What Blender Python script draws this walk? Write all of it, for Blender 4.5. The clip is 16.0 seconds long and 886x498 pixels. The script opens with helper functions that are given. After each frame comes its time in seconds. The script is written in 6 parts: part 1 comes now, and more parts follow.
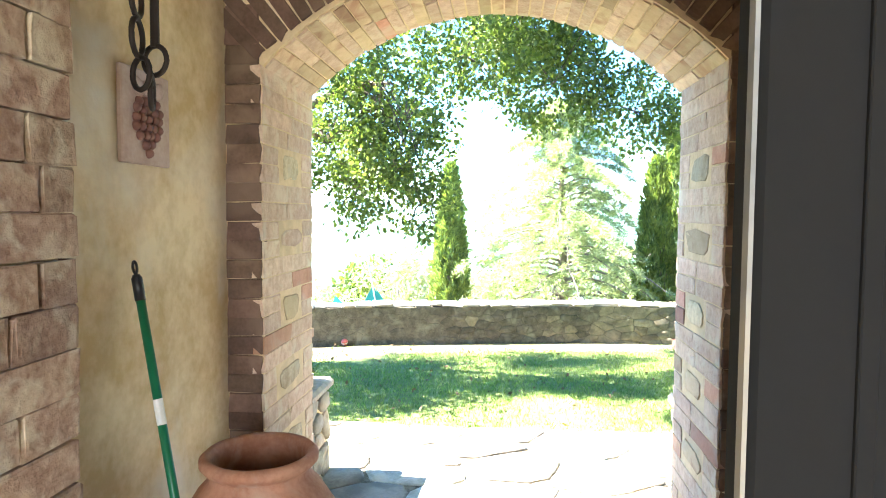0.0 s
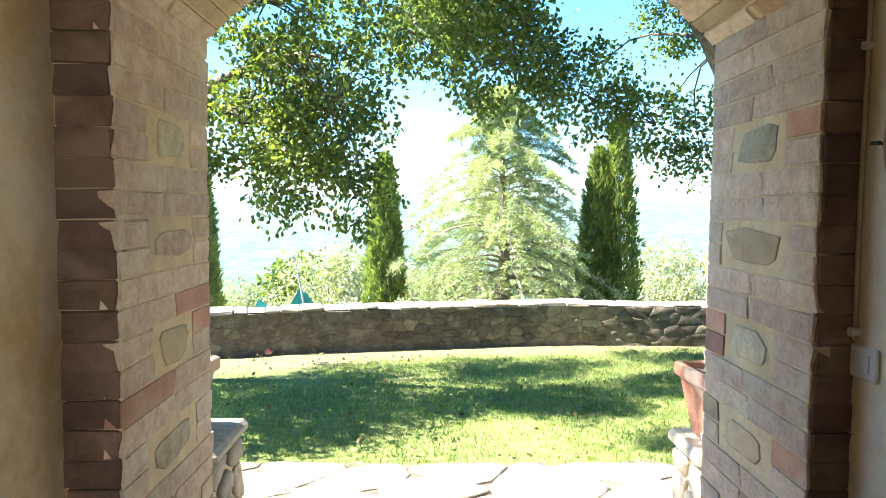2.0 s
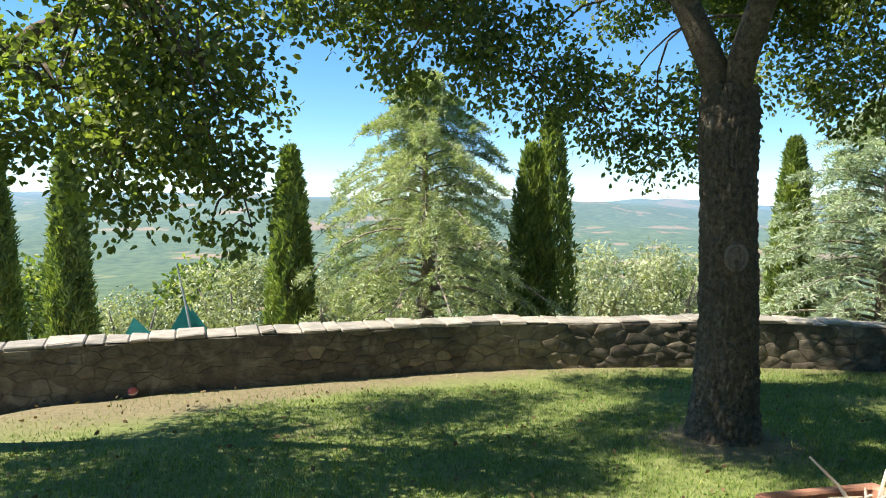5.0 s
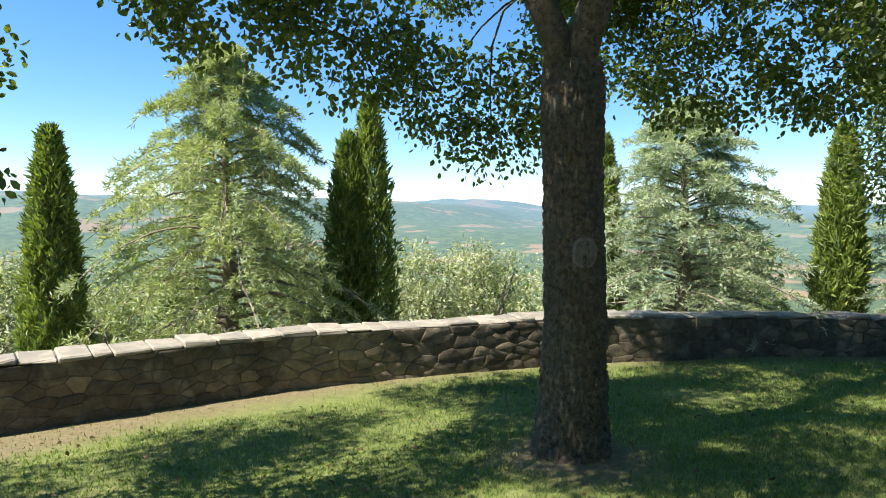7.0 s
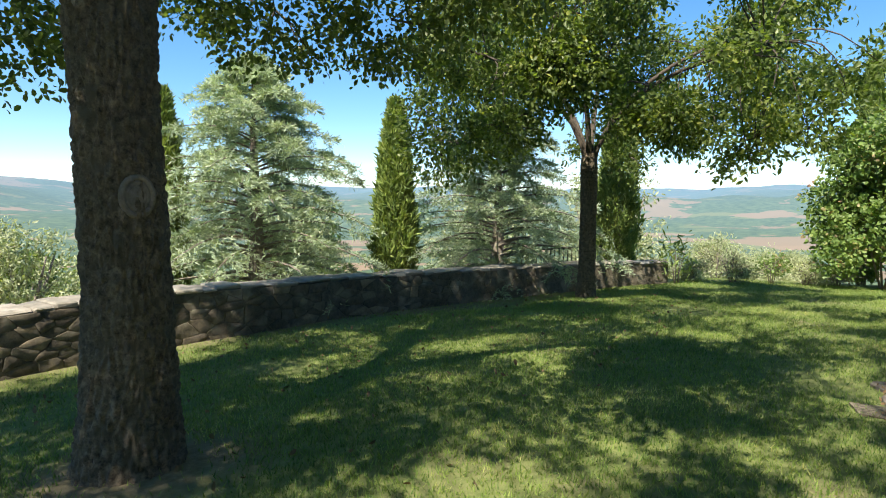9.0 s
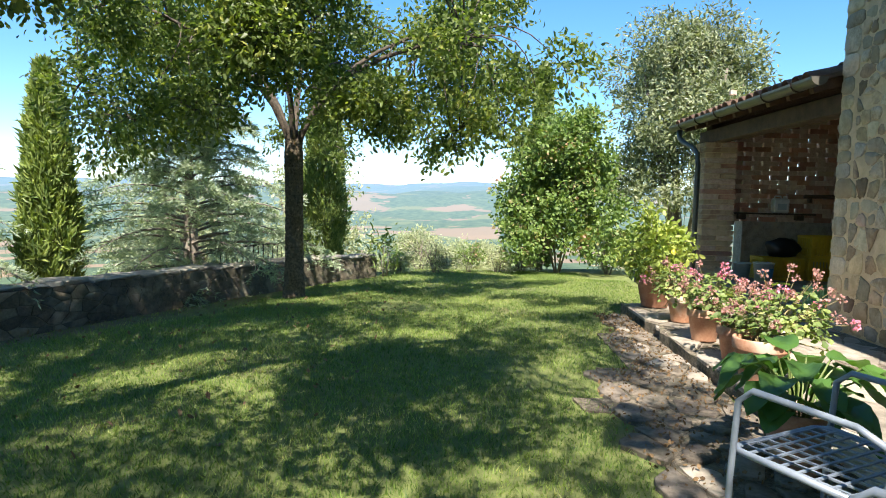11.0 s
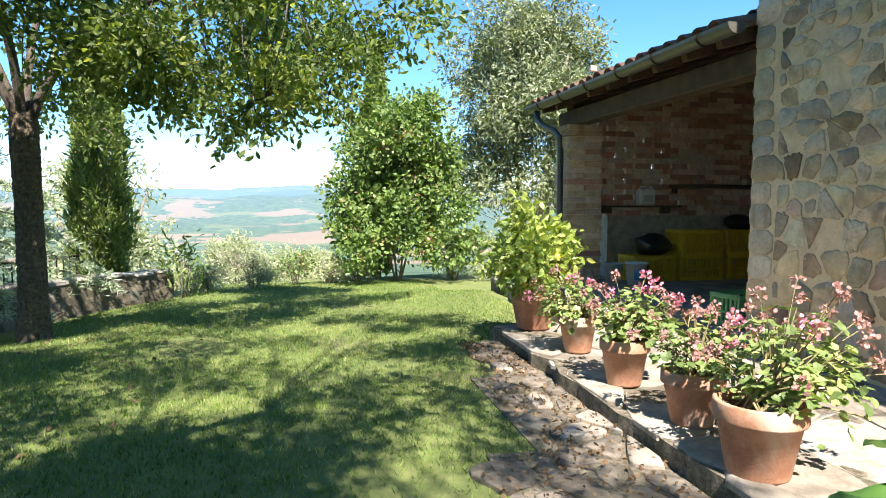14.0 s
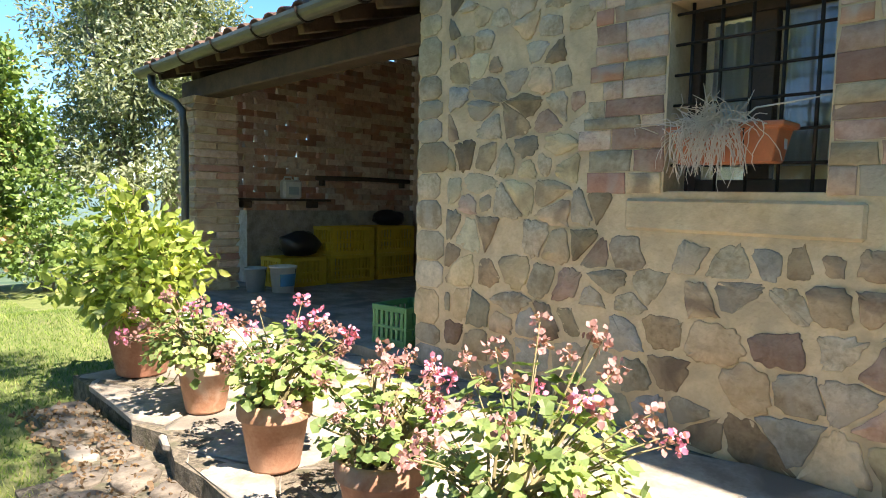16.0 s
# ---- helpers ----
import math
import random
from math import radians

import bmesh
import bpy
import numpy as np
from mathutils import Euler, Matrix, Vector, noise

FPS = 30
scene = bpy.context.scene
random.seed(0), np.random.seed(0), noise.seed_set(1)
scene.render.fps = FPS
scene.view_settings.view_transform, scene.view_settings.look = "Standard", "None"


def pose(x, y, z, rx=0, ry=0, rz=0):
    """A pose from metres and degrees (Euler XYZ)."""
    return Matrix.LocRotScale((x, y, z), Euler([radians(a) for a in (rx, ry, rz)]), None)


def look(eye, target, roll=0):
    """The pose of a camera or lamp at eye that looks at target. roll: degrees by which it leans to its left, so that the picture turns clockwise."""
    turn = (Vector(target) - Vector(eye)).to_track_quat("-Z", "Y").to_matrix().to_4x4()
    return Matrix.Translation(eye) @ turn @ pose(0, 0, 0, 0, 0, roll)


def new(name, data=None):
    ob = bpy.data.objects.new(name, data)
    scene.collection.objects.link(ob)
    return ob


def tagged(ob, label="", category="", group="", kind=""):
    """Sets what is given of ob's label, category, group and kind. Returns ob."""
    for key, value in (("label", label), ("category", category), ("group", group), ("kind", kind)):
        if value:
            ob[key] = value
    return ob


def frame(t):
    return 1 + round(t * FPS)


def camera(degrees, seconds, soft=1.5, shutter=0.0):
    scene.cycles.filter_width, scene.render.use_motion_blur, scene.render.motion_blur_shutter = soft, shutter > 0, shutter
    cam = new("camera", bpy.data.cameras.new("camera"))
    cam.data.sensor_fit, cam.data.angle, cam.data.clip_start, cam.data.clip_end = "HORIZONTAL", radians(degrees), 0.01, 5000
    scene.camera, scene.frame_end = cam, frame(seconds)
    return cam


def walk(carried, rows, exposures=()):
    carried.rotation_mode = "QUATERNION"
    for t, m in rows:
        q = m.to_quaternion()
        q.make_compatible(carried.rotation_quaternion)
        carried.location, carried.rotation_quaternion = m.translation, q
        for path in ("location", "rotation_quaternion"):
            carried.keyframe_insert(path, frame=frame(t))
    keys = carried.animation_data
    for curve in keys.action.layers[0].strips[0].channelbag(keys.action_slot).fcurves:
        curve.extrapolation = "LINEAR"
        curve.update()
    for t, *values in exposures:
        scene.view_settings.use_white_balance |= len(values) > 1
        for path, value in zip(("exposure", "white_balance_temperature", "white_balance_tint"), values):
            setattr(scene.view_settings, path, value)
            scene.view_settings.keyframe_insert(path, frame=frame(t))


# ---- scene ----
cam = camera(69.1, 16.0, soft=1.0)
PATH = [
    (0, (0.085, -0.006, 1.506), (-0.109, 1.982, 1.395), 0.4),
    (0.5, (-0.011, 0.196, 1.509), (0.076, 2.191, 1.389), 0.9),
    (1, (-0.033, 0.412, 1.516), (0.048, 2.407, 1.384), 0.2),
    (1.5, (-0.032, 0.595, 1.523), (-0.035, 2.591, 1.395), 0.3),
    (2, (-0.071, 0.81, 1.504), (-0.048, 2.806, 1.376), 0.4),
    (2.5, (-0.109, 1.028, 1.515), (-0.043, 3.023, 1.388), 0.4),
    (3, (-0.1, 1.277, 1.535), (0.019, 3.269, 1.404), 0.5),
    (5.5, (0.069, 2.5, 1.523), (0.441, 4.462, 1.404), 0.6),
    (6, (0.135, 2.755, 1.518), (0.648, 4.684, 1.399), 0.6),
    (6.5, (0.196, 2.958, 1.47), (0.848, 4.845, 1.354), 0.6),
    (7, (0.207, 3.161, 1.458), (1.029, 4.98, 1.339), 0.6),
    (7.5, (0.308, 3.348, 1.34), (1.368, 5.039, 1.215), 0.4),
    (8, (0.414, 3.515, 1.248), (1.737, 5.009, 1.11), 0.5),
    (8.5, (0.57, 3.697, 1.201), (2.149, 4.916, 1.052), 0.6),
    (9, (0.751, 3.831, 1.208), (2.504, 4.779, 1.047), 0.8),
    (9.5, (0.917, 3.98, 1.247), (2.787, 4.667, 1.071), 0.8),
    (10, (1.132, 4.075, 1.224), (3.079, 4.496, 1.047), 1.2),
    (12.5, (2.582, 4.112, 1.102), (4.575, 4.028, 0.954), 0.3),
    (13, (2.948, 4.054, 1.1), (4.938, 3.918, 0.953), 0.2),
    (13.5, (3.304, 4.012, 1.09), (5.286, 3.787, 0.944), 0.1),
    (14, (3.671, 3.951, 1.063), (5.621, 3.533, 0.915), 0.2),
    (14.5, (4.001, 3.882, 1.065), (5.878, 3.208, 0.913), 0.2),
    (15, (4.312, 3.787, 1.069), (6.07, 2.846, 0.913), 0.6),
    (15.5, (4.602, 3.572, 1.056), (6.232, 2.424, 0.899), 1.0),
    (16, (4.844, 3.35, 1.063), (6.295, 1.983, 0.905), 1.2),
]
EXPOSURE = [(0.0, 3.9, 6200, 13), (0.5, 3.55, 6250, 13), (1.0, 3.25, 6300, 13), (1.5, 3.1, 6400, 13), (2.0, 2.85, 6450, 14), (2.5, 2.65, 6550, 14), (3.0, 2.5, 6600, 14), (4.3, 1.75, 6750, 12),
            (5.5, 1.3, 6850, 11), (7.0, 1.3, 6850, 11), (9.0, 1.2, 6950, 10), (10.0, 1.35, 6850, 11), (12.5, 1.65, 6600, 15), (14.0, 1.75, 6550, 15), (15.0, 1.85, 6650, 17), (16.0, 2.0, 6950, 18)]
walk(cam, [(t, look(eye, target, roll)) for t, eye, target, roll in PATH], EXPOSURE)

# ---- light ----
SUN_EL, SUN_DIR = 52.0, Vector((-1.0, 0.0, 0))
world = bpy.data.worlds.new("sky")
scene.world = world
world.use_nodes = True
wn = world.node_tree.nodes
sky = wn.new("ShaderNodeTexSky")
sky.sky_type, sky.sun_disc = "NISHITA", False
sky.sun_elevation = radians(SUN_EL)
sky.sun_rotation = math.atan2(SUN_DIR.x, SUN_DIR.y)
sky.air_density, sky.dust_density, sky.ozone_density = 0.85, 0.0, 3.0
sky.altitude = 2000
wn["Background"].inputs["Strength"].default_value = 0.15
even = wn.new("ShaderNodeGamma")
even.inputs["Gamma"].default_value = 0.78
rich = wn.new("ShaderNodeHueSaturation")
rich.inputs["Saturation"].default_value = 1.4
world.node_tree.links.new(sky.outputs[0], even.inputs["Color"])
world.node_tree.links.new(even.outputs[0], rich.inputs["Color"])
world.node_tree.links.new(rich.outputs[0], wn["Background"].inputs["Color"])
sun = new("sun", bpy.data.lights.new("sun", "SUN"))
sun.data.energy, sun.data.angle, sun.data.color = 5.0, radians(0.6), (1.0, 0.95, 0.86)
to_sun = SUN_DIR.normalized() * math.cos(radians(SUN_EL)) + Vector((0, 0, math.sin(radians(SUN_EL))))
sun.matrix_world = look(to_sun * 50, (0, 0, 0))

# ---- materials ----


def mat(name, c1, c2, scale=6.0, rough=0.85, bump=0.3, fine=60.0, stain=None, vary=0.12, metal=0.0, detail=6.0, band=0.18):
    """Two-scale noise between two colours, optional stain colour, slight change from piece to piece, bump."""
    m = bpy.data.materials.new(name)
    m.use_nodes = True
    nt = m.node_tree
    n, l = nt.nodes, nt.links
    b = n["Principled BSDF"]
    geo = n.new("ShaderNodeNewGeometry")
    info = n.new("ShaderNodeObjectInfo")
    big = n.new("ShaderNodeTexNoise")
    big.inputs["Scale"].default_value, big.inputs["Detail"].default_value, big.inputs["Roughness"].default_value = scale, detail, 0.65
    small = n.new("ShaderNodeTexNoise")
    small.inputs["Scale"].default_value, small.inputs["Detail"].default_value = fine, 4.0
    l.new(geo.outputs["Position"], big.inputs["Vector"])
    l.new(geo.outputs["Position"], small.inputs["Vector"])
    ramp = n.new("ShaderNodeValToRGB")
    ramp.color_ramp.elements[0].position, ramp.color_ramp.elements[1].position = 0.5 - band, 0.5 + band
    ramp.color_ramp.elements[0].color, ramp.color_ramp.elements[1].color = (*c1, 1), (*c2, 1)
    add = n.new("ShaderNodeMath")
    add.operation = "MULTIPLY_ADD"
    add.inputs[1].default_value, add.inputs[2].default_value = 0.3, -0.15
    l.new(small.outputs[0], add.inputs[0])
    mix = n.new("ShaderNodeMath")
    mix.operation = "ADD"
    l.new(big.outputs[0], mix.inputs[0])
    l.new(add.outputs[0], mix.inputs[1])
    l.new(mix.outputs[0], ramp.inputs[0])
    col = ramp.outputs[0]
    if stain:
        sn = n.new("ShaderNodeTexNoise")
        sn.inputs["Scale"].default_value, sn.inputs["Detail"].default_value = scale * 0.45, 8.0
        sn.inputs["Distortion"].default_value = 0.6
        l.new(geo.outputs["Position"], sn.inputs["Vector"])
        sr = n.new("ShaderNodeValToRGB")
        sr.color_ramp.elements[0].position, sr.color_ramp.elements[1].position = 0.52, 0.66
        l.new(sn.outputs[0], sr.inputs[0])
        mx = n.new("ShaderNodeMix")
        mx.data_type = "RGBA"
        l.new(sr.outputs[0], mx.inputs[0])
        l.new(col, mx.inputs[6])
        mx.inputs[7].default_value = (*stain, 1)
        col = mx.outputs[2]
    if vary:
        hsv = n.new("ShaderNodeHueSaturation")
        mr = n.new("ShaderNodeMapRange")
        mr.inputs[3].default_value, mr.inputs[4].default_value = 1 - vary * 2, 1 + vary * 2
        l.new(info.outputs["Random"], mr.inputs[0])
        l.new(mr.outputs[0], hsv.inputs["Value"])
        hue = n.new("ShaderNodeMapRange")
        hue.inputs[3].default_value, hue.inputs[4].default_value = 0.5 - vary * 0.06, 0.5 + vary * 0.06
        odd = n.new("ShaderNodeMath")
        odd.operation = "FRACT"
        tim = n.new("ShaderNodeMath")
        tim.operation = "MULTIPLY"
        tim.inputs[1].default_value = 7.31
        l.new(info.outputs["Random"], tim.inputs[0])
        l.new(tim.outputs[0], odd.inputs[0])
        l.new(odd.outputs[0], hue.inputs[0])
        l.new(hue.outputs[0], hsv.inputs["Hue"])
        l.new(col, hsv.inputs["Color"])
        col = hsv.outputs[0]
    l.new(col, b.inputs["Base Color"])
    b.inputs["Roughness"].default_value, b.inputs["Metallic"].default_value = rough, metal
    if bump:
        bm_ = n.new("ShaderNodeBump")
        bm_.inputs["Strength"].default_value, bm_.inputs["Distance"].default_value = bump, 0.012
        l.new(mix.outputs[0], bm_.inputs["Height"])
        l.new(bm_.outputs[0], b.inputs["Normal"])
    return m


def leaf_mat(name, c1, c2, c3=None, through_light=0.35, rough=0.5, clump=1.6):
    """Foliage: each leaf its own tint, larger patches lighter and darker, part of the light passes through."""
    m = bpy.data.materials.new(name)
    m.use_nodes = True
    nt = m.node_tree
    n, l = nt.nodes, nt.links
    b = n["Principled BSDF"]
    geo = n.new("ShaderNodeNewGeometry")
    noi = n.new("ShaderNodeTexNoise")
    noi.inputs["Scale"].default_value, noi.inputs["Detail"].default_value = clump, 3.0
    l.new(geo.outputs["Position"], noi.inputs["Vector"])
    add = n.new("ShaderNodeMath")
    add.operation = "MULTIPLY_ADD"
    add.inputs[1].default_value = 0.55
    l.new(geo.outputs["Random Per Island"], add.inputs[0])
    sub = n.new("ShaderNodeMath")
    sub.operation = "SUBTRACT"
    sub.inputs[1].default_value = 0.27
    l.new(noi.outputs[0], sub.inputs[0])
    l.new(sub.outputs[0], add.inputs[2])
    ramp = n.new("ShaderNodeValToRGB")
    e = ramp.color_ramp.elements
    e[0].position, e[1].position = 0.2, 0.75
    e[0].color, e[1].color = (*c1, 1), (*c2, 1)
    if c3:
        x = e.new(0.92)
        x.color = (*c3, 1)
    l.new(add.outputs[0], ramp.inputs[0])
    l.new(ramp.outputs[0], b.inputs["Base Color"])
    b.inputs["Roughness"].default_value = rough
    tr = n.new("ShaderNodeBsdfTranslucent")
    gain = n.new("ShaderNodeMix")
    gain.data_type, gain.blend_type = "RGBA", "MULTIPLY"
    gain.inputs[0].default_value = 1.0
    gain.inputs[7].default_value = (1.5, 1.6, 0.6, 1)
    l.new(ramp.outputs[0], gain.inputs[6])
    l.new(gain.outputs[2], tr.inputs["Color"])
    ms = n.new("ShaderNodeMixShader")
    ms.inputs[0].default_value = through_light
    l.new(b.outputs[0], ms.inputs[1])
    l.new(tr.outputs[0], ms.inputs[2])
    l.new(ms.outputs[0], n["Material Output"].inputs["Surface"])
    return m


def ground_mat():
    """Lawn, dry slope, woods and fields by place on one sheet, haze mixed into the far colours."""
    m = bpy.data.materials.new("ground")
    m.use_nodes = True
    nt = m.node_tree
    n, l = nt.nodes, nt.links
    b = n["Principled BSDF"]
    b.inputs["Roughness"].default_value = 0.95
    b.inputs["Specular IOR Level"].default_value = 0.1
    geo = n.new("ShaderNodeNewGeometry")

    def noise_ramp(scale, lo, hi, ca, cb, det=6.0):
        t = n.new("ShaderNodeTexNoise")
        t.inputs["Scale"].default_value, t.inputs["Detail"].default_value, t.inputs["Roughness"].default_value = scale, det, 0.65
        l.new(geo.outputs["Position"], t.inputs["Vector"])
        r = n.new("ShaderNodeValToRGB")
        r.color_ramp.elements[0].position, r.color_ramp.elements[1].position = lo, hi
        r.color_ramp.elements[0].color, r.color_ramp.elements[1].color = (*ca, 1), (*cb, 1)
        l.new(t.outputs[0], r.inputs[0])
        return r.outputs[0], t.outputs[0]

    def mix(fac, a, c):
        x = n.new("ShaderNodeMix")
        x.data_type = "RGBA"
        l.new(fac, x.inputs[0])
        l.new(a, x.inputs[6])
        l.new(c, x.inputs[7])
        return x.outputs[2]

    lawn, _ = noise_ramp(9.0, 0.3, 0.75, (0.10, 0.135, 0.04), (0.22, 0.24, 0.09), 10)
    bare, _ = noise_ramp(20.0, 0.3, 0.7, (0.13, 0.11, 0.06), (0.23, 0.195, 0.12), 9)
    spots, _ = noise_ramp(0.9, 0.56, 0.72, (0, 0, 0), (0.75, 0.75, 0.75), 7)
    near = mix(spots, lawn, bare)

    def ring(centre, a, b):
        off = n.new("ShaderNodeVectorMath")
        off.operation = "DISTANCE"
        flat = n.new("ShaderNodeVectorMath")
        flat.operation = "MULTIPLY"
        flat.inputs[1].default_value = (1, 1, 0)
        l.new(geo.outputs["Position"], flat.inputs[0])
        l.new(flat.outputs[0], off.inputs[0])
        off.inputs[1].default_value = centre
        _, wob = noise_ramp(3.0, 0, 1, (0, 0, 0), (1, 1, 1), 5)
        add = n.new("ShaderNodeMath")
        add.operation = "MULTIPLY_ADD"
        add.inputs[1].default_value = 0.7
        l.new(wob, add.inputs[0])
        l.new(off.outputs["Value"], add.inputs[2])
        rng_ = n.new("ShaderNodeMapRange")
        rng_.inputs[1].default_value, rng_.inputs[2].default_value = a + 0.35, b + 0.35
        l.new(add.outputs[0], rng_.inputs[0])
        return rng_.outputs[0]

    axes = n.new("ShaderNodeSeparateXYZ")
    l.new(geo.outputs["Position"], axes.inputs[0])
    north = n.new("ShaderNodeMapRange")
    north.inputs[1].default_value, north.inputs[2].default_value = 7.2, 8.4
    l.new(axes.outputs[1], north.inputs[0])
    both = n.new("ShaderNodeMath")
    both.operation = "MULTIPLY"
    l.new(north.outputs[0], both.inputs[0])
    l.new(ring((3.5, 1.2, 0), 8.4, 8.85), both.inputs[1])
    near = mix(both.outputs[0], near, bare)
    near = mix(ring((2.86, 6.75, 0), 0.75, 0.35), near, bare)
    # Woods' green is lifted a little to carry haze as well
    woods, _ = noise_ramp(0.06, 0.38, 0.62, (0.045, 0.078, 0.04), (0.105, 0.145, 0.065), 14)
    vor = n.new("ShaderNodeTexVoronoi")
    vor.inputs["Scale"].default_value = 0.0075
    l.new(geo.outputs["Position"], vor.inputs["Vector"])
    fr = n.new("ShaderNodeValToRGB")
    fr.color_ramp.interpolation = "CONSTANT"
    fe = fr.color_ramp.elements
    fe[0].position, fe[1].position = 0.0, 0.4
    fe[0].color, fe[1].color = (0.25, 0.175, 0.105, 1), (0.15, 0.165, 0.07, 1)
    for p, c in ((0.58, (0.23, 0.165, 0.10, 1)), (0.84, (0.13, 0.155, 0.065, 1))):
        fe.new(p).color = c
    sep = n.new("ShaderNodeSeparateColor")
    l.new(vor.outputs["Color"], sep.inputs[0])
    l.new(sep.outputs[0], fr.inputs[0])
    fmask, _ = noise_ramp(0.0055, 0.565, 0.58, (0, 0, 0), (1, 1, 1), 4)
    far = mix(fmask, woods, fr.outputs[0])
    # Haze painted into the base colour: land mixes towards pale blue with distance
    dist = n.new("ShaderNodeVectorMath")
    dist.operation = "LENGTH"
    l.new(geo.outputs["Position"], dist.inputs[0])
    haze = n.new("ShaderNodeMapRange")
    haze.inputs[1].default_value, haze.inputs[2].default_value, haze.inputs[4].default_value = 120, 3400, 0.85
    l.new(dist.outputs["Value"], haze.inputs[0])
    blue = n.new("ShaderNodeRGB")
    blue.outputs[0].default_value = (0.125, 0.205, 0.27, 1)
    far2 = mix(haze.outputs[0], far, blue.outputs[0])
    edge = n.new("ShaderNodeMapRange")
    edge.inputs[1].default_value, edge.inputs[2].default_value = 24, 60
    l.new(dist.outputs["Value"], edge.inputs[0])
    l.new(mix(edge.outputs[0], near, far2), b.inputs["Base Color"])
    bp = n.new("ShaderNodeBump")
    bp.inputs["Strength"].default_value, bp.inputs["Distance"].default_value = 0.5, 0.03
    _, h = noise_ramp(45.0, 0, 1, (0, 0, 0), (1, 1, 1), 5)
    l.new(h, bp.inputs["Height"])
    l.new(bp.outputs[0], b.inputs["Normal"])
    return m


def plain(name, c, rough=0.5, metal=0.0):
    m = mat(name, tuple(v * 0.9 for v in c), tuple(min(1, v * 1.1) for v in c), 14.0, rough, 0.05, 120.0, None, 0.0, metal)
    return m


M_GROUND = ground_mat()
M_GRASS = leaf_mat("grass_blade", (0.06, 0.12, 0.02), (0.22, 0.30, 0.065), (0.52, 0.47, 0.20), 0.3, 0.6, 1.1)
M_PLASTER = mat("ochre_plaster", (0.53, 0.385, 0.20), (0.74, 0.61, 0.40), 3.0, 0.92, 0.7, 26, (0.70, 0.65, 0.56), 0.0, band=0.13)
M_PLASTER_PALE = mat("pale_plaster", (0.64, 0.55, 0.40), (0.80, 0.73, 0.59), 2.6, 0.92, 0.6, 26, (0.62, 0.50, 0.31), 0.0, band=0.14)
M_MORTAR = mat("lime_mortar", (0.58, 0.44, 0.26), (0.74, 0.59, 0.38), 9, 0.95, 0.9, 45, (0.52, 0.41, 0.26), 0.0)
M_STONE = mat("field_stone", (0.31, 0.245, 0.155), (0.53, 0.45, 0.32), 11, 0.92, 0.9, 55, (0.42, 0.37, 0.28), 0.15, band=0.13)
M_STONE_GREY = mat("grey_stone", (0.29, 0.27, 0.215), (0.48, 0.44, 0.37), 10, 0.92, 0.9, 55, (0.48, 0.42, 0.31), 0.13, band=0.13)
M_HOUSE_TAN = mat("tan_house_stone", (0.45, 0.335, 0.19), (0.60, 0.47, 0.29), 8, 0.92, 1.0, 50, (0.26, 0.19, 0.12), 0.22, band=0.13)
M_HOUSE_GREY = mat("greenish_grey_house_stone", (0.34, 0.295, 0.20), (0.52, 0.455, 0.325), 8, 0.92, 1.0, 50, (0.46, 0.40, 0.28), 0.22, band=0.13)
M_HOUSE_BROWN = mat("dark_brown_house_stone", (0.20, 0.135, 0.075), (0.36, 0.255, 0.15), 9, 0.92, 1.0, 50, (0.20, 0.17, 0.13), 0.22, band=0.13)
M_HOUSE_PINK = mat("reddish_house_stone", (0.34, 0.21, 0.14), (0.48, 0.34, 0.25), 8, 0.92, 1.0, 50, (0.40, 0.33, 0.24), 0.22, band=0.13)
# Wall stone set dark to carry the trees' shade in its colour
M_DARKSTONE = mat("shaded_wall_stone", (0.055, 0.046, 0.034), (0.14, 0.115, 0.08), 9, 0.95, 1.0, 45, (0.19, 0.165, 0.12), 0.13)
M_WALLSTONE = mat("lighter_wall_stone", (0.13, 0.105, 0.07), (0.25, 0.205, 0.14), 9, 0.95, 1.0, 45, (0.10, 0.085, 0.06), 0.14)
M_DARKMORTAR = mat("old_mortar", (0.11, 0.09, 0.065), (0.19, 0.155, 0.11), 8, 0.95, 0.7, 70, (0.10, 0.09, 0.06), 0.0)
M_CAP = mat("wall_cap", (0.20, 0.18, 0.145), (0.35, 0.315, 0.26), 6, 0.9, 0.6, 60, (0.20, 0.19, 0.16), 0.1)
M_BRICK = mat("old_brick", (0.46, 0.32, 0.23), (0.65, 0.50, 0.38), 20, 0.92, 0.9, 70, (0.62, 0.52, 0.40), 0.08)
M_BRICK_RED = mat("red_brick", (0.38, 0.19, 0.125), (0.50, 0.29, 0.20), 14, 0.9, 0.4, 90, (0.45, 0.33, 0.25), 0.14)
M_BRICK_YELLOW = mat("yellow_brick", (0.46, 0.35, 0.21), (0.56, 0.44, 0.29), 14, 0.9, 0.4, 90, (0.36, 0.22, 0.14), 0.12)
# Brown brick deepened with the backlit arch face's shade; the roof tiles share it
M_BRICK_BROWN = mat("shaded_brown_brick", (0.10, 0.06, 0.04), (0.18, 0.11, 0.078), 12, 0.92, 0.4, 80, (0.20, 0.13, 0.09), 0.14)
M_FLAG = mat("flagstone", (0.21, 0.18, 0.14), (0.36, 0.32, 0.26), 5, 0.92, 0.9, 45, (0.16, 0.14, 0.11), 0.08, band=0.14)
M_PATH = mat("worn_path_stone", (0.085, 0.07, 0.052), (0.20, 0.17, 0.13), 8, 0.95, 1.0, 38, (0.09, 0.08, 0.055), 0.1, band=0.12)
M_GRAVEL = mat("gritty_joint", (0.075, 0.062, 0.042), (0.20, 0.168, 0.12), 22, 0.95, 1.0, 80, (0.09, 0.085, 0.05), 0.0, band=0.1)
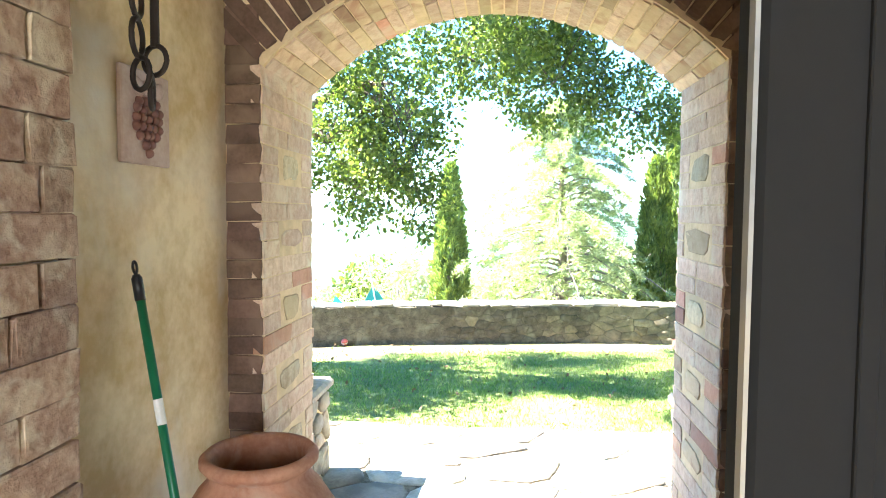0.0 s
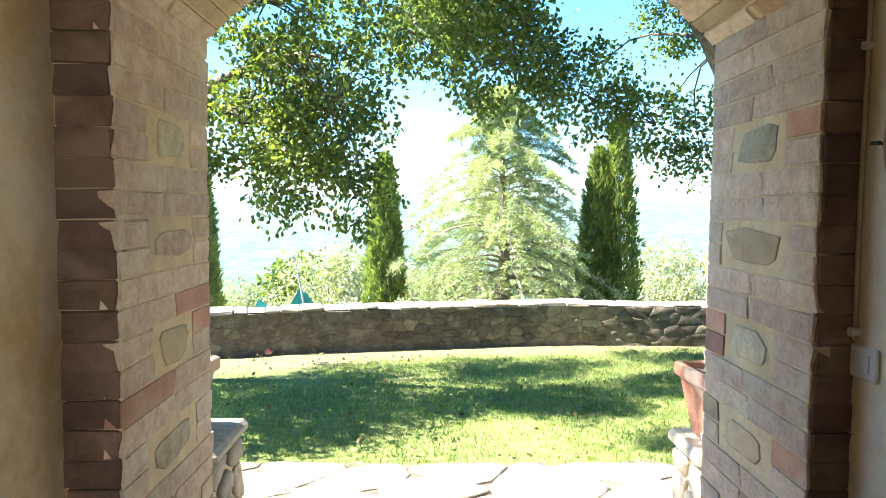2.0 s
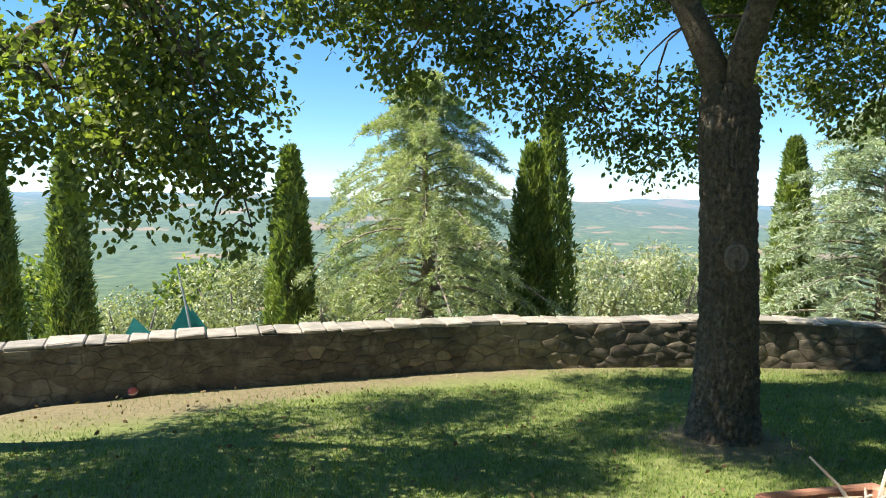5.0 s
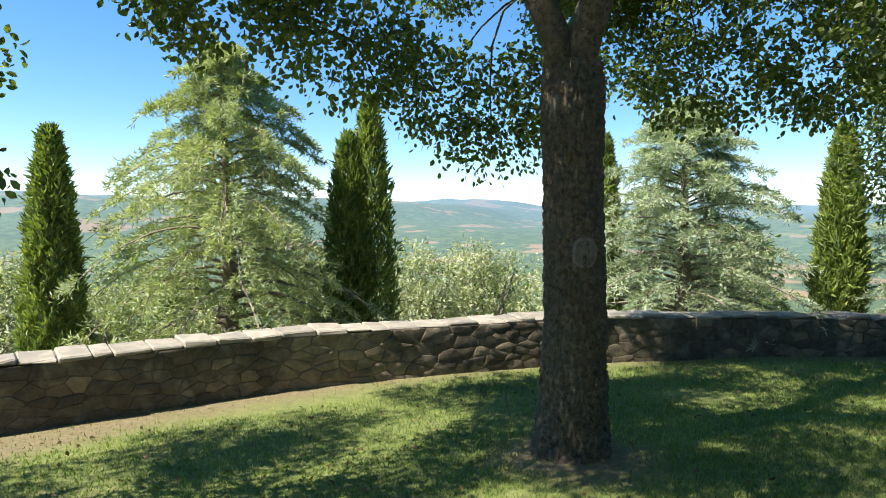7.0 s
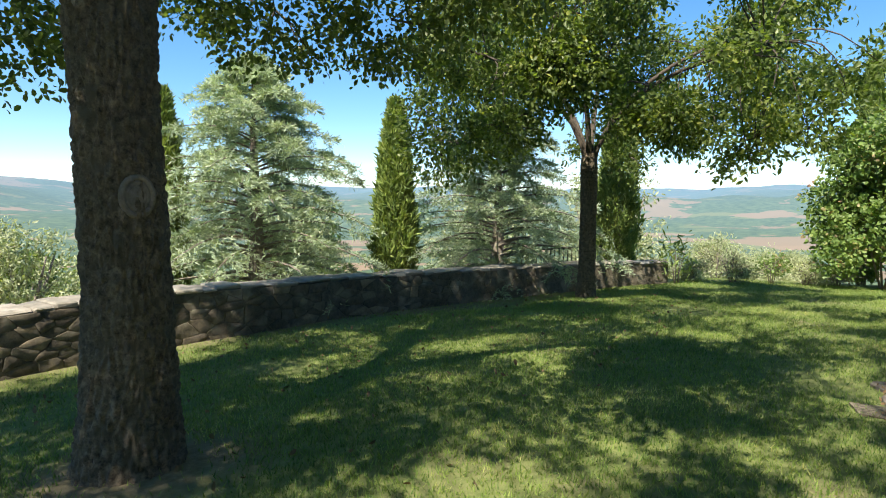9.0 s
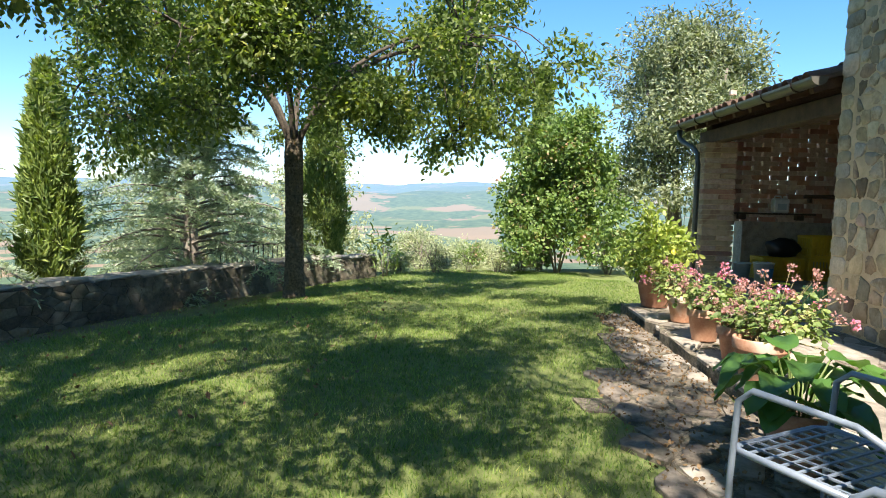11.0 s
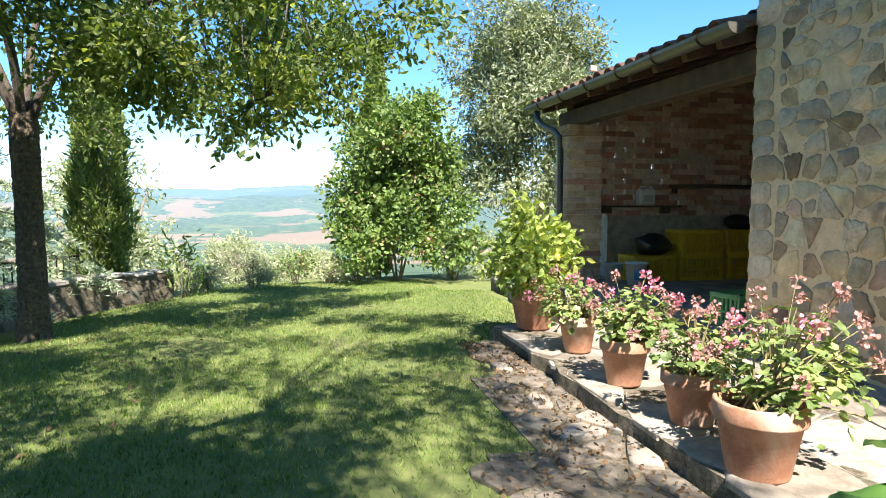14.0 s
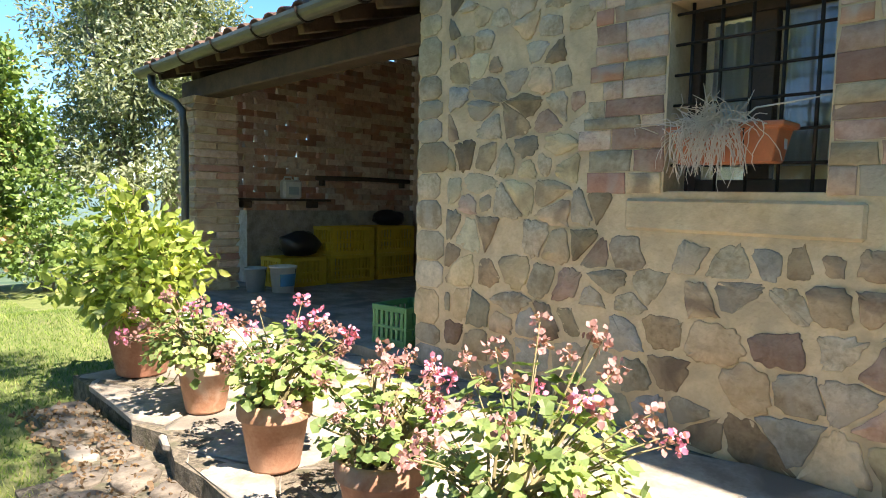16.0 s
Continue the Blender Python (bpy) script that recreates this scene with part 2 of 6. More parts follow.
M_TERRA = mat("terracotta", (0.33, 0.15, 0.085), (0.47, 0.25, 0.155), 7, 0.88, 0.3, 70, (0.50, 0.38, 0.29), 0.1, band=0.14)
M_BARK = mat("oak_bark", (0.04, 0.03, 0.02), (0.21, 0.165, 0.11), 26, 0.95, 1.0, 90, (0.10, 0.085, 0.06), 0.0)
# Darker copy of the bark: the crown's shade put into the limb colour
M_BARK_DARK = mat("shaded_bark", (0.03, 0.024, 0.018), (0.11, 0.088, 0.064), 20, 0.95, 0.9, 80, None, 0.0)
M_BARK_PALE = mat("pale_bark", (0.13, 0.11, 0.085), (0.26, 0.22, 0.18), 14, 0.95, 0.8, 70, None, 0.0)
M_WOOD_DARK = mat("dark_beam", (0.055, 0.035, 0.022), (0.12, 0.075, 0.045), 7, 0.8, 0.4, 60, None, 0.1)
M_OAKLEAF = leaf_mat("oak_leaf", (0.06, 0.09, 0.03), (0.16, 0.205, 0.06), (0.27, 0.29, 0.10), 0.5, 0.42, 1.3)
M_ASHLEAF = leaf_mat("light_leaf", (0.055, 0.088, 0.026), (0.18, 0.235, 0.06), (0.40, 0.39, 0.10), 0.5, 0.45, 0.8)
M_CEDAR = leaf_mat("cedar_needle", (0.20, 0.25, 0.13), (0.40, 0.45, 0.24), (0.55, 0.58, 0.34), 0.3, 0.6, 1.2)
M_CEDAR_BLUE = leaf_mat("blue_cedar_needle", (0.19, 0.25, 0.17), (0.40, 0.47, 0.34), (0.55, 0.60, 0.46), 0.3, 0.6, 1.2)
M_CYPRESS = leaf_mat("cypress_scale", (0.09, 0.145, 0.045), (0.27, 0.34, 0.09), (0.38, 0.42, 0.13), 0.25, 0.6, 2.5)
M_OLIVE = leaf_mat("olive_leaf", (0.20, 0.23, 0.13), (0.42, 0.45, 0.28), (0.60, 0.60, 0.42), 0.3, 0.5, 1.2)
M_OLIVE_DARK = leaf_mat("dark_olive_leaf", (0.085, 0.105, 0.05), (0.27, 0.30, 0.17), (0.42, 0.44, 0.30), 0.3, 0.5, 1.4)
M_WISPY = leaf_mat("pale_wispy_leaf", (0.24, 0.28, 0.17), (0.42, 0.44, 0.28), (0.54, 0.54, 0.38), 0.35, 0.6, 2.0)
M_SHRUB = leaf_mat("shrub_leaf", (0.070, 0.125, 0.030), (0.205, 0.290, 0.075), (0.450, 0.240, 0.180), 0.35, 0.5, 1.6)

# ---- helpers of this scene ----


def mesh_of(name, verts, faces, material, smooth=False):
    """A mesh from a vertex array and an array of faces with equal corner count."""
    me = bpy.data.meshes.new(name)
    verts, faces = np.asarray(verts, np.float32), np.asarray(faces, np.int32)
    k = faces.shape[1]
    me.vertices.add(len(verts))
    me.vertices.foreach_set("co", verts.ravel())
    me.loops.add(faces.size)
    me.loops.foreach_set("vertex_index", faces.ravel())
    me.polygons.add(len(faces))
    me.polygons.foreach_set("loop_start", np.arange(0, faces.size, k, dtype=np.int32))
    me.polygons.foreach_set("use_smooth", np.full(len(faces), smooth))
    me.update(calc_edges=True)
    me.validate()
    me.materials.append(material)
    return me


def from_bm(name, bm, material, smooth=False):
    me = bpy.data.meshes.new(name)
    bmesh.ops.recalc_face_normals(bm, faces=bm.faces)
    for f in bm.faces:
        f.smooth = smooth
    bm.to_mesh(me)
    bm.free()
    me.materials.append(material)
    return me


def part(name, data, material=None, parent=None, label="", m=None, smooth=False):
    """Link a bmesh or mesh as one object, under a thing or a part if given."""
    me = data if isinstance(data, bpy.types.Mesh) else from_bm(name, data, material, smooth)
    ob = new(name, me)
    if parent:
        ob.parent = parent
    if m is not None:
        ob.matrix_local = m
    if label:
        ob["label"] = label
    return ob


def thing(name, label, category, m=None, group="", kind=""):
    ob = new(name)
    ob.empty_display_size = 0.1
    if m is not None:
        ob.matrix_local = m
    return tagged(ob, label, category, group, kind)


def box_bm(x0, x1, y0, y1, z0, z1, bevel=0.0, bm=None):
    bm = bm or bmesh.new()
    mx = Matrix.Translation(((x0 + x1) / 2, (y0 + y1) / 2, (z0 + z1) / 2)) @ Matrix.Diagonal((abs(x1 - x0), abs(y1 - y0), abs(z1 - z0), 1))
    r = bmesh.ops.create_cube(bm, size=1, matrix=mx)
    if bevel:
        es = {e for v in r["verts"] for e in v.link_edges}
        bmesh.ops.bevel(bm, geom=list(es), offset=bevel, segments=1, affect="EDGES")
    return bm


def tube(points, radii, sides=8, bm=None, caps=True, rough=0.0):
    """A tapered tube along points."""
    bm = bm or bmesh.new()
    pts = [Vector(p) for p in points]
    rings = []
    up = Vector((0.13, 0.31, 0.94))
    for i, p in enumerate(pts):
        d = (pts[min(i + 1, len(pts) - 1)] - pts[max(i - 1, 0)]).normalized()
        if abs(d.dot(up)) > 0.96:
            up = Vector((0.9, 0.3, 0.1))
        a = d.cross(up).normalized()
        b = d.cross(a)
        ring = []
        for k in range(sides):
            w = 2 * math.pi * k / sides
            q = a * math.cos(w) + b * math.sin(w)
            r = radii[i] * (1 + (rough * noise.noise(p * 2.3 + q * 1.7) if rough else 0))
            ring.append(bm.verts.new(p + q * r))
        rings.append(ring)
    for r0, r1 in zip(rings, rings[1:]):
        for k in range(sides):
            bm.faces.new((r0[k], r0[(k + 1) % sides], r1[(k + 1) % sides], r1[k]))
    if caps:
        bm.faces.new(rings[0][::-1])
        bm.faces.new(rings[-1])
    return bm


def lathe(profile, sides=28, bm=None):
    """Turn a profile of (radius, height) round z; open at both ends."""
    bm = bm or bmesh.new()
    rings = []
    for r, z in profile:
        rings.append([bm.verts.new((r * math.cos(2 * math.pi * k / sides), r * math.sin(2 * math.pi * k / sides), z)) for k in range(sides)])
    for r0, r1 in zip(rings, rings[1:]):
        for k in range(sides):
            bm.faces.new((r0[k], r0[(k + 1) % sides], r1[(k + 1) % sides], r1[k]))
    return bm


def cells(points, x0, x1, y0, y1):
    """The Voronoi cells of points in a rectangle, as corner lists."""
    out = []
    pts = np.asarray(points)
    for i, p in enumerate(pts):
        poly = [(x0, y0), (x1, y0), (x1, y1), (x0, y1)]
        order = np.argsort(((pts - p) ** 2).sum(1))[1:22]
        for j in order:
            q = pts[j]
            nx, ny = q - p
            c = (q @ q - p @ p) / 2
            nxt = []
            for a, b in zip(poly, poly[1:] + poly[:1]):
                da, db = a[0] * nx + a[1] * ny - c, b[0] * nx + b[1] * ny - c
                if da <= 0:
                    nxt.append(a)
                if (da < 0 < db) or (db < 0 < da):
                    s = da / (da - db)
                    nxt.append((a[0] + s * (b[0] - a[0]), a[1] + s * (b[1] - a[1])))
            poly = nxt
            if len(poly) < 3:
                break
        if len(poly) >= 3:
            out.append(poly)
    return out


def scatter_points(x0, x1, y0, y1, n, rng, stretch=1.0, tries=14):
    """Best-candidate points; with stretch above 1 the cells come out longer in x."""
    pts = []
    for _ in range(n):
        c = np.stack([rng.uniform(x0 / stretch, x1 / stretch, tries), rng.uniform(y0, y1, tries)], 1)
        if pts:
            d = ((c[:, None] - np.array(pts)[None]) ** 2).sum(2).min(1) * rng.uniform(0.3, 1, tries)
            pts.append(c[d.argmax()])
        else:
            pts.append(c[0])
    return np.array(pts)


def stone_mesh(name, poly, gap, depth, place, material, rng, ragged=0.055, rounds=1):
    """A stone from a cell outline: shrunk by the joint, corners rounded, face bulged. place maps (u, v, out) to a point."""
    c = np.mean(poly, axis=0)
    p = np.array(poly)
    size = np.sqrt(((p - c) ** 2).sum(1).mean())
    p = c + (p - c) * max(0.3, 1 - gap / max(size, 1e-3))
    for _ in range(rounds):
        q = np.roll(p, -1, 0)
        p = np.stack([p * 0.8 + q * 0.2, p * 0.2 + q * 0.8], 1).reshape(-1, 2)
    for _ in range(2 if ragged > 0.08 else 1):
        mid = (p + np.roll(p, -1, 0)) / 2
        p = np.stack([p, mid], 1).reshape(-1, 2)
    wob = rng.normal(0, 1, len(p))
    wob = (wob + 0.6 * np.roll(wob, 1) + 0.6 * np.roll(wob, -1)) * 0.5
    p = c + (p - c) * (1 + ragged * wob)[:, None]
    n = len(p)
    inner = c + (p - c) * 0.93
    tilt = rng.normal(0, 0.025, 2)
    verts = [place(u, v, -0.02) for u, v in p] + [place(u, v, depth * 0.6) for u, v in p]
    verts += [place(u, v, depth + (np.array((u, v)) - c) @ tilt * min(1.0, depth / 0.01) + rng.normal(0, 0.0018)) for u, v in inner]
    verts.append(place(c[0], c[1], depth + 0.002))
    faces = []
    for k in range(n):
        k2 = (k + 1) % n
        faces += [(k, k2, n + k2, n + k), (n + k, n + k2, 2 * n + k2, 2 * n + k), (2 * n + k, 2 * n + k2, 3 * n)]
    me = bpy.data.meshes.new(name)
    me.from_pydata([tuple(v) for v in verts], [], faces)
    for p_ in me.polygons:
        p_.use_smooth = p_.index % 3 > 0
    me.materials.append(material)
    return me


# ---- ground: one sheet from the lawn to the far hills ----
def step(a, b, x):
    t = min(1.0, max(0.0, (x - a) / (b - a)))
    return t * t * (3 - 2 * t)


def smooth(a, b, x):
    t = np.clip((x - a) / (b - a), 0.0, 1.0)
    return t * t * (3 - 2 * t)


def lawn_z(x, y):
    """Height of the lawn: it falls gently to the wall and to the far end."""
    away = np.maximum(smooth(0.8, 4.5, y), smooth(11.5, 14.0, x))
    return -0.12 - 0.09 * np.clip(np.minimum(y, 9.4) - 5.6, 0, None) - 0.05 * np.clip(np.minimum(x, 18.0) - 7.5, 0, None) * away


def lawn_reach(x, y):
    """Distance from the lawn's middle, shortened towards the far end, where the lawn runs on."""
    return np.hypot(np.where(x > 3.5, (x - 3.5) * 0.66, x - 3.5), y - 1.2)


def ground_z(x, y):
    z = float(lawn_z(x, y))
    d = float(lawn_reach(x, y)) - 9.9
    if d > 0:
        z += -70 * (1 - math.exp(-d / 260)) - 0.1 * min(d, 3)
        r = math.hypot(x, y)
        n1 = noise.fractal(Vector((x * 0.0011, y * 0.0011, 3.1)), 0.9, 2.1, 5)
        n2 = noise.fractal(Vector((x * 0.0007, y * 0.0007, 8.4)), 0.9, 2.1, 5)
        ridge = 34 * math.exp(-((math.atan2(x, y) + 0.12) / 0.26) ** 2)
        ridge += 28 * math.exp(-((math.atan2(x, y) - 1.63) / 0.17) ** 2)
        z += step(60, 400, r) * n1 * 12
        z += step(650, 2100, r) * (66 + 42 * n1 + ridge) + step(2300, 4300, r) * (52 + 45 * n2)
    return z


def build_ground():
    na, nr = 320, 170
    rad = np.concatenate([[0.0], np.geomspace(0.5, 4850, nr)])
    verts = [(3.5, 4.0, ground_z(3.5, 4.0))]
    for r in rad[1:]:
        for k in range(na):
            a = 2 * math.pi * k / na
            x, y = 3.5 + r * math.cos(a), 4.0 + r * math.sin(a)
            verts.append((x, y, ground_z(x, y)))
    quads = []
    for i in range(nr - 1):
        for k in range(na):
            a, b = 1 + i * na + k, 1 + i * na + (k + 1) % na
            quads.append((a, a + na, b + na, b))
    me = bpy.data.meshes.new("ground")
    me.from_pydata(verts, [], quads + [(0, 1 + k, 1 + (k + 1) % na) for k in range(na)])
    for p in me.polygons:
        p.use_smooth = True
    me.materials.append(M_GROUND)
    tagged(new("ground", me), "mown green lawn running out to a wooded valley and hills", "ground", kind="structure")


build_ground()

# ---- garden wall: a low curved wall of rubble stone ----
WALL_LINE = [Vector(p) for p in ((-10.5, 3.8, 0), (-7.0, 6.9, 0), (-3.4, 8.85, 0), (0.5, 9.8, 0), (2.8, 9.95, 0), (5.4, 9.7, 0), (6.9, 9.3, 0), (8.62, 8.86, 0), (10.94, 8.05, 0), (13.6, 6.85, 0), (14.75, 6.05, 0))]
WALL_TOP = 0.15


def wall_drop(p):
    """How far the wall's top lies lower towards its far end."""
    return 0.024 * max(0.0, p.x - 6.0)


def spline(pts, n):
    """Catmull-Rom through pts, n points at even arc length."""
    out = []
    ext = [pts[0] * 2 - pts[1]] + pts + [pts[-1] * 2 - pts[-2]]
    for i in range(len(pts) - 1):
        p0, p1, p2, p3 = ext[i:i + 4]
        for k in range(40):
            t = k / 40
            out.append(0.5 * ((2 * p1) + (p2 - p0) * t + (2 * p0 - 5 * p1 + 4 * p2 - p3) * t * t + (3 * p1 - p0 - 3 * p2 + p3) * t ** 3))
    out.append(pts[-1])
    d = np.concatenate([[0], np.cumsum([(b - a).length for a, b in zip(out, out[1:])])])
    arr = np.array([tuple(p) for p in out])
    s = np.linspace(0, d[-1], n)
    return [Vector((np.interp(v, d, arr[:, 0]), np.interp(v, d, arr[:, 1]), 0)) for v in s], d[-1]


WALL_PTS, WALL_LEN = spline(WALL_LINE, 260)


def wall_at(s):
    """Point and inward normal (to the lawn) of the wall's near face at length s."""
    f = max(0.0, min(0.9999, s / WALL_LEN)) * 259
    i = int(f)
    p = WALL_PTS[i].lerp(WALL_PTS[i + 1], f - i)
    d = (WALL_PTS[i + 1] - WALL_PTS[i]).normalized()
    return p, Vector((d.y, -d.x, 0))


def build_garden_wall():
    wall = thing("garden_wall", "low curved rubble-stone garden wall with pale cap stones", "garden wall", kind="structure")
    bm = bmesh.new()
    prev = None
    for i in range(0, 260, 2):
        p, nrm = wall_at(WALL_LEN * i / 259)
        zb = ground_z(p.x, p.y) - 0.3
        ring = [bm.verts.new(p + nrm * o + Vector((0, 0, z))) for o, z in ((-0.005, zb), (-0.005, WALL_TOP - 0.05 - wall_drop(p)), (-0.4, WALL_TOP - 0.05 - wall_drop(p)), (-0.4, zb - 1.2))]
        if prev:
            for k in range(4):
                bm.faces.new((prev[k], prev[(k + 1) % 4], ring[(k + 1) % 4], ring[k]))
        else:
            bm.faces.new(ring)
        prev = ring
    bm.faces.new(prev[::-1])
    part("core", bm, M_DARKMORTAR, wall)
    return wall


GARDEN_WALL = build_garden_wall()

# ---- house ----
ARCH_X0, ARCH_X1, ARCH_Y0, ARCH_Y1, SPRING, RISE = -0.834, 0.855, 2.36, 2.98, 2.05, 0.36
LEFT_X, RIGHT_X = -0.975, 0.957
ARCH_C = (ARCH_X0 + ARCH_X1) / 2
ARCH_H = (ARCH_X1 - ARCH_X0) / 2
ARCH_R = (ARCH_H ** 2 + RISE ** 2) / (2 * RISE)


def arch_pts(n=24, grow=0.0):
    zc = SPRING + RISE - ARCH_R
    a = math.asin(ARCH_H / ARCH_R)
    return [(ARCH_C + (ARCH_R + grow) * math.sin(-a + 2 * a * k / n), zc + (ARCH_R + grow) * math.cos(-a + 2 * a * k / n)) for k in range(n + 1)]


def build_arch_wall():
    """The wall with the arched opening, from the passage to the garden front."""
    outline = [(-4.2, -0.3), (ARCH_X0 - 0.0025, -0.3), (ARCH_X0 - 0.0025, SPRING)]
    outline += [(x, z) for x, z in arch_pts(24, 0.0025)][1:-1] + [(ARCH_X1 + 0.0025, SPRING), (ARCH_X1 + 0.0025, -0.3), (1.7, -0.3), (1.7, 3.3), (-4.2, 3.3)]
    bm = bmesh.new()
    f = [bm.verts.new((x, ARCH_Y0 + 0.006, z)) for x, z in outline]
    b = [bm.verts.new((x, ARCH_Y1, z)) for x, z in outline]
    bm.faces.new(f)
    bm.faces.new(b[::-1])
    for k in range(len(f)):
        bm.faces.new((f[k], f[(k + 1) % len(f)], b[(k + 1) % len(f)], b[k]))
    ob = part("wall_arch", bm, M_MORTAR)
    return tagged(ob, "thick brick and stone wall with an arched opening to the garden", "wall", kind="structure")


ARCH_WALL = build_arch_wall()


def slab(name, x0, x1, y0, y1, z0, z1, material, label, category, bevel=0.0):
    return tagged(part(name, box_bm(x0, x1, y0, y1, z0, z1, bevel), material), label, category, kind="structure")


slab("wall_west", LEFT_X - 0.4, LEFT_X, -2.6, ARCH_Y0, -0.2, 2.9, M_PLASTER, "ochre lime-plastered passage wall, stained and patched", "wall")
slab("wall_east", RIGHT_X, RIGHT_X + 0.4, -2.6, ARCH_Y0, -0.2, 2.9, M_PLASTER_PALE, "pale lime-plastered passage wall with ochre patches", "wall")
# Unseen rear wall; its opening is added to let light into the passage
SOUTH = bmesh.new()
for a_ in ((LEFT_X - 0.4, -0.7, -3.0, -2.6, -0.2, 2.9), (0.7, RIGHT_X + 0.4, -3.0, -2.6, -0.2, 2.9), (-0.7, 0.7, -3.0, -2.6, 2.25, 2.9)):
    box_bm(*a_, bm=SOUTH)
tagged(part("wall_south", SOUTH, M_PLASTER), "unseen plastered rear wall of the passage, opened to let light in", "wall", kind="structure")
# Unseen fill lamp added behind the start of the walk to brighten the passage
fill_lamp = new("passage_fill_light", bpy.data.lights.new("passage_fill_light", "AREA"))
fill_lamp.data.shape, fill_lamp.data.size, fill_lamp.data.size_y, fill_lamp.data.energy, fill_lamp.data.color = "RECTANGLE", 1.3, 2.1, 9.0, (1.0, 0.95, 0.88)
fill_lamp.matrix_world = pose(0, -2.62, 1.15, 90, 0, 0)
slab("ceiling", LEFT_X - 0.4, RIGHT_X + 0.4, -3.0, ARCH_Y0, 2.9, 3.1, M_WOOD_DARK, "dark timber ceiling over the passage", "ceiling")
slab("floor", LEFT_X, RIGHT_X, -2.6, ARCH_Y1, -0.2, 0.0, M_FLAG, "worn stone floor of the passage", "floor")

# main house wall along the patio, with the window opening
HY, HX1 = 0.67, 7.93
WIN_X0, WIN_X1, WIN_Z0, WIN_Z1 = 5.62, 6.27, 1.11, 1.93


def build_house_wall():
    bm = bmesh.new()
    for a in ((1.7, WIN_X0, HY - 0.45, HY, -0.2, 3.75), (WIN_X1, HX1, HY - 0.45, HY, -0.2, 3.75), (WIN_X0, WIN_X1, HY - 0.45, HY, -0.2, WIN_Z0),
              (WIN_X0, WIN_X1, HY - 0.45, HY, WIN_Z1, 3.75)):
        box_bm(*a, bm=bm)
    return tagged(part("wall_north", bm, M_MORTAR), "rubble-stone house wall with wide tan lime joints", "wall", kind="structure")


HOUSE_WALL = build_house_wall()
slab("wall_gable", HX1 - 0.45, HX1, -6.0, HY - 0.45, -0.2, 3.75, M_MORTAR, "stone gable wall of the house", "wall")
slab("wall_inner", 1.7, 2.15, HY, ARCH_Y1, -0.2, 3.3, M_MORTAR, "plain side wall of the passage wing", "wall")
slab("wall_room", 4.6, 7.2, -2.6, -2.5, -0.2, 3.6, M_PLASTER_PALE, "plain rear wall of the room behind the window", "wall")
slab("ceiling_room", 1.7, HX1, -6.0, HY + 0.33, 3.75, 3.9, M_WOOD_DARK, "dark timber eaves and roof deck of the house", "roof")
slab("floor_room", 4.6, 7.2, -2.5, HY - 0.45, -0.2, 0.0, M_FLAG, "stone floor of the room behind the window", "floor")

# ---- portico: lean-to with brick pier, beams and tiled roof ----
PX1, PY0, PY1, PZ = 11.62, -2.45, 0.62, 0.0
SLOPE = 0.27


def roof_z(y):
    return 2.28 + (0.95 - y) * SLOPE


slab("floor_portico", HX1, 12.0, PY0, PY1 + 0.2, -0.2, 0.06, M_FLAG, "grey paved floor of the open portico", "floor")
slab("wall_portico_back", HX1, 12.0, PY0 - 0.3, PY0, -0.2, 3.25, M_BRICK, "shaded brick rear wall of the portico", "wall")
PORTICO_END = slab("wall_portico_end", PX1, PX1 + 0.3, PY0, 0.0, -0.2, 0.88, M_STONE_GREY, "stone base of the portico end wall", "wall")


def leaf_mesh(name, pts, rng, size, aspect, droop, material, out=None, corners=6):
    """Many folded leaves at pts. out: preferred direction of each leaf's tip."""
    n = len(pts)
    tip = rng.normal(0, 1, (n, 3))
    if out is not None:
        tip = tip * 0.8 + out
    tip[:, 2] -= droop
    tip /= np.linalg.norm(tip, axis=1)[:, None] + 1e-9
    side = np.cross(tip, rng.normal(0, 1, (n, 3)))
    side /= np.linalg.norm(side, axis=1)[:, None] + 1e-9
    up = np.cross(side, tip)
    ln = (size * rng.uniform(0.65, 1.3, n))[:, None]
    wd = ln * aspect
    if corners == 6:
        shape = ((0, 0, 0), (0.28, 0.42, 0.10), (0.68, 0.5, 0.06), (1, 0, -0.06), (0.68, -0.5, 0.06), (0.28, -0.42, 0.10))
    else:
        shape = ((0, 0, 0), (0.5, 0.5, 0.06), (1, 0, -0.05), (0.5, -0.5, 0.06))
    v = np.stack([pts + tip * ln * a + side * wd * b + up * ln * c for a, b, c in shape], 1)
    k = len(shape)
    return mesh_of(name, v.reshape(-1, 3), np.arange(n * k).reshape(n, k), material)


def clump_points(clumps, n, rng, tuft=26, spread=0.16, flat=0.75):
    """Leaf places in tufts on twig ends, spread over clumps (x, y, z, r), denser to the outside."""
    c = np.array(clumps)
    w = c[:, 3] ** 2.2
    m = max(1, n // tuft)
    pick = rng.choice(len(c), m, p=w / w.sum())
    d = rng.normal(0, 1, (m, 3))
    d /= np.linalg.norm(d, axis=1)[:, None]
    rad = c[pick, 3] * rng.uniform(0.25, 1.0, m) ** 0.5
    ctr = c[pick, :3] + d * rad[:, None] * np.array((1, 1, flat))
    pts = np.repeat(ctr, tuft, 0) + rng.normal(0, spread, (m * tuft, 3)) * np.array((1, 1, 0.7))
    out = np.repeat(d, tuft, 0)
    return pts, out, ctr


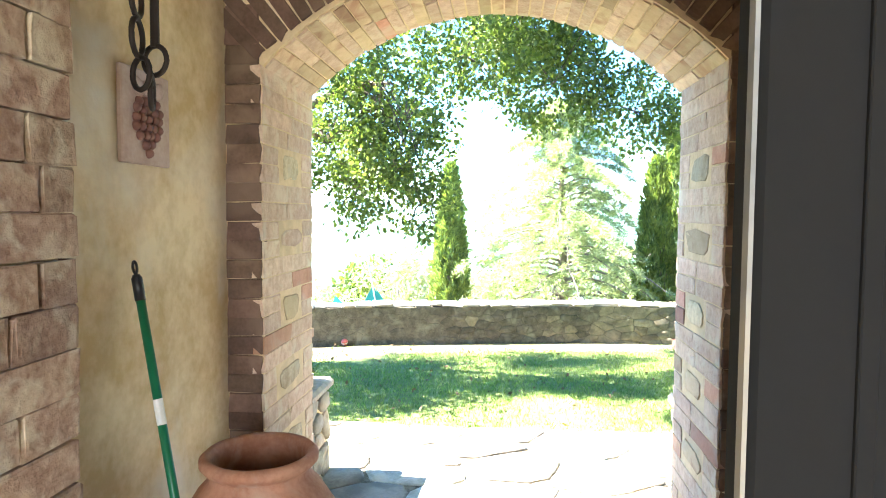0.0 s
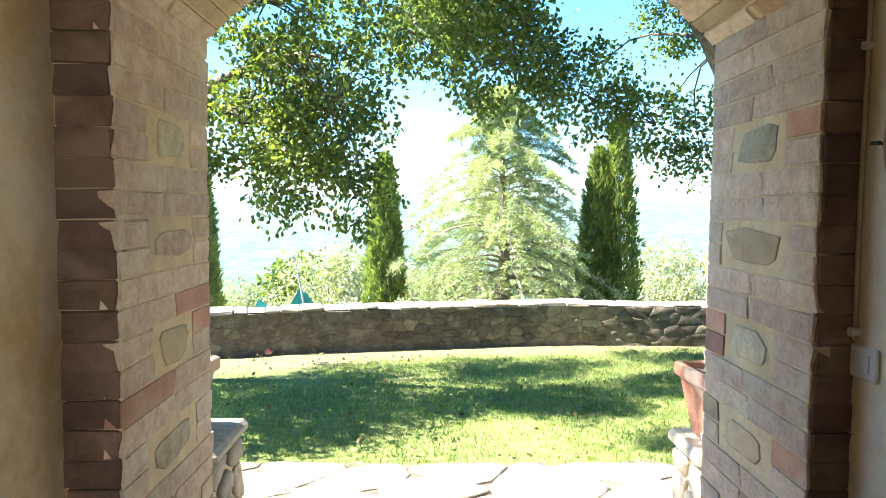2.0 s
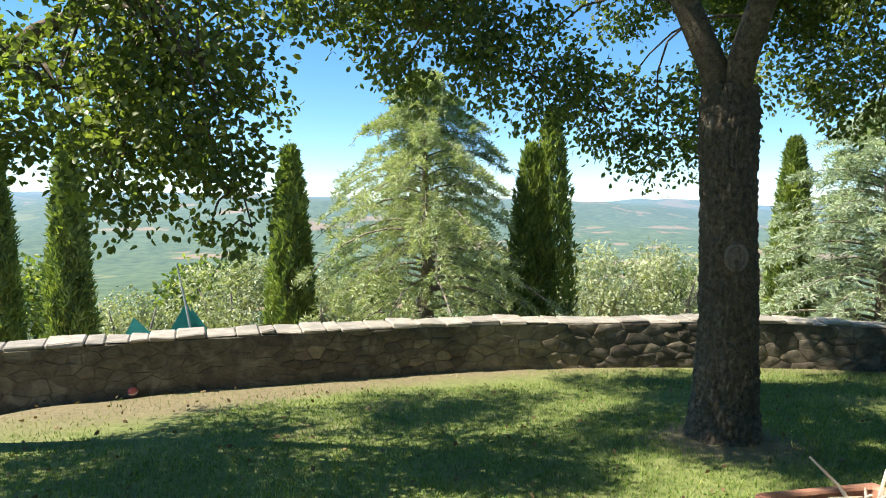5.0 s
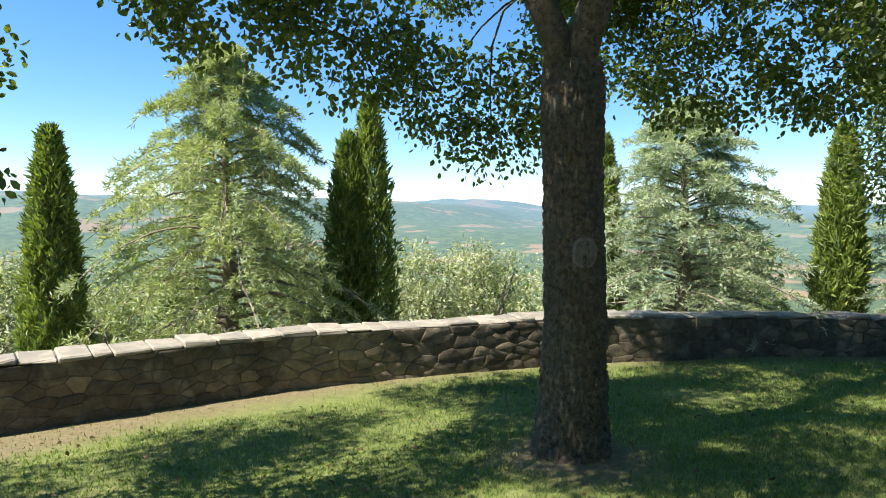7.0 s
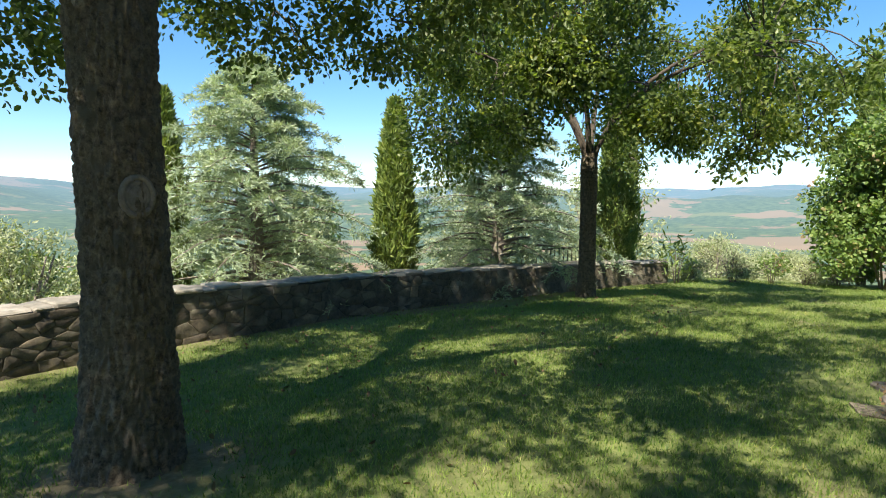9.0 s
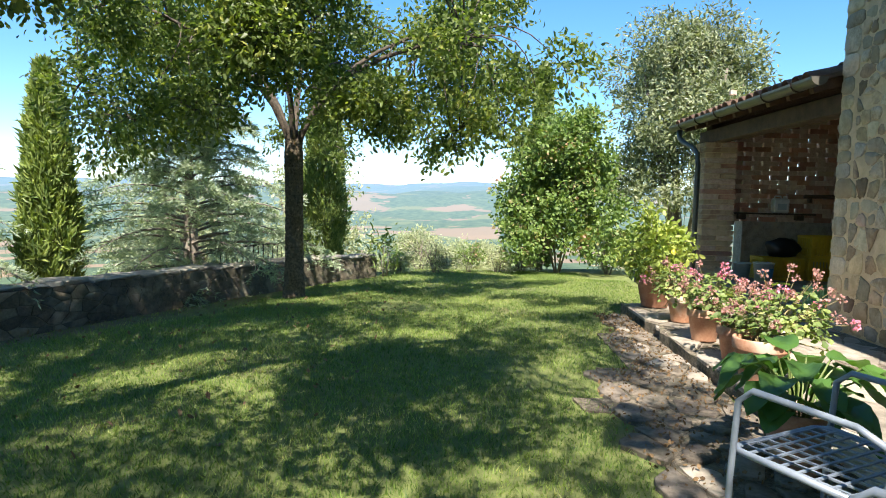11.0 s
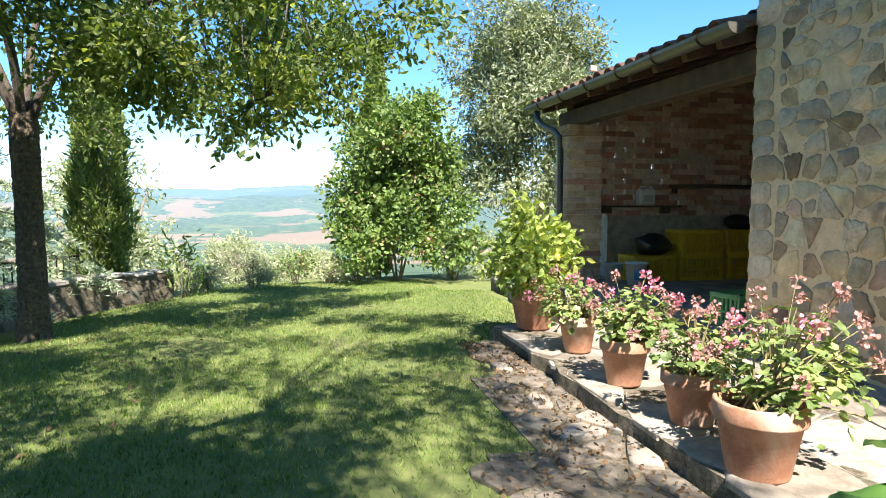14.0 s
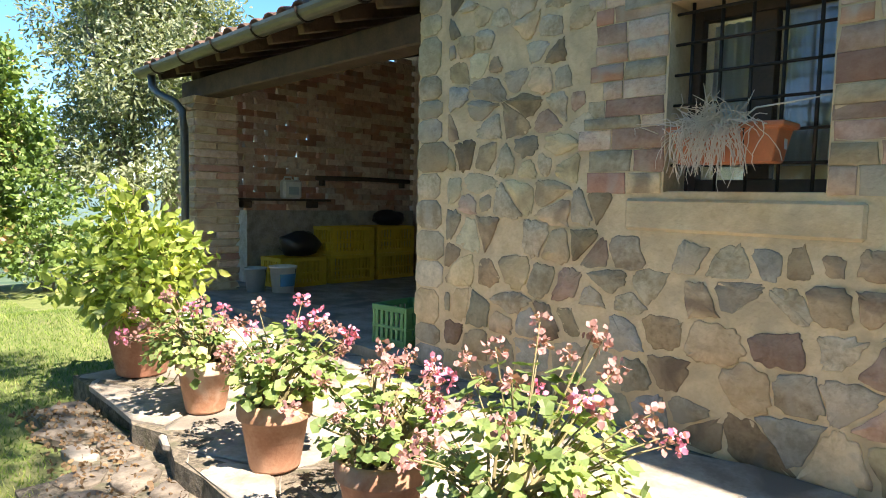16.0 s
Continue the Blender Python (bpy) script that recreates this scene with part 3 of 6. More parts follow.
def broad_tree(name, label, base, radius, fork, clumps, leaves, leaf_size, aspect, leaf_m, bark_m, seed, lean=(0, 0), limbs=None, forks=3, twig_n=420, tuft=26, spread=0.125,
               droop=0.35, category="tree", roots=1.35, limb=0.68):
    rng = np.random.default_rng(seed)
    bx, by = base
    bz = ground_z(bx, by)
    tree = thing(name, label, category, pose(bx, by, bz))
    o = np.array((bx, by, bz))
    pts, rad = [], []
    for k in range(15):
        t = k / 14
        pts.append((lean[0] * t + 0.02 * math.sin(5 * t), lean[1] * t, -0.12 + (fork + 0.12) * t))
        rad.append(radius * (1 + (roots - 1) * math.exp(-t * 9) - 0.17 * t) * (1 + 0.12 * math.exp(-((t - 0.9) / 0.12) ** 2)))
    part("trunk", bark_tube(pts, rad, radius), bark_m, tree, smooth=True)
    top = Vector(pts[-1])
    c = np.array(clumps)
    order = c[:, 3].argsort()[::-1]
    mains = []
    ang0 = rng.uniform(0, 6.28)
    for k in range(forks):
        far = [i for i in order if abs(((math.atan2(c[i, 1] - by, c[i, 0] - bx) - ang0 - 6.283 * k / forks + math.pi) % 6.283) - math.pi) < math.pi / forks]
        goal = Vector(c[far].mean(0)[:3] - o) if far else Vector((0, 0, fork * 2))
        goal.z = max(goal.z, fork * 1.35)
        a0, a1 = top - Vector((0, 0, 0.3)), top + Vector(((goal.x - top.x) * 0.14, (goal.y - top.y) * 0.14, 0.5 * fork))
        line = [a0.lerp(a1, t).lerp(a1.lerp(goal + Vector((0, 0, 0.4)), t), t) for t in np.linspace(0, 1, 8)]
        part("limb", tube(line, np.linspace(radius * limb, radius * limb * 0.4, 8), 12, rough=0.15), bark_m, tree, smooth=True)
        mains.append(line)
    bm = bmesh.new()
    for i in range(len(c)):
        goal = Vector(c[i, :3] - o)
        start = min((p for line in mains for p in line[2:]), key=lambda p: (p - goal).length)
        sag = Vector((rng.normal(0, 0.15), rng.normal(0, 0.15), 0.22 * (goal - start).length))
        line = [start.lerp(goal, t) + sag * math.sin(math.pi * t) for t in np.linspace(0, 1, 7)]
        tube(line, np.linspace(min(0.015, radius * 0.11), 0.005, 7), 6, bm, rough=0.2)
    tagged(part("branches", bm, bark_m, tree, smooth=True), kind="stuff")
    p, out, ctr = clump_points(clumps, leaves, rng, tuft, spread)
    bm = bmesh.new()
    for q in ctr[rng.permutation(len(ctr))[:twig_n]]:
        i = ((c[:, :3] - q) ** 2).sum(1).argmin()
        a, b = Vector(c[i, :3] - o), Vector(q - o)
        mid = a.lerp(b, 0.5) + Vector((0, 0, 0.06))
        tube([a, mid, b], [0.012, 0.008, 0.004], 3, bm, caps=False)
    tagged(part("twigs", bm, bark_m, tree), kind="stuff")
    part("crown", leaf_mesh("crown", p - o, rng, leaf_size, aspect, droop, leaf_m, out * 0.7), parent=tree)["kind"] = "stuff"
    return tree


def bark_tube(pts, rad, radius):
    """A trunk with vertical furrows cut by short cross cracks."""
    sides, rows = 150, 250
    arr, rr = np.array(pts), np.array(rad)
    t = np.linspace(0, 1, len(pts))
    verts, faces = [], []
    for i in range(rows):
        u = i / (rows - 1)
        c = [np.interp(u, t, arr[:, k]) for k in range(3)]
        r0 = np.interp(u, t, rr)
        for k in range(sides):
            a = 2 * math.pi * k / sides
            ca, sa = math.cos(a), math.sin(a)
            warp = 0.6 * noise.noise(Vector((ca * 2, sa * 2, c[2] * 3)))
            ridge = abs(noise.noise(Vector((ca * 9 + warp, sa * 9 + warp, c[2] * 7.0)))) * 2.2
            crack = abs(noise.noise(Vector((ca * 9, sa * 9, c[2] * 20 + 4))))
            big = noise.noise(Vector((ca * 1.1, sa * 1.1, c[2] * 0.9 + 7)))
            r = r0 * (1 + 0.05 * big) + radius * 0.15 * (min(ridge, 1.0) ** 0.6 * (0.6 + 0.4 * min(1, crack * 3)) - 0.6)
            verts.append((c[0] + ca * r, c[1] + sa * r, c[2]))
    for i in range(rows - 1):
        for k in range(sides):
            a, b = i * sides + k, i * sides + (k + 1) % sides
            faces.append((a, b, b + sides, a + sides))
    return mesh_of("trunk", verts, faces, M_BARK, True)


def crown_clumps(cx, cy, cz, rx, ry, rz, n, r, seed, low=-0.75):
    """Clumps filling an uneven dome."""
    rng = np.random.default_rng(seed)
    out = []
    while len(out) < n:
        d = rng.normal(0, 1, 3)
        d /= np.linalg.norm(d)
        if d[2] < low:
            continue
        k = rng.uniform(0.45, 1.0) ** 0.6
        out.append((cx + d[0] * rx * k, cy + d[1] * ry * k, cz + d[2] * rz * k, r * rng.uniform(0.7, 1.25)))
    return out


def conifer(name, label, base, foot, top, spread, leaf_m, seed, droop=0.25, count=58, per=20, needles=26, base_z=None):
    """A cedar: tiers of long limbs, each with side sprays of short needles that hang at the tips."""
    rng = np.random.default_rng(seed)
    bx, by = base
    bz = ground_z(bx, by) if base_z is None else base_z
    tree = thing(name, label, "tree", pose(bx, by, bz))
    h = top - bz
    part("trunk", tube([(0.03 * math.sin(6 * t), 0, h * t) for t in np.linspace(0, 0.97, 12)], np.linspace(0.16, 0.012, 12), 10), M_BARK_PALE, tree, smooth=True)
    bm = bmesh.new()
    pts, dirs = [], []
    for i in range(count):
        t = (i + rng.uniform(0, 1)) / count
        z = (foot - bz) + (h - (foot - bz)) * t
        ang = i * 2.4 + rng.normal(0, 0.3)
        ln = spread * ((1 - t) ** 0.68 * 0.93 + 0.05) * rng.uniform(0.72, 1.15)
        d = np.array((math.cos(ang), math.sin(ang), 0))
        rise = 0.35 * ln * (0.4 + t)
        line = [np.array((0, 0, z)) + d * ln * s + np.array((0, 0, rise * s * 1.3 - droop * ln * s * s * 2.0)) for s in np.linspace(0, 1, 7)]
        tube(line, np.linspace(0.03 * (1 - t) + 0.008, 0.004, 7), 4, bm, caps=False)
        line = np.array(line)
        side = np.array((-d[1], d[0], 0))
        for j in range(per):
            s = rng.uniform(0.12, 1.0)
            p = np.array([np.interp(s, np.linspace(0, 1, 7), line[:, k]) for k in range(3)])
            sl = (0.16 + 0.34 * ln / 2) * (1.15 - s * 0.7) * rng.uniform(0.5, 1.1)
            sd = side * rng.choice((-1, 1)) * rng.uniform(0.5, 1) + d * rng.uniform(0.2, 0.9)
            sd /= np.linalg.norm(sd)
            u = rng.uniform(0, 1, needles) ** 0.8
            q = p + np.outer(u * sl, sd)
            q[:, 2] -= (u ** 2) * sl * rng.uniform(0.35, 0.95)
            q += rng.normal(0, 0.014, q.shape)
            pts.append(q)
            dirs.append(np.tile(sd + np.array((0, 0, 0.15)), (needles, 1)))
    tagged(part("limbs", bm, M_BARK_PALE, tree), kind="stuff")
    pts, dirs = np.concatenate(pts), np.concatenate(dirs)
    part("needles", leaf_mesh("needles", pts, rng, 0.10, 0.15, 0.25, leaf_m, dirs * 1.1, 4), parent=tree)
    return tree


def cypress(label, base, top, width, seed, tips=1, n=15000, base_z=None):
    """A narrow upright cypress of many close ascending sprays."""
    rng = np.random.default_rng(seed)
    bx, by = base
    bz = ground_z(bx, by) if base_z is None else base_z
    tree = thing("cypress", label, "tree", pose(bx, by, bz), group="cypresses")
    h = top - bz
    part("trunk", tube([(0, 0, -0.2), (0, 0, h * 0.5), (0.02, 0, h * 0.9)], [0.11, 0.07, 0.01], 8), M_BARK_PALE, tree, smooth=True)
    allp, alld = [], []
    for k in range(tips):
        ox, hh, ww = ((0, h, width) if tips == 1 else ((-0.13 + 0.28 * k) * width, h * (0.86 + 0.14 * k), width * 0.82))
        m = n // tips
        t = rng.uniform(0.0, 1, m) ** 0.9
        prof = np.clip(np.minimum(1.0, 0.55 + t * 1.6), 0, 1) * np.clip((1 - t), 0, 1) ** 0.55 * (1.0 + 0.0 * t)
        a = rng.uniform(0, 6.283, m)
        lump = 1 + 0.16 * np.sin(a * 5 + t * 23 + seed) + 0.12 * np.sin(a * 9 - t * 41)
        r = ww * 0.5 * prof * lump * rng.uniform(0.62, 1.0, m) ** 0.45
        p = np.stack([ox + r * np.cos(a), r * np.sin(a), hh * t * 1.0], 1) + rng.normal(0, 0.012, (m, 3))
        d = np.stack([np.cos(a) * 0.35, np.sin(a) * 0.35, np.full(m, 1.6)], 1)
        allp.append(p)
        alld.append(d)
    part("foliage", leaf_mesh("foliage", np.concatenate(allp), rng, 0.15, 0.24, 0.0, M_CYPRESS, np.concatenate(alld), 4), parent=tree)
    return tree


# ---- trees ----
OAK = crown_clumps(2.8, 6.9, 4.5, 4.2, 3.2, 1.6, 64, 0.62, 11, -0.75)
OAK = [c for k, c in enumerate(OAK) if c[2] < 4.6 or k % 5 < 3]
# Unseen clumps high in the crown, added to shade the lawn by the trunk
OAK += [(-0.6, 6.6, 4.8, 0.45), (0.2, 7.0, 4.6, 0.45), (0.95, 6.5, 4.9, 0.45), (1.6, 7.0, 4.8, 0.45)]
OAK += [(3.0, 8.3, 2.15, 0.5), (2.5, 8.4, 2.5, 0.55), (3.5, 8.2, 2.6, 0.55), (1.6, 8.0, 2.75, 0.7), (0.6, 7.6, 3.0, 0.75), (-0.4, 7.2, 3.25, 0.7), (4.8, 7.6, 2.7, 0.7), (5.6, 7.0, 2.75, 0.7), (5.0, 5.8, 2.9, 0.7)]
OAK += [(4.8, 8.4, 4.0, 0.7), (5.8, 8.6, 4.4, 0.7), (5.2, 8.9, 3.2, 0.6), (6.4, 8.0, 4.2, 0.7), (4.2, 8.8, 3.6, 0.6), (6.6, 6.6, 3.6, 0.6)]
# Unseen high clumps added to cast dappled shade over lawn and path
OAK_SHADE = np.random.default_rng(77)
for gx in np.arange(-2.2, 7.8, 0.5):
    for gy in np.arange(2.6, 9.2, 0.5):
        share = 0.3 if gx < -0.8 or gx > 5.2 else 0.82 if noise.noise(Vector((gx * 0.9, gy * 0.9, 2.7))) < 0.12 else 0.2
        if OAK_SHADE.random() < share:
            OAK.append((gx + OAK_SHADE.normal(0, 0.12), gy + OAK_SHADE.normal(0, 0.12), OAK_SHADE.uniform(4.5, 5.6), OAK_SHADE.uniform(0.28, 0.42)))
# Further unseen clumps, added to shade the far stretch of the garden wall
OAK += [(5.8, 7.4, 4.2, 0.6), (6.5, 7.4, 4.5, 0.6), (6.1, 7.9, 4.1, 0.55), (7.0, 7.6, 4.4, 0.55)]
broad_tree("oak_tree", "mature oak with furrowed bark and hanging foliage on the lawn", (2.86, 6.82), 0.225, 2.7, OAK, 190000, 0.057, 0.62, M_OAKLEAF, M_BARK, 21, lean=(0.0, 0.05), tuft=30, spread=0.10, limb=0.5)
OAK2 = crown_clumps(-2.7, 7.0, 3.3, 1.9, 1.9, 1.6, 20, 0.75, 12, -0.8)
OAK2 = [c for k, c in enumerate(OAK2) if c[2] < 3.2 or k % 3 == 0]
OAK2 += [(-0.75, 6.3, 1.6, 0.3), (-0.9, 6.3, 1.95, 0.4), (-0.62, 6.4, 1.4, 0.24), (-0.9, 6.2, 2.4, 0.45), (-1.35, 6.2, 1.75, 0.5), (-1.7, 6.3, 2.2, 0.6), (-1.2, 6.4, 2.6, 0.6), (-2.3, 6.4, 1.75, 0.5), (-1.5, 6.3, 3.2, 0.7)]
broad_tree("oak_tree", "smaller oak with dark green leaves hanging low beside the wall", (-3.0, 7.3), 0.14, 2.0, OAK2, 46000, 0.052, 0.62, M_OAKLEAF, M_BARK, 22, tuft=36, spread=0.095)
TREE2 = crown_clumps(11.0, 6.5, 3.2, 3.1, 3.4, 1.6, 74, 0.46, 13, -0.9)
TREE2 += [(9.2, 6.5, 3.0, 0.6), (8.8, 6.6, 3.5, 0.6), (9.6, 6.5, 2.7, 0.5), (9.0, 6.9, 2.8, 0.6), (9.3, 6.0, 3.2, 0.6), (9.8, 4.35, 1.72, 0.3), (10.2, 3.0, 2.9, 0.45), (10.2, 3.3, 2.5, 0.45), (9.6, 5.2, 2.3, 0.5), (9.9, 4.3, 2.0, 0.45), (10.4, 3.7, 2.15, 0.45), (9.3, 8.2, 2.0, 0.7), (9.2, 7.4, 2.1, 0.6), (10.0, 8.9, 1.9, 0.6)]
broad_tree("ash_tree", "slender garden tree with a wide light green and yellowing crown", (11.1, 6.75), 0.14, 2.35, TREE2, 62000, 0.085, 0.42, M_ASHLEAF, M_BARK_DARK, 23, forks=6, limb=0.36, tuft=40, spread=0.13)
conifer("cedar_tree", "pale green weeping cedar beyond the garden wall", (1.2, 13.0), -1.0, 3.75, 3.0, M_CEDAR, 31, 0.34, 125, 34)
conifer("cedar_tree", "silvery blue cedar beyond the garden wall", (8.3, 11.3), -1.0, 3.3, 2.7, M_CEDAR_BLUE, 32, 0.22, 115, 34)
conifer("cedar_tree", "silvery blue cedar behind the slender tree", (12.6, 9.0), -1.0, 3.0, 3.0, M_CEDAR_BLUE, 33, 0.22, 110, 34)
for (cx, cy), top, width, tips in (((-1.1, 13.8), 2.5, 0.95, 1), ((3.2, 13.1), 3.2, 1.25, 2), ((7.4, 12.3), 2.7, 0.75, 1), ((10.5, 10.1), 2.85, 0.85, 1), ((15.4, 7.3), 4.3, 1.05, 1),
                                   ((18.4, 2.35), 4.5, 0.9, 1), ((-5.2, 14.9), 2.75, 0.95, 1), ((-6.6, 15.2), 2.6, 0.95, 1)):
    cypress("tall narrow dark green cypress beyond the garden wall", (cx, cy), top, width, int(cx * 10) + 100, tips)


# ---- bricks and stones of the arch ----
def brick_variants(material, n=5, seed=3):
    """Worn unit bricks: a box with uneven corners and chamfered long edges."""
    rng = np.random.default_rng(seed)
    out = []
    for _ in range(n):
        bm = box_bm(-0.5, 0.5, -0.5, 0.5, -0.5, 0.5)
        bmesh.ops.bevel(bm, geom=list(bm.edges), offset=0.035, segments=1, affect="EDGES")
        for v in bm.verts:
            v.co += Vector(rng.normal(0, 0.026, 3))
        out.append(from_bm("brick", bm, material))
    return out


BRICKS = brick_variants(M_BRICK)
BRICKS_BROWN = brick_variants(M_BRICK_BROWN, seed=6)
BRICKS_ROUGH = brick_variants(mat("rough_weathered_brick", (0.26, 0.15, 0.10), (0.50, 0.36, 0.26), 24, 0.95, 1.0, 60, (0.56, 0.46, 0.34), 0.12), seed=8)
BRICKS_RED = brick_variants(M_BRICK_RED, seed=4)
BRICKS_YELLOW = brick_variants(M_BRICK_YELLOW, seed=5)


def brick(parent, centre, size, rng, mix=(0.7, 0.15, 0.15), turn=None, name="brick"):
    pool = BRICKS_BROWN if mix is None else BRICKS_ROUGH if mix == "rough" else (BRICKS, BRICKS_RED, BRICKS_YELLOW)[rng.choice(3, p=mix)]
    ob = new(name, pool[rng.integers(len(pool))])
    ob.parent = parent
    m = Matrix.Translation(centre) @ (turn or Matrix.Identity(4)) @ Matrix.Diagonal((*size, 1))
    ob.matrix_local = m
    return ob


def arch_masonry():
    rng = np.random.default_rng(41)
    ch = 0.0735
    for side, face, wall_x in ((1, ARCH_X0, LEFT_X), (-1, ARCH_X1, RIGHT_X)):
        k = 0
        while k < 28:
            z = ch * (k + 0.5)
            if k % 4 == 2 and k < 26:
                # a course pair with a rough stone set between short bricks
                zz = ch * (k + 1)
                a, b = ARCH_Y0 + rng.uniform(0.13, 0.19), ARCH_Y1 - rng.uniform(0.10, 0.16)
                for q in (0, 1):
                    brick(ARCH_WALL, (face - side * 0.02, (ARCH_Y0 + a) / 2, z + q * ch), (0.041 + rng.uniform(0, 0.004), a - ARCH_Y0 - 0.007, ch - 0.007), rng, (0.85, 0.1, 0.05))
                    brick(ARCH_WALL, (face - side * 0.02, (b + ARCH_Y1) / 2, z + q * ch), (0.041 + rng.uniform(0, 0.004), ARCH_Y1 - b - 0.007, ch - 0.007), rng, (0.85, 0.1, 0.05))
                lo, hi = sorted((face - side * 0.035, face - side * 0.004))
                part("mortar_bed", box_bm(lo, hi, a - 0.003, b + 0.003, zz - ch, zz + ch), M_BRICK, ARCH_WALL)
                cy, ry, rz = (a + b) / 2, (b - a) / 2 * rng.uniform(0.75, 0.95), ch * rng.uniform(0.6, 0.85)
                ang = np.sort(rng.uniform(-0.3, 0.3, 9) + np.arange(9) * 0.698)
                poly = [(cy + ry * math.copysign(abs(math.cos(q)) ** 0.6, math.cos(q)) * rng.uniform(0.8, 1.0), zz + rz * math.copysign(abs(math.sin(q)) ** 0.6, math.sin(q)) * rng.uniform(0.75, 1.0)) for q in ang]
                me = stone_mesh("stone", poly, 0.002, rng.uniform(-0.001, 0.004), lambda u, v, o: (face + side * o, u, v), (M_STONE, M_BRICK_YELLOW, M_BRICK)[rng.integers(3)], rng, 0.055, 0)
                part("stone", me, parent=ARCH_WALL)
                k += 2
            else:
                cut = ARCH_Y0 + rng.uniform(0.24, 0.36)
                for y0, y1 in ((ARCH_Y0, cut), (cut, ARCH_Y1)):
                    brick(ARCH_WALL, (face - side * 0.02, (y0 + y1) / 2, z), (0.041 + rng.uniform(0, 0.004), y1 - y0 - 0.007, ch - 0.006), rng, (0.9, 0.05, 0.05))
                k += 1
        for k in range(31):
            z = ch * (k + 0.5)
            # Passage-side face: its backlit shade is put into the darker brick colour
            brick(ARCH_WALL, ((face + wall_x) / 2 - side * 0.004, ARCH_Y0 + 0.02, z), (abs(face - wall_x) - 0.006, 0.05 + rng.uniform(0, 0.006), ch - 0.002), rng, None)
    pts = arch_pts(34)
    zc = SPRING + RISE - ARCH_R
    for (x0, z0), (x1, z1) in zip(pts, pts[1:]):
        mx, mz = (x0 + x1) / 2, (z0 + z1) / 2
        ang = math.atan2(mx - ARCH_C, mz - zc)
        turn = Matrix.Rotation(ang, 4, "Y")
        w = math.hypot(x1 - x0, z1 - z0)
        up = Vector((math.sin(ang), 0, math.cos(ang)))
        cut = ARCH_Y0 + rng.uniform(0.24, 0.34)
        for y0, y1 in ((ARCH_Y0 + 0.02, cut), (cut, ARCH_Y1)):
            brick(ARCH_WALL, Vector((mx, (y0 + y1) / 2, mz)) + up * 0.022, (w - 0.006, y1 - y0 - 0.006, 0.052 + rng.uniform(0, 0.005)), rng, (0.55, 0.03, 0.42), turn)
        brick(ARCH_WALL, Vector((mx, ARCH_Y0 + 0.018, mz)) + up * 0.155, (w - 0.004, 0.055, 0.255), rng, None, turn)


# ---- paving ----
def paving(name, label, x0, x1, y0, y1, z, n, gap, seed, base_mat, stretch=1.3, height=0.025, keep=None, mats=None, piece="flagstone"):
    rng = np.random.default_rng(seed)
    bm = bmesh.new()
    nx, ny = max(2, int((x1 - x0) / 0.25)), max(2, int((y1 - y0) / 0.25))
    grid = {}
    for i in range(nx + 1):
        for j in range(ny + 1):
            x, y = x0 + (x1 - x0) * i / nx, y0 + (y1 - y0) * j / ny
            if i in (0, nx) or j in (0, ny):
                x += rng.normal(0, 0.04)
                y += rng.normal(0, 0.04)
            grid[i, j] = bm.verts.new((x, y, z + rng.normal(0, 0.003)))
    for i in range(nx):
        for j in range(ny):
            c = (x0 + (x1 - x0) * (i + 0.5) / nx, y0 + (y1 - y0) * (j + 0.5) / ny)
            if keep is None or keep(*c):
                bm.faces.new((grid[i, j], grid[i + 1, j], grid[i + 1, j + 1], grid[i, j + 1]))
    ext = bmesh.ops.extrude_face_region(bm, geom=list(bm.faces))
    for v in ext["geom"]:
        if isinstance(v, bmesh.types.BMVert):
            v.co.z -= 0.25
    base = tagged(part(name, bm, base_mat), label, "pavement", kind="structure")
    pts = scatter_points(x0, x1, y0, y1, n, rng, stretch, 6)
    for poly in cells(pts, x0 / stretch, x1 / stretch, y0, y1):
        poly = [(u * stretch, v) for u, v in poly]
        c = np.mean(poly, axis=0)
        if keep is not None and not keep(*c):
            continue
        pool = mats or (M_FLAG, M_FLAG, M_STONE_GREY)
        me = stone_mesh(piece, poly, gap, height * rng.uniform(0.3, 1.2), lambda u, v, o: (u, v, z + o), pool[rng.integers(len(pool))], rng)
        part(piece, me, parent=base)
    return base


def path_edge(x):
    """Where the path meets the lawn: wide near the arch wing, narrower past a jog."""
    return 3.24 - 0.38 * smooth(6.2, 6.5, x) - 0.06 * np.clip(x - 6.6, 0, None) + 0.035 * np.sin(x * 3.7)


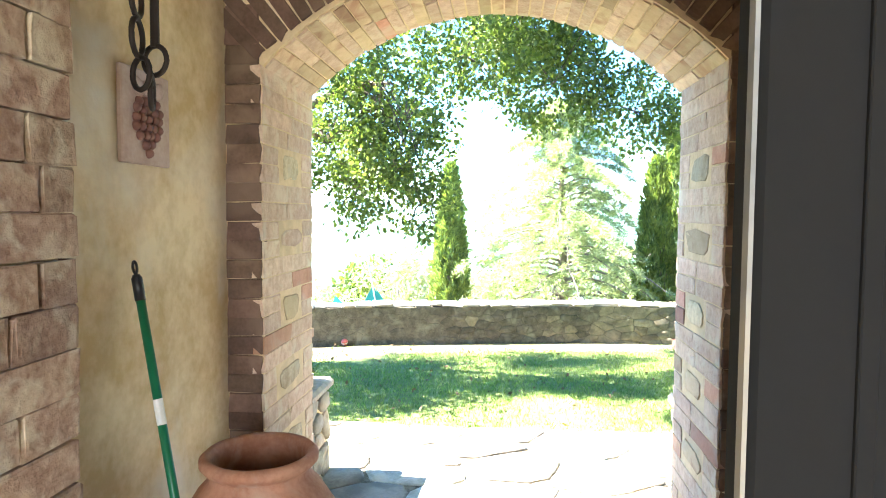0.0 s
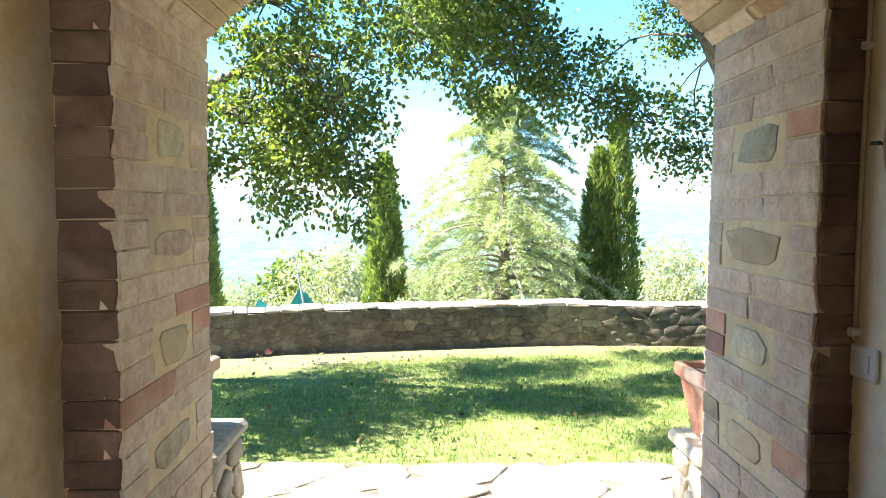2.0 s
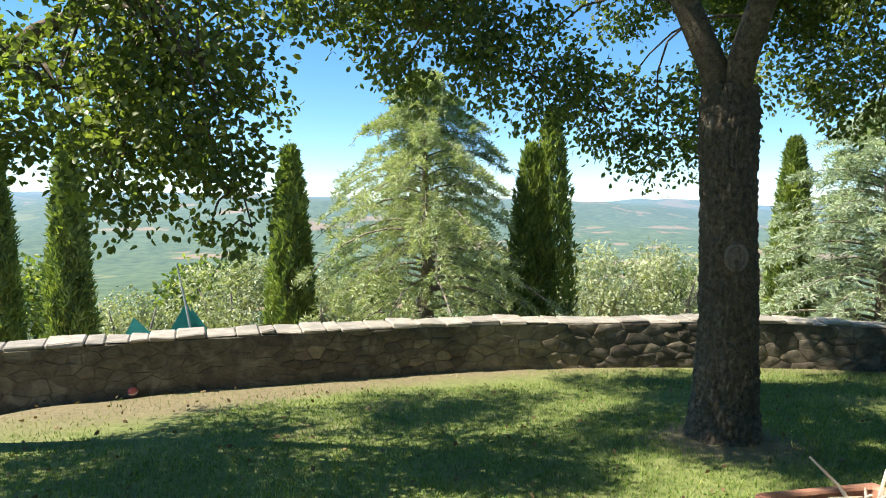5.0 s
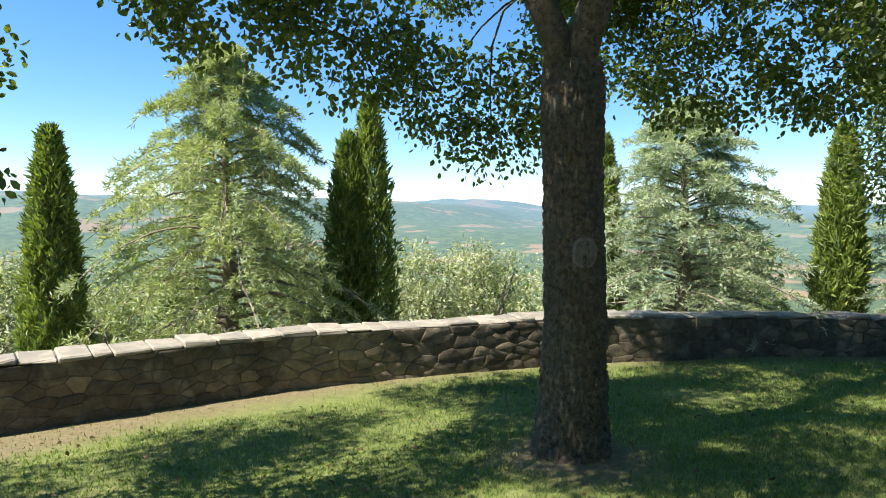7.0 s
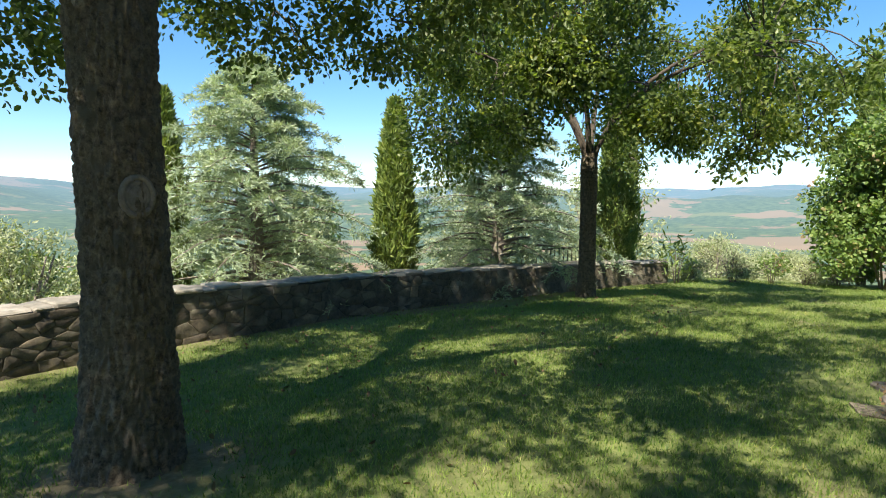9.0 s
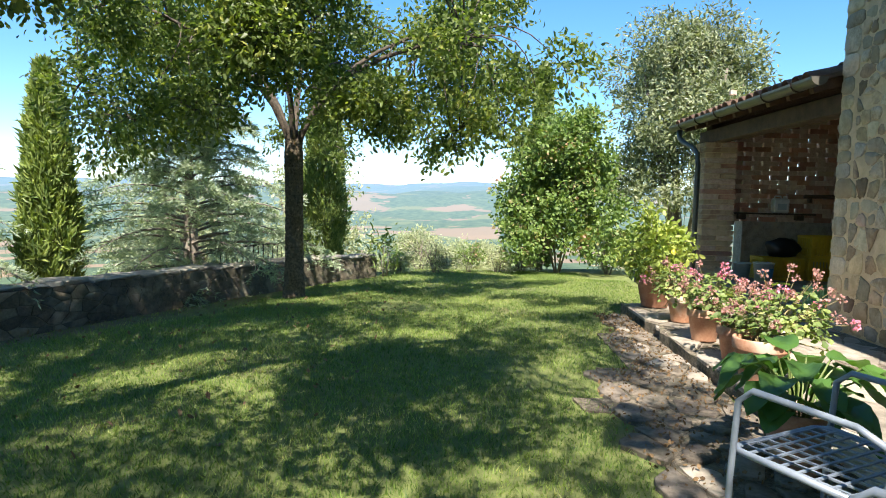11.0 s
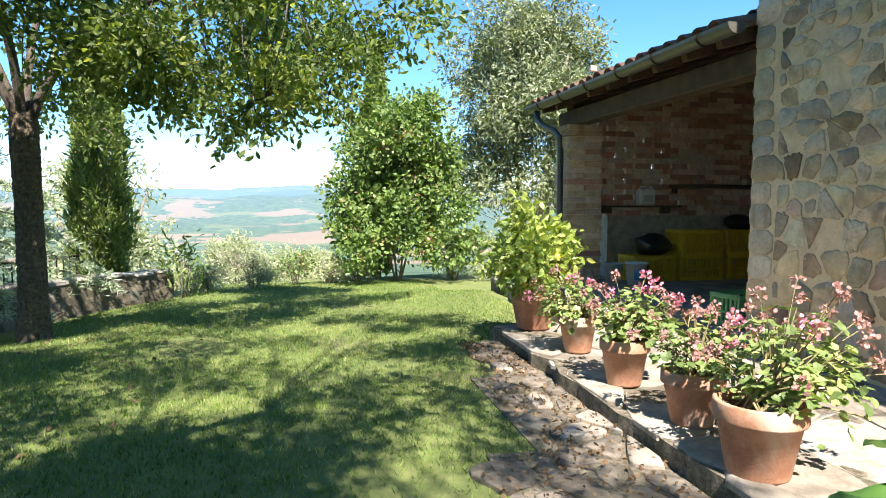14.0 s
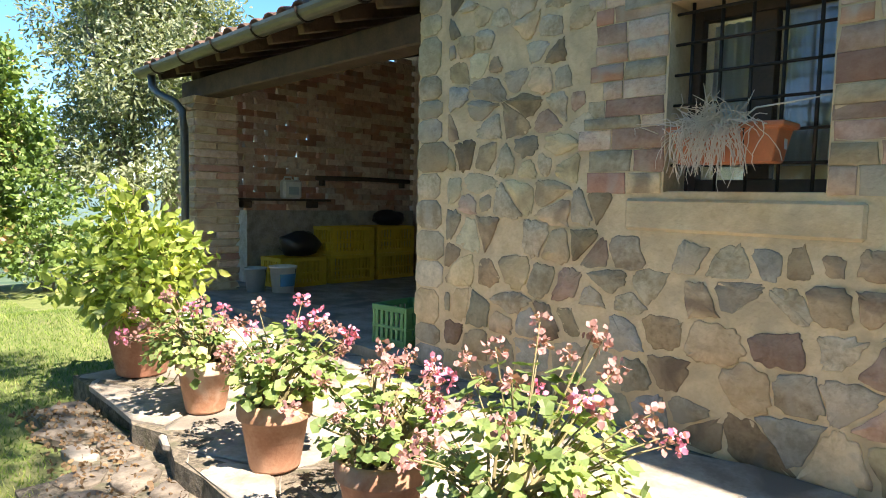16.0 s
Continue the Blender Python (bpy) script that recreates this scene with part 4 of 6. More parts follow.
# ---- garden wall stones and caps ----
def wall_stones():
    rng = np.random.default_rng(51)
    zlow, ztop = -0.6, WALL_TOP - 0.05
    pts = scatter_points(0.0, WALL_LEN, zlow, ztop, 760, rng, 1.9, 5)
    near, rest = [], []
    for poly in cells(pts, 0.0, WALL_LEN / 1.9, zlow, ztop):
        poly = [(u * 1.9, v) for u, v in poly]
        p, _ = wall_at(np.mean(poly, axis=0)[0])
        (near if (p - Vector((4.0, 9.0, 0))).length < 7.6 else rest).append(poly)
    near.sort(key=lambda q: abs(np.mean(q, axis=0)[0] - WALL_LEN * 0.6))
    rest += near[300:]

    def place(u, v, o):
        p, nrm = wall_at(u)
        return p + nrm * o + Vector((0, 0, v - wall_drop(p)))

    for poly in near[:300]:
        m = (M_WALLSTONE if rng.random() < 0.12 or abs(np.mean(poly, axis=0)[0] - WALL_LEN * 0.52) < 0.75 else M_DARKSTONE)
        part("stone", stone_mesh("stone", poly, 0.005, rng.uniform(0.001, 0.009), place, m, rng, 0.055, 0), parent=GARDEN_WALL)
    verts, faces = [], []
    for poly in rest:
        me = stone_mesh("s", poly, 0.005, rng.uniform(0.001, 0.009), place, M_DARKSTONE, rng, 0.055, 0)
        o = len(verts)
        verts += [v.co[:] for v in me.vertices]
        faces += [[i + o for i in f.vertices] for f in me.polygons]
        bpy.data.meshes.remove(me)
    if verts:
        me = bpy.data.meshes.new("stones")
        me.from_pydata(verts, [], faces)
        me.materials.append(M_DARKSTONE)
        tagged(part("stones", me, parent=GARDEN_WALL), kind="stuff")
    s = 0.0
    while s < WALL_LEN - 0.1:
        ln = rng.uniform(0.16, 0.42)
        a, na_ = wall_at(s + 0.003)
        b, nb_ = wall_at(min(WALL_LEN, s + ln - 0.003))
        bm = bmesh.new()
        over, h = rng.uniform(-0.015, 0.035), rng.uniform(0.025, 0.06)
        low = WALL_TOP - 0.05 - wall_drop(a)
        vs = []
        for z in (low, low + h):
            for p, nn, o in ((a, na_, over), (b, nb_, over), (b, nb_, -0.44), (a, na_, -0.44)):
                vs.append(bm.verts.new(p + nn * (o + rng.normal(0, 0.016)) + Vector((0, 0, z + rng.normal(0, 0.009)))))
        for f in ((3, 2, 1, 0), (4, 5, 6, 7), (0, 1, 5, 4), (1, 2, 6, 5), (2, 3, 7, 6), (3, 0, 4, 7)):
            bm.faces.new([vs[i] for i in f])
        bmesh.ops.bevel(bm, geom=list(bm.edges), offset=0.014, segments=1, affect="EDGES")
        part("cap_stone", bm, M_CAP, GARDEN_WALL)
        s += ln


# ---- house wall stones ----
def house_stones():
    """Rubble of all sizes in wide joints, squared quoins at the corner, thin blocks beside the window."""
    rng = np.random.default_rng(61)
    x0, x1, z0, z1 = 4.3, HX1 - 0.26, -0.01, 3.45
    mats = (M_HOUSE_TAN,) * 5 + (M_HOUSE_GREY,) * 3 + (M_STONE,) * 3 + (M_STONE_GREY, M_HOUSE_PINK, M_HOUSE_BROWN)
    wide = 1.6
    rows = [0.09]
    while rows[-1] < z1:
        rows.append(rows[-1] + (0.21 - 0.03 * rows[-1]) * rng.uniform(0.65, 1.2))

    def place(u, v, o):
        return (min(u, HX1 + 0.012), HY + o, v)

    def beside_window(u, v):
        return 5.12 < u < 6.70 and 1.05 < v < 2.40 or 5.38 < u < 6.50 and 0.90 < v < 1.1

    pts = []
    for _ in range(9000):
        p = np.array((rng.uniform(x0 / wide, x1 / wide), rng.uniform(z0, z1)))
        row = min(rows, key=lambda q: abs(q + 0.05 * math.sin(p[0] * 2.2 + q * 3) - p[1]))
        p[1] += 0.62 * (row + 0.05 * math.sin(p[0] * 2.2 + row * 3) - p[1])
        far = (0.125 + 0.07 * max(0.0, 0.9 - p[1])) * rng.uniform(0.4, 1.45)
        if not pts or ((np.array(pts) - p) ** 2).sum(1).min() > far * far:
            pts.append(p)
    for poly in cells(np.array(pts), x0 / wide, x1 / wide, z0, z1):
        poly = [(u * wide, v) for u, v in poly]
        if beside_window(*np.mean(poly, axis=0)):
            continue
        if rng.random() < 0.07:
            continue
        gap = rng.uniform(0.006, 0.026) * (2.2 if rng.random() < 0.14 else 1.0)
        part("stone", stone_mesh("stone", poly, gap, rng.uniform(0.002, 0.014), place, mats[rng.integers(len(mats))], rng, 0.1, 1), parent=HOUSE_WALL)
    z = z0
    while z < z1:
        h, w = rng.uniform(0.11, 0.25), rng.uniform(0.20, 0.31)
        poly = [(HX1 + 0.01 - w, z), (HX1 + 0.01, z), (HX1 + 0.01, z + h), (HX1 + 0.01 - w, z + h)]
        part("quoin", stone_mesh("quoin", poly, rng.uniform(0.006, 0.012), rng.uniform(0.004, 0.012), place, (M_HOUSE_GREY, M_STONE_GREY, M_STONE, M_HOUSE_TAN)[rng.integers(4)], rng, 0.055, 1), parent=HOUSE_WALL)
        z += h
    blocks = (M_HOUSE_PINK, M_BRICK, M_BRICK, M_BRICK_RED, M_HOUSE_TAN, M_STONE, M_HOUSE_PINK)
    for a, b in ((WIN_X1 + 0.004, 6.68), (5.14, WIN_X0 - 0.004)):
        z = WIN_Z0 - 0.01
        while z < 2.36:
            h, u = rng.uniform(0.05, 0.115), a
            end = b + (rng.uniform(-0.08, 0.06) if a > WIN_X0 else 0)
            while u < end - 0.04:
                w = min(rng.uniform(0.12, 0.36), end - u)
                if end - u - w < 0.07:
                    w = end - u
                poly = [(u, z), (u + w, z), (u + w, z + h), (u, z + h)]
                part("brick", stone_mesh("brick", poly, rng.uniform(0.003, 0.007), rng.uniform(0.002, 0.009), place, blocks[rng.integers(len(blocks))], rng, 0.055, 0), parent=HOUSE_WALL)
                u += w
            z += h
    bm = box_bm(5.48, 6.45, HY - 0.3, HY + 0.016, 0.935, WIN_Z0 - 0.03, 0.012)
    tagged(part("sill", bm, M_MORTAR, HOUSE_WALL), label="thick worn sandstone window sill")
    bm = box_bm(WIN_X0 + 0.004, WIN_X1 - 0.004, HY - 0.3, HY - 0.01, WIN_Z0 - 0.03, WIN_Z0 + 0.004, 0.006)
    part("sill_bed", bm, M_MORTAR, HOUSE_WALL)
    bm = box_bm(5.4, 6.5, HY - 0.3, HY + 0.012, WIN_Z1, WIN_Z1 + 0.17, 0.01)
    tagged(part("lintel", bm, M_STONE_GREY, HOUSE_WALL), label="grey stone window lintel")


# ---- portico parts ----
def portico():
    rng = np.random.default_rng(71)
    pier = thing("pier", "weathered yellow brick corner pier of the portico", "pillar", pose(11.41, 0.53, 0.0), kind="structure")
    part("core", box_bm(-0.19, 0.19, -0.21, 0.21, 0, 2.02), M_MORTAR, pier)
    for k in range(27):
        z = 0.0375 + k * 0.075
        for x0, x1, y0, y1 in (((-0.215, 0.0, -0.235, 0.235) if k % 2 else (-0.215, 0.215, -0.235, 0.0)), ((0.0, 0.215, -0.235, 0.235) if k % 2 else (-0.215, 0.215, 0.0, 0.235))):
            brick(pier, ((x0 + x1) / 2, (y0 + y1) / 2, z), (x1 - x0 - 0.01, y1 - y0 - 0.01, 0.064 + rng.uniform(-0.004, 0.004)), rng, (0.25, 0.1, 0.65))
    for i in range(29):
        z = 0.88 + 0.07 * (i + 0.5)
        y = 0.3 - (0.135 if i % 2 else 0)
        lim = 0.3 - max(0.0, (z - 2.12) / SLOPE - 0.15)
        if i % 2:
            brick(PORTICO_END, (PX1 + 0.04, 0.235, z), (0.07, 0.09, 0.0695), rng, (0.55, 0.4, 0.05))
        while y > PY0:
            gap = 0.032 if y > -0.7 else (0.04 if y > -1.2 and rng.random() < 0.4 else 0.015)
            a, b = max(y - 0.27, PY0), y
            if b - a > 0.06 and b < lim + 0.4:
                brick(PORTICO_END, (PX1 + 0.04, (a + b) / 2, z), (0.07, b - a - gap, 0.0695 + rng.uniform(0, 0.002)), rng, (0.55, 0.4, 0.05))
            y -= 0.27
    beam = tagged(part("beam", box_bm(HX1 + 0.004, 11.75, 0.46, 0.665, 2.02, 2.21, 0.012), M_WOOD_DARK), "long dark timber eaves beam on the pier", "beam", kind="structure")
    bm = bmesh.new()
    ln = math.hypot(3.0, 3.0 * SLOPE)
    box_bm(-0.11, 0.11, -ln, 0, -0.13, 0.11, 0.01, bm)
    tagged(part("beam", bm, M_WOOD_DARK, m=pose(11.5, 0.62, 2.27, -math.degrees(math.atan(SLOPE)), 0, 0)), "sloping dark timber beam over the end wall", "beam", kind="structure")
    deck = bmesh.new()
    y0, y1 = 0.92, PY0 - 0.4
    vs = [deck.verts.new(p) for p in ((HX1 + 0.005, y0, roof_z(y0) + 0.02), (12.05, y0, roof_z(y0) + 0.02), (12.05, y1, roof_z(y1) + 0.02), (HX1 + 0.005, y1, roof_z(y1) + 0.02))]
    vt = [deck.verts.new(v.co + Vector((0, 0, 0.04))) for v in vs]
    for f in (vs, vt[::-1]):
        deck.faces.new(f)
    for k in range(4):
        deck.faces.new((vs[k], vs[(k + 1) % 4], vt[(k + 1) % 4], vt[k]))
    roof = tagged(part("roof", deck, M_WOOD_DARK), "lean-to portico roof with terracotta barrel tiles", "roof", kind="structure")
    rl = math.hypot(3.4, 3.4 * SLOPE)
    tilt = -math.degrees(math.atan(SLOPE))
    for k in range(9):
        x = HX1 + 0.15 + k * 0.46
        part("rafter", box_bm(-0.04, 0.04, -rl, 0, -0.1, 0, 0.006), M_WOOD_DARK, roof, m=pose(x, 0.9, roof_z(0.9) + 0.018, tilt, 0, 0))
    bm = bmesh.new()
    prev = None
    for s in (0, 1):
        ring_o = [bm.verts.new(((0.10 - 0.018 * s) * math.cos(math.pi * q / 8), -0.42 * s, (0.085 - 0.012 * s) * math.sin(math.pi * q / 8))) for q in range(9)]
        ring_i = [bm.verts.new(((0.085 - 0.018 * s) * math.cos(math.pi * q / 8), -0.42 * s, (0.07 - 0.012 * s) * math.sin(math.pi * q / 8))) for q in range(9)]
        if prev:
            for q in range(8):
                bm.faces.new((prev[0][q], prev[0][q + 1], ring_o[q + 1], ring_o[q]))
                bm.faces.new((prev[1][q + 1], prev[1][q], ring_i[q], ring_i[q + 1]))
        for q in range(8):
            bm.faces.new((ring_o[q], ring_o[q + 1], ring_i[q + 1], ring_i[q]) if s else (ring_o[q + 1], ring_o[q], ring_i[q], ring_i[q + 1]))
        prev = (ring_o, ring_i)
    tile = from_bm("roof_tile", bm, M_BRICK_BROWN, True)
    for i in range(19):
        for j in range(10):
            y = 0.94 - 0.34 * j
            ob = new("roof_tile", tile)
            ob.parent = roof
            ob.matrix_local = pose(HX1 + 0.12 + i * 0.217 + rng.normal(0, 0.006), y + rng.normal(0, 0.012), roof_z(y) + 0.05 + 0.004 * (j % 2), tilt + rng.normal(0, 0.8), 0, rng.normal(0, 1.2))
    gutter = thing("gutter", "dull grey-brown metal rain gutter with a downpipe", "gutter", pose(0, 0, 0))
    bm = bmesh.new()
    xs = (7.72, 12.0)
    rings = []
    for x in xs:
        for rr in (0.078, 0.072):
            rings.append([bm.verts.new((x, 0.99 + rr * math.cos(math.pi + math.pi * q / 10), 2.315 + rr * math.sin(math.pi + math.pi * q / 10))) for q in range(11)])
    for q in range(10):
        bm.faces.new((rings[0][q], rings[0][q + 1], rings[2][q + 1], rings[2][q]))
        bm.faces.new((rings[1][q + 1], rings[1][q], rings[3][q], rings[3][q + 1]))
    bm.faces.new(rings[0])
    bm.faces.new(rings[2][::-1])
    part("channel", bm, M_GUTTER, gutter, smooth=False)
    for x in (8.1, 8.75, 9.4, 10.1, 10.8, 11.5):
        part("bracket", tube([(x, 0.99 + 0.083 * math.cos(a), 2.315 + 0.083 * math.sin(a)) for a in np.linspace(math.pi, 2 * math.pi, 9)], [0.009] * 9, 5), M_IRON, gutter)
    line = [(11.72, 0.98, 2.24), (11.70, 0.98, 2.12), (11.60, 0.95, 2.04), (11.36, 0.88, 1.95), (11.26, 0.85, 1.86), (11.24, 0.84, 1.7), (11.24, 0.84, 0.6), (11.24, 0.84, 0.02)]
    part("downpipe", tube(line, [0.038] * len(line), 12), M_GUTTER, gutter, smooth=True)
    return roof


M_GUTTER = plain("gutter_metal", (0.15, 0.145, 0.12), 0.45, 0.6)
M_IRON = plain("rusty_iron", (0.045, 0.035, 0.03), 0.6, 0.7)
M_YELLOW = plain("yellow_plastic", (0.62, 0.40, 0.03), 0.5)
M_GREENP = plain("green_plastic", (0.09, 0.26, 0.10), 0.5)
M_BLACK = plain("black_plastic", (0.012, 0.012, 0.014), 0.45)
M_WHITEP = plain("white_plastic", (0.62, 0.62, 0.58), 0.45)
M_BLUEP = plain("blue_label", (0.08, 0.26, 0.45), 0.5)
M_GREYP = plain("grey_plastic", (0.34, 0.40, 0.42), 0.5)
M_BROOM = plain("green_painted_metal", (0.008, 0.13, 0.055), 0.35)
M_CREAM = mat("cream_ceramic", (0.62, 0.53, 0.38), (0.70, 0.62, 0.47), 8, 0.6, 0.08, 60, None, 0.0)
M_CREAM_DARK = plain("brown_glaze", (0.40, 0.32, 0.22), 0.6)
M_PLAQUE = mat("pinkish_clay", (0.42, 0.30, 0.25), (0.55, 0.43, 0.37), 12, 0.8, 0.2, 70, None, 0.0)
M_GRAPE = plain("dark_clay_grape", (0.20, 0.09, 0.07), 0.6)
M_DOOR = mat("weathered_grey_board", (0.17, 0.18, 0.19), (0.30, 0.31, 0.31), 5, 0.85, 0.3, 60, (0.40, 0.36, 0.29), 0.1)
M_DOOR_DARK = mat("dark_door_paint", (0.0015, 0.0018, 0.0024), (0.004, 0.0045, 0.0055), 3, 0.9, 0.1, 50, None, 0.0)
M_CHAIR = plain("grey_painted_metal", (0.22, 0.26, 0.31), 0.45, 0.2)
M_GERLEAF = leaf_mat("geranium_leaf", (0.11, 0.17, 0.05), (0.26, 0.33, 0.11), (0.44, 0.42, 0.18), 0.35, 0.5, 5)
M_PINK = leaf_mat("geranium_petal", (0.60, 0.15, 0.28), (0.76, 0.34, 0.47), (0.80, 0.52, 0.62), 0.3, 0.6, 9)
M_FADED = leaf_mat("faded_petal", (0.30, 0.15, 0.13), (0.50, 0.27, 0.26), (0.46, 0.34, 0.23), 0.25, 0.7, 9)
M_LEMONLEAF = leaf_mat("lemon_leaf", (0.14, 0.21, 0.04), (0.36, 0.42, 0.10), (0.54, 0.54, 0.18), 0.35, 0.4, 3)
M_BIGLEAF = leaf_mat("big_soft_leaf", (0.04, 0.11, 0.022), (0.10, 0.21, 0.045), (0.20, 0.30, 0.08), 0.3, 0.4, 4)
M_LEMON = plain("lemon_skin", (0.75, 0.60, 0.06), 0.45)
M_STEM = mat("green_brown_stem", (0.16, 0.13, 0.06), (0.26, 0.22, 0.10), 20, 0.8, 0.2, 90, None, 0.0)
M_DRY = plain("dry_straw", (0.68, 0.58, 0.46), 0.8)
M_DEADLEAF = leaf_mat("dead_leaf", (0.10, 0.06, 0.03), (0.22, 0.14, 0.07), None, 0.15, 0.8, 9)
M_SOIL = mat("dark_soil", (0.05, 0.035, 0.025), (0.10, 0.07, 0.05), 30, 0.95, 0.8, 120, None, 0.0)
M_FRAME = mat("dark_window_wood", (0.05, 0.03, 0.02), (0.09, 0.055, 0.035), 8, 0.6, 0.2, 60, None, 0.0)
M_CURTAIN = mat("sheer_white_curtain", (0.62, 0.64, 0.65), (0.75, 0.77, 0.78), 6, 0.9, 0.1, 50, None, 0.0)
M_TEAL = plain("teal_cloth", (0.03, 0.30, 0.27), 0.8)
M_RED = plain("faded_red_plastic", (0.5, 0.12, 0.10), 0.5)


def glass_mat():
    m = bpy.data.materials.new("window_glass")
    m.use_nodes = True
    b = m.node_tree.nodes["Principled BSDF"]
    b.inputs["Base Color"].default_value = (0.9, 0.95, 0.95, 1)
    b.inputs["Roughness"].default_value, b.inputs["Transmission Weight"].default_value, b.inputs["IOR"].default_value = 0.02, 1.0, 1.45
    return m


M_GLASS = glass_mat()


# ---- passage things ----
def jar():
    t = thing("terracotta_jar", "large rounded terracotta jar standing on the passage floor", "jar", pose(-0.655, 1.86, -0.03) @ Matrix.Diagonal((0.97, 0.97, 0.97, 1)))
    prof = [(0.12, 0.0), (0.15, 0.01), (0.21, 0.18), (0.255, 0.40), (0.262, 0.52), (0.24, 0.64), (0.19, 0.72), (0.155, 0.755), (0.15, 0.775), (0.168, 0.79), (0.182, 0.805), (0.182, 0.822),
            (0.168, 0.835), (0.152, 0.83), (0.142, 0.81), (0.138, 0.77), (0.17, 0.70), (0.22, 0.60), (0.23, 0.45), (0.1, 0.06), (0.001, 0.05)]
    part("body", lathe(prof, 48), M_TERRA, t, smooth=True)
    bm = bmesh.new()
    for k in range(7):
        a = -0.9 + 0.06 * math.cos(k)
        bmesh.ops.create_uvsphere(bm, u_segments=8, v_segments=6, radius=0.012, matrix=Matrix.Translation((0.245 * math.cos(a + 0.035 * (k % 3)), 0.245 * math.sin(a + 0.035 * (k % 3)), 0.60 + 0.018 * (k // 3))))
    part("relief_mark", bm, M_TERRA, t, smooth=True)


def broom():
    t = thing("broom_handle", "green metal broom handle with black cap leaning on the wall", "broom")
    a, b = Vector((-0.945, 1.69, 1.36)), Vector((-0.625, 1.53, 0.0))
    part("pole", tube([b, a.lerp(b, 0.07)], [0.0125, 0.0125], 14), M_BROOM, t, smooth=True)
    part("grip", tube([a.lerp(b, 0.075), a.lerp(b, 0.03), a.lerp(b, 0.022)], [0.0145, 0.0145, 0.009], 12), M_BLACK, t, "black plastic end cap", smooth=True)
    d = (a - b).normalized()
    c = a.lerp(b, 0.008)
    s = d.cross(Vector((0.4, 0.8, 0.1))).normalized()
    part("hanging_loop", tube([c + (d * math.sin(w) * 0.017 + s * math.cos(w) * 0.010) for w in np.linspace(0, 2 * math.pi, 15)], [0.004] * 15, 6), M_BLACK, t, "black hanging loop", smooth=True)
    part("sticker", tube([a.lerp(b, 0.27), a.lerp(b, 0.32)], [0.0132, 0.0132], 14), M_WHITEP, t, "white paper sticker")
    part("head", box_bm(-0.14, 0.14, -0.025, 0.025, 0, 0.045, 0.008), M_BLACK, t, m=pose(-0.625, 1.53, 0.0, 0, 0, 75))


def plaque():
    t = thing("relief_plaque", "clay wall plaque with a raised bunch of grapes", "plaque", pose(LEFT_X, 1.79, 1.775, 0, 0, 0))
    part("tile", box_bm(0.001, 0.018, -0.125, 0.125, -0.135, 0.135, 0.004), M_PLAQUE, t)
    rng = np.random.default_rng(5)
    for row in range(7):
        for k in range(5 - abs(row - 2) // 2 if row < 5 else 7 - row):
            n = 5 - abs(row - 2) // 2 if row < 5 else 7 - row
            bm = bmesh.new()
            bmesh.ops.create_uvsphere(bm, u_segments=10, v_segments=6, radius=0.0145)
            part("grape", bm, M_GRAPE, t, m=pose(0.02, (k - (n - 1) / 2) * 0.03 + rng.normal(0, 0.003), 0.045 - row * 0.024 + rng.normal(0, 0.002)), smooth=True)
    for a in (-0.7, 0.0, 0.8):
        bm = bmesh.new()
        bmesh.ops.create_uvsphere(bm, u_segments=8, v_segments=5, radius=0.035, matrix=Matrix.Diagonal((0.25, 1, 0.7, 1)))
        part("vine_leaf", bm, M_PLAQUE, t, m=pose(0.02, a * 0.07, 0.085, a * 40, 0, 0), smooth=True)


def chain():
    t = thing("iron_chain", "hanging iron chain of large round rings", "chain", pose(LEFT_X + 0.105, 1.60, 1.70))
    for k, (dy, dz, r, tw) in enumerate(((0.065, 0.125, 0.05, 25), (0.015, 0.165, 0.048, 60), (0.085, 0.215, 0.046, 75), (0.0, 0.255, 0.055, 15), (0.0, 0.35, 0.05, 15), (0.0, 0.45, 0.05, 50), (0.0, 0.55, 0.05, 10),
                                          (0.0, 0.65, 0.05, 60))):
        part("ring", tube([(0.86 * r * math.cos(a), 0, 0.86 * r * math.sin(a)) for a in np.linspace(0, 2 * math.pi, 25)], [0.0075] * 25, 7, caps=False), M_IRON, t, m=pose(0, dy, dz, 0, 0, 90 + tw), smooth=True)
    part("bar", tube([(0, 0.085, 0.25), (0, 0.085, 0.9), (-0.1, 0.085, 0.9)], [0.012, 0.012, 0.012], 8), M_IRON, t)
    part("hook", tube([(0, 0, 0.69), (0, 0, 0.9), (-0.1, 0, 0.9)], [0.009, 0.009, 0.009], 8), M_IRON, t)


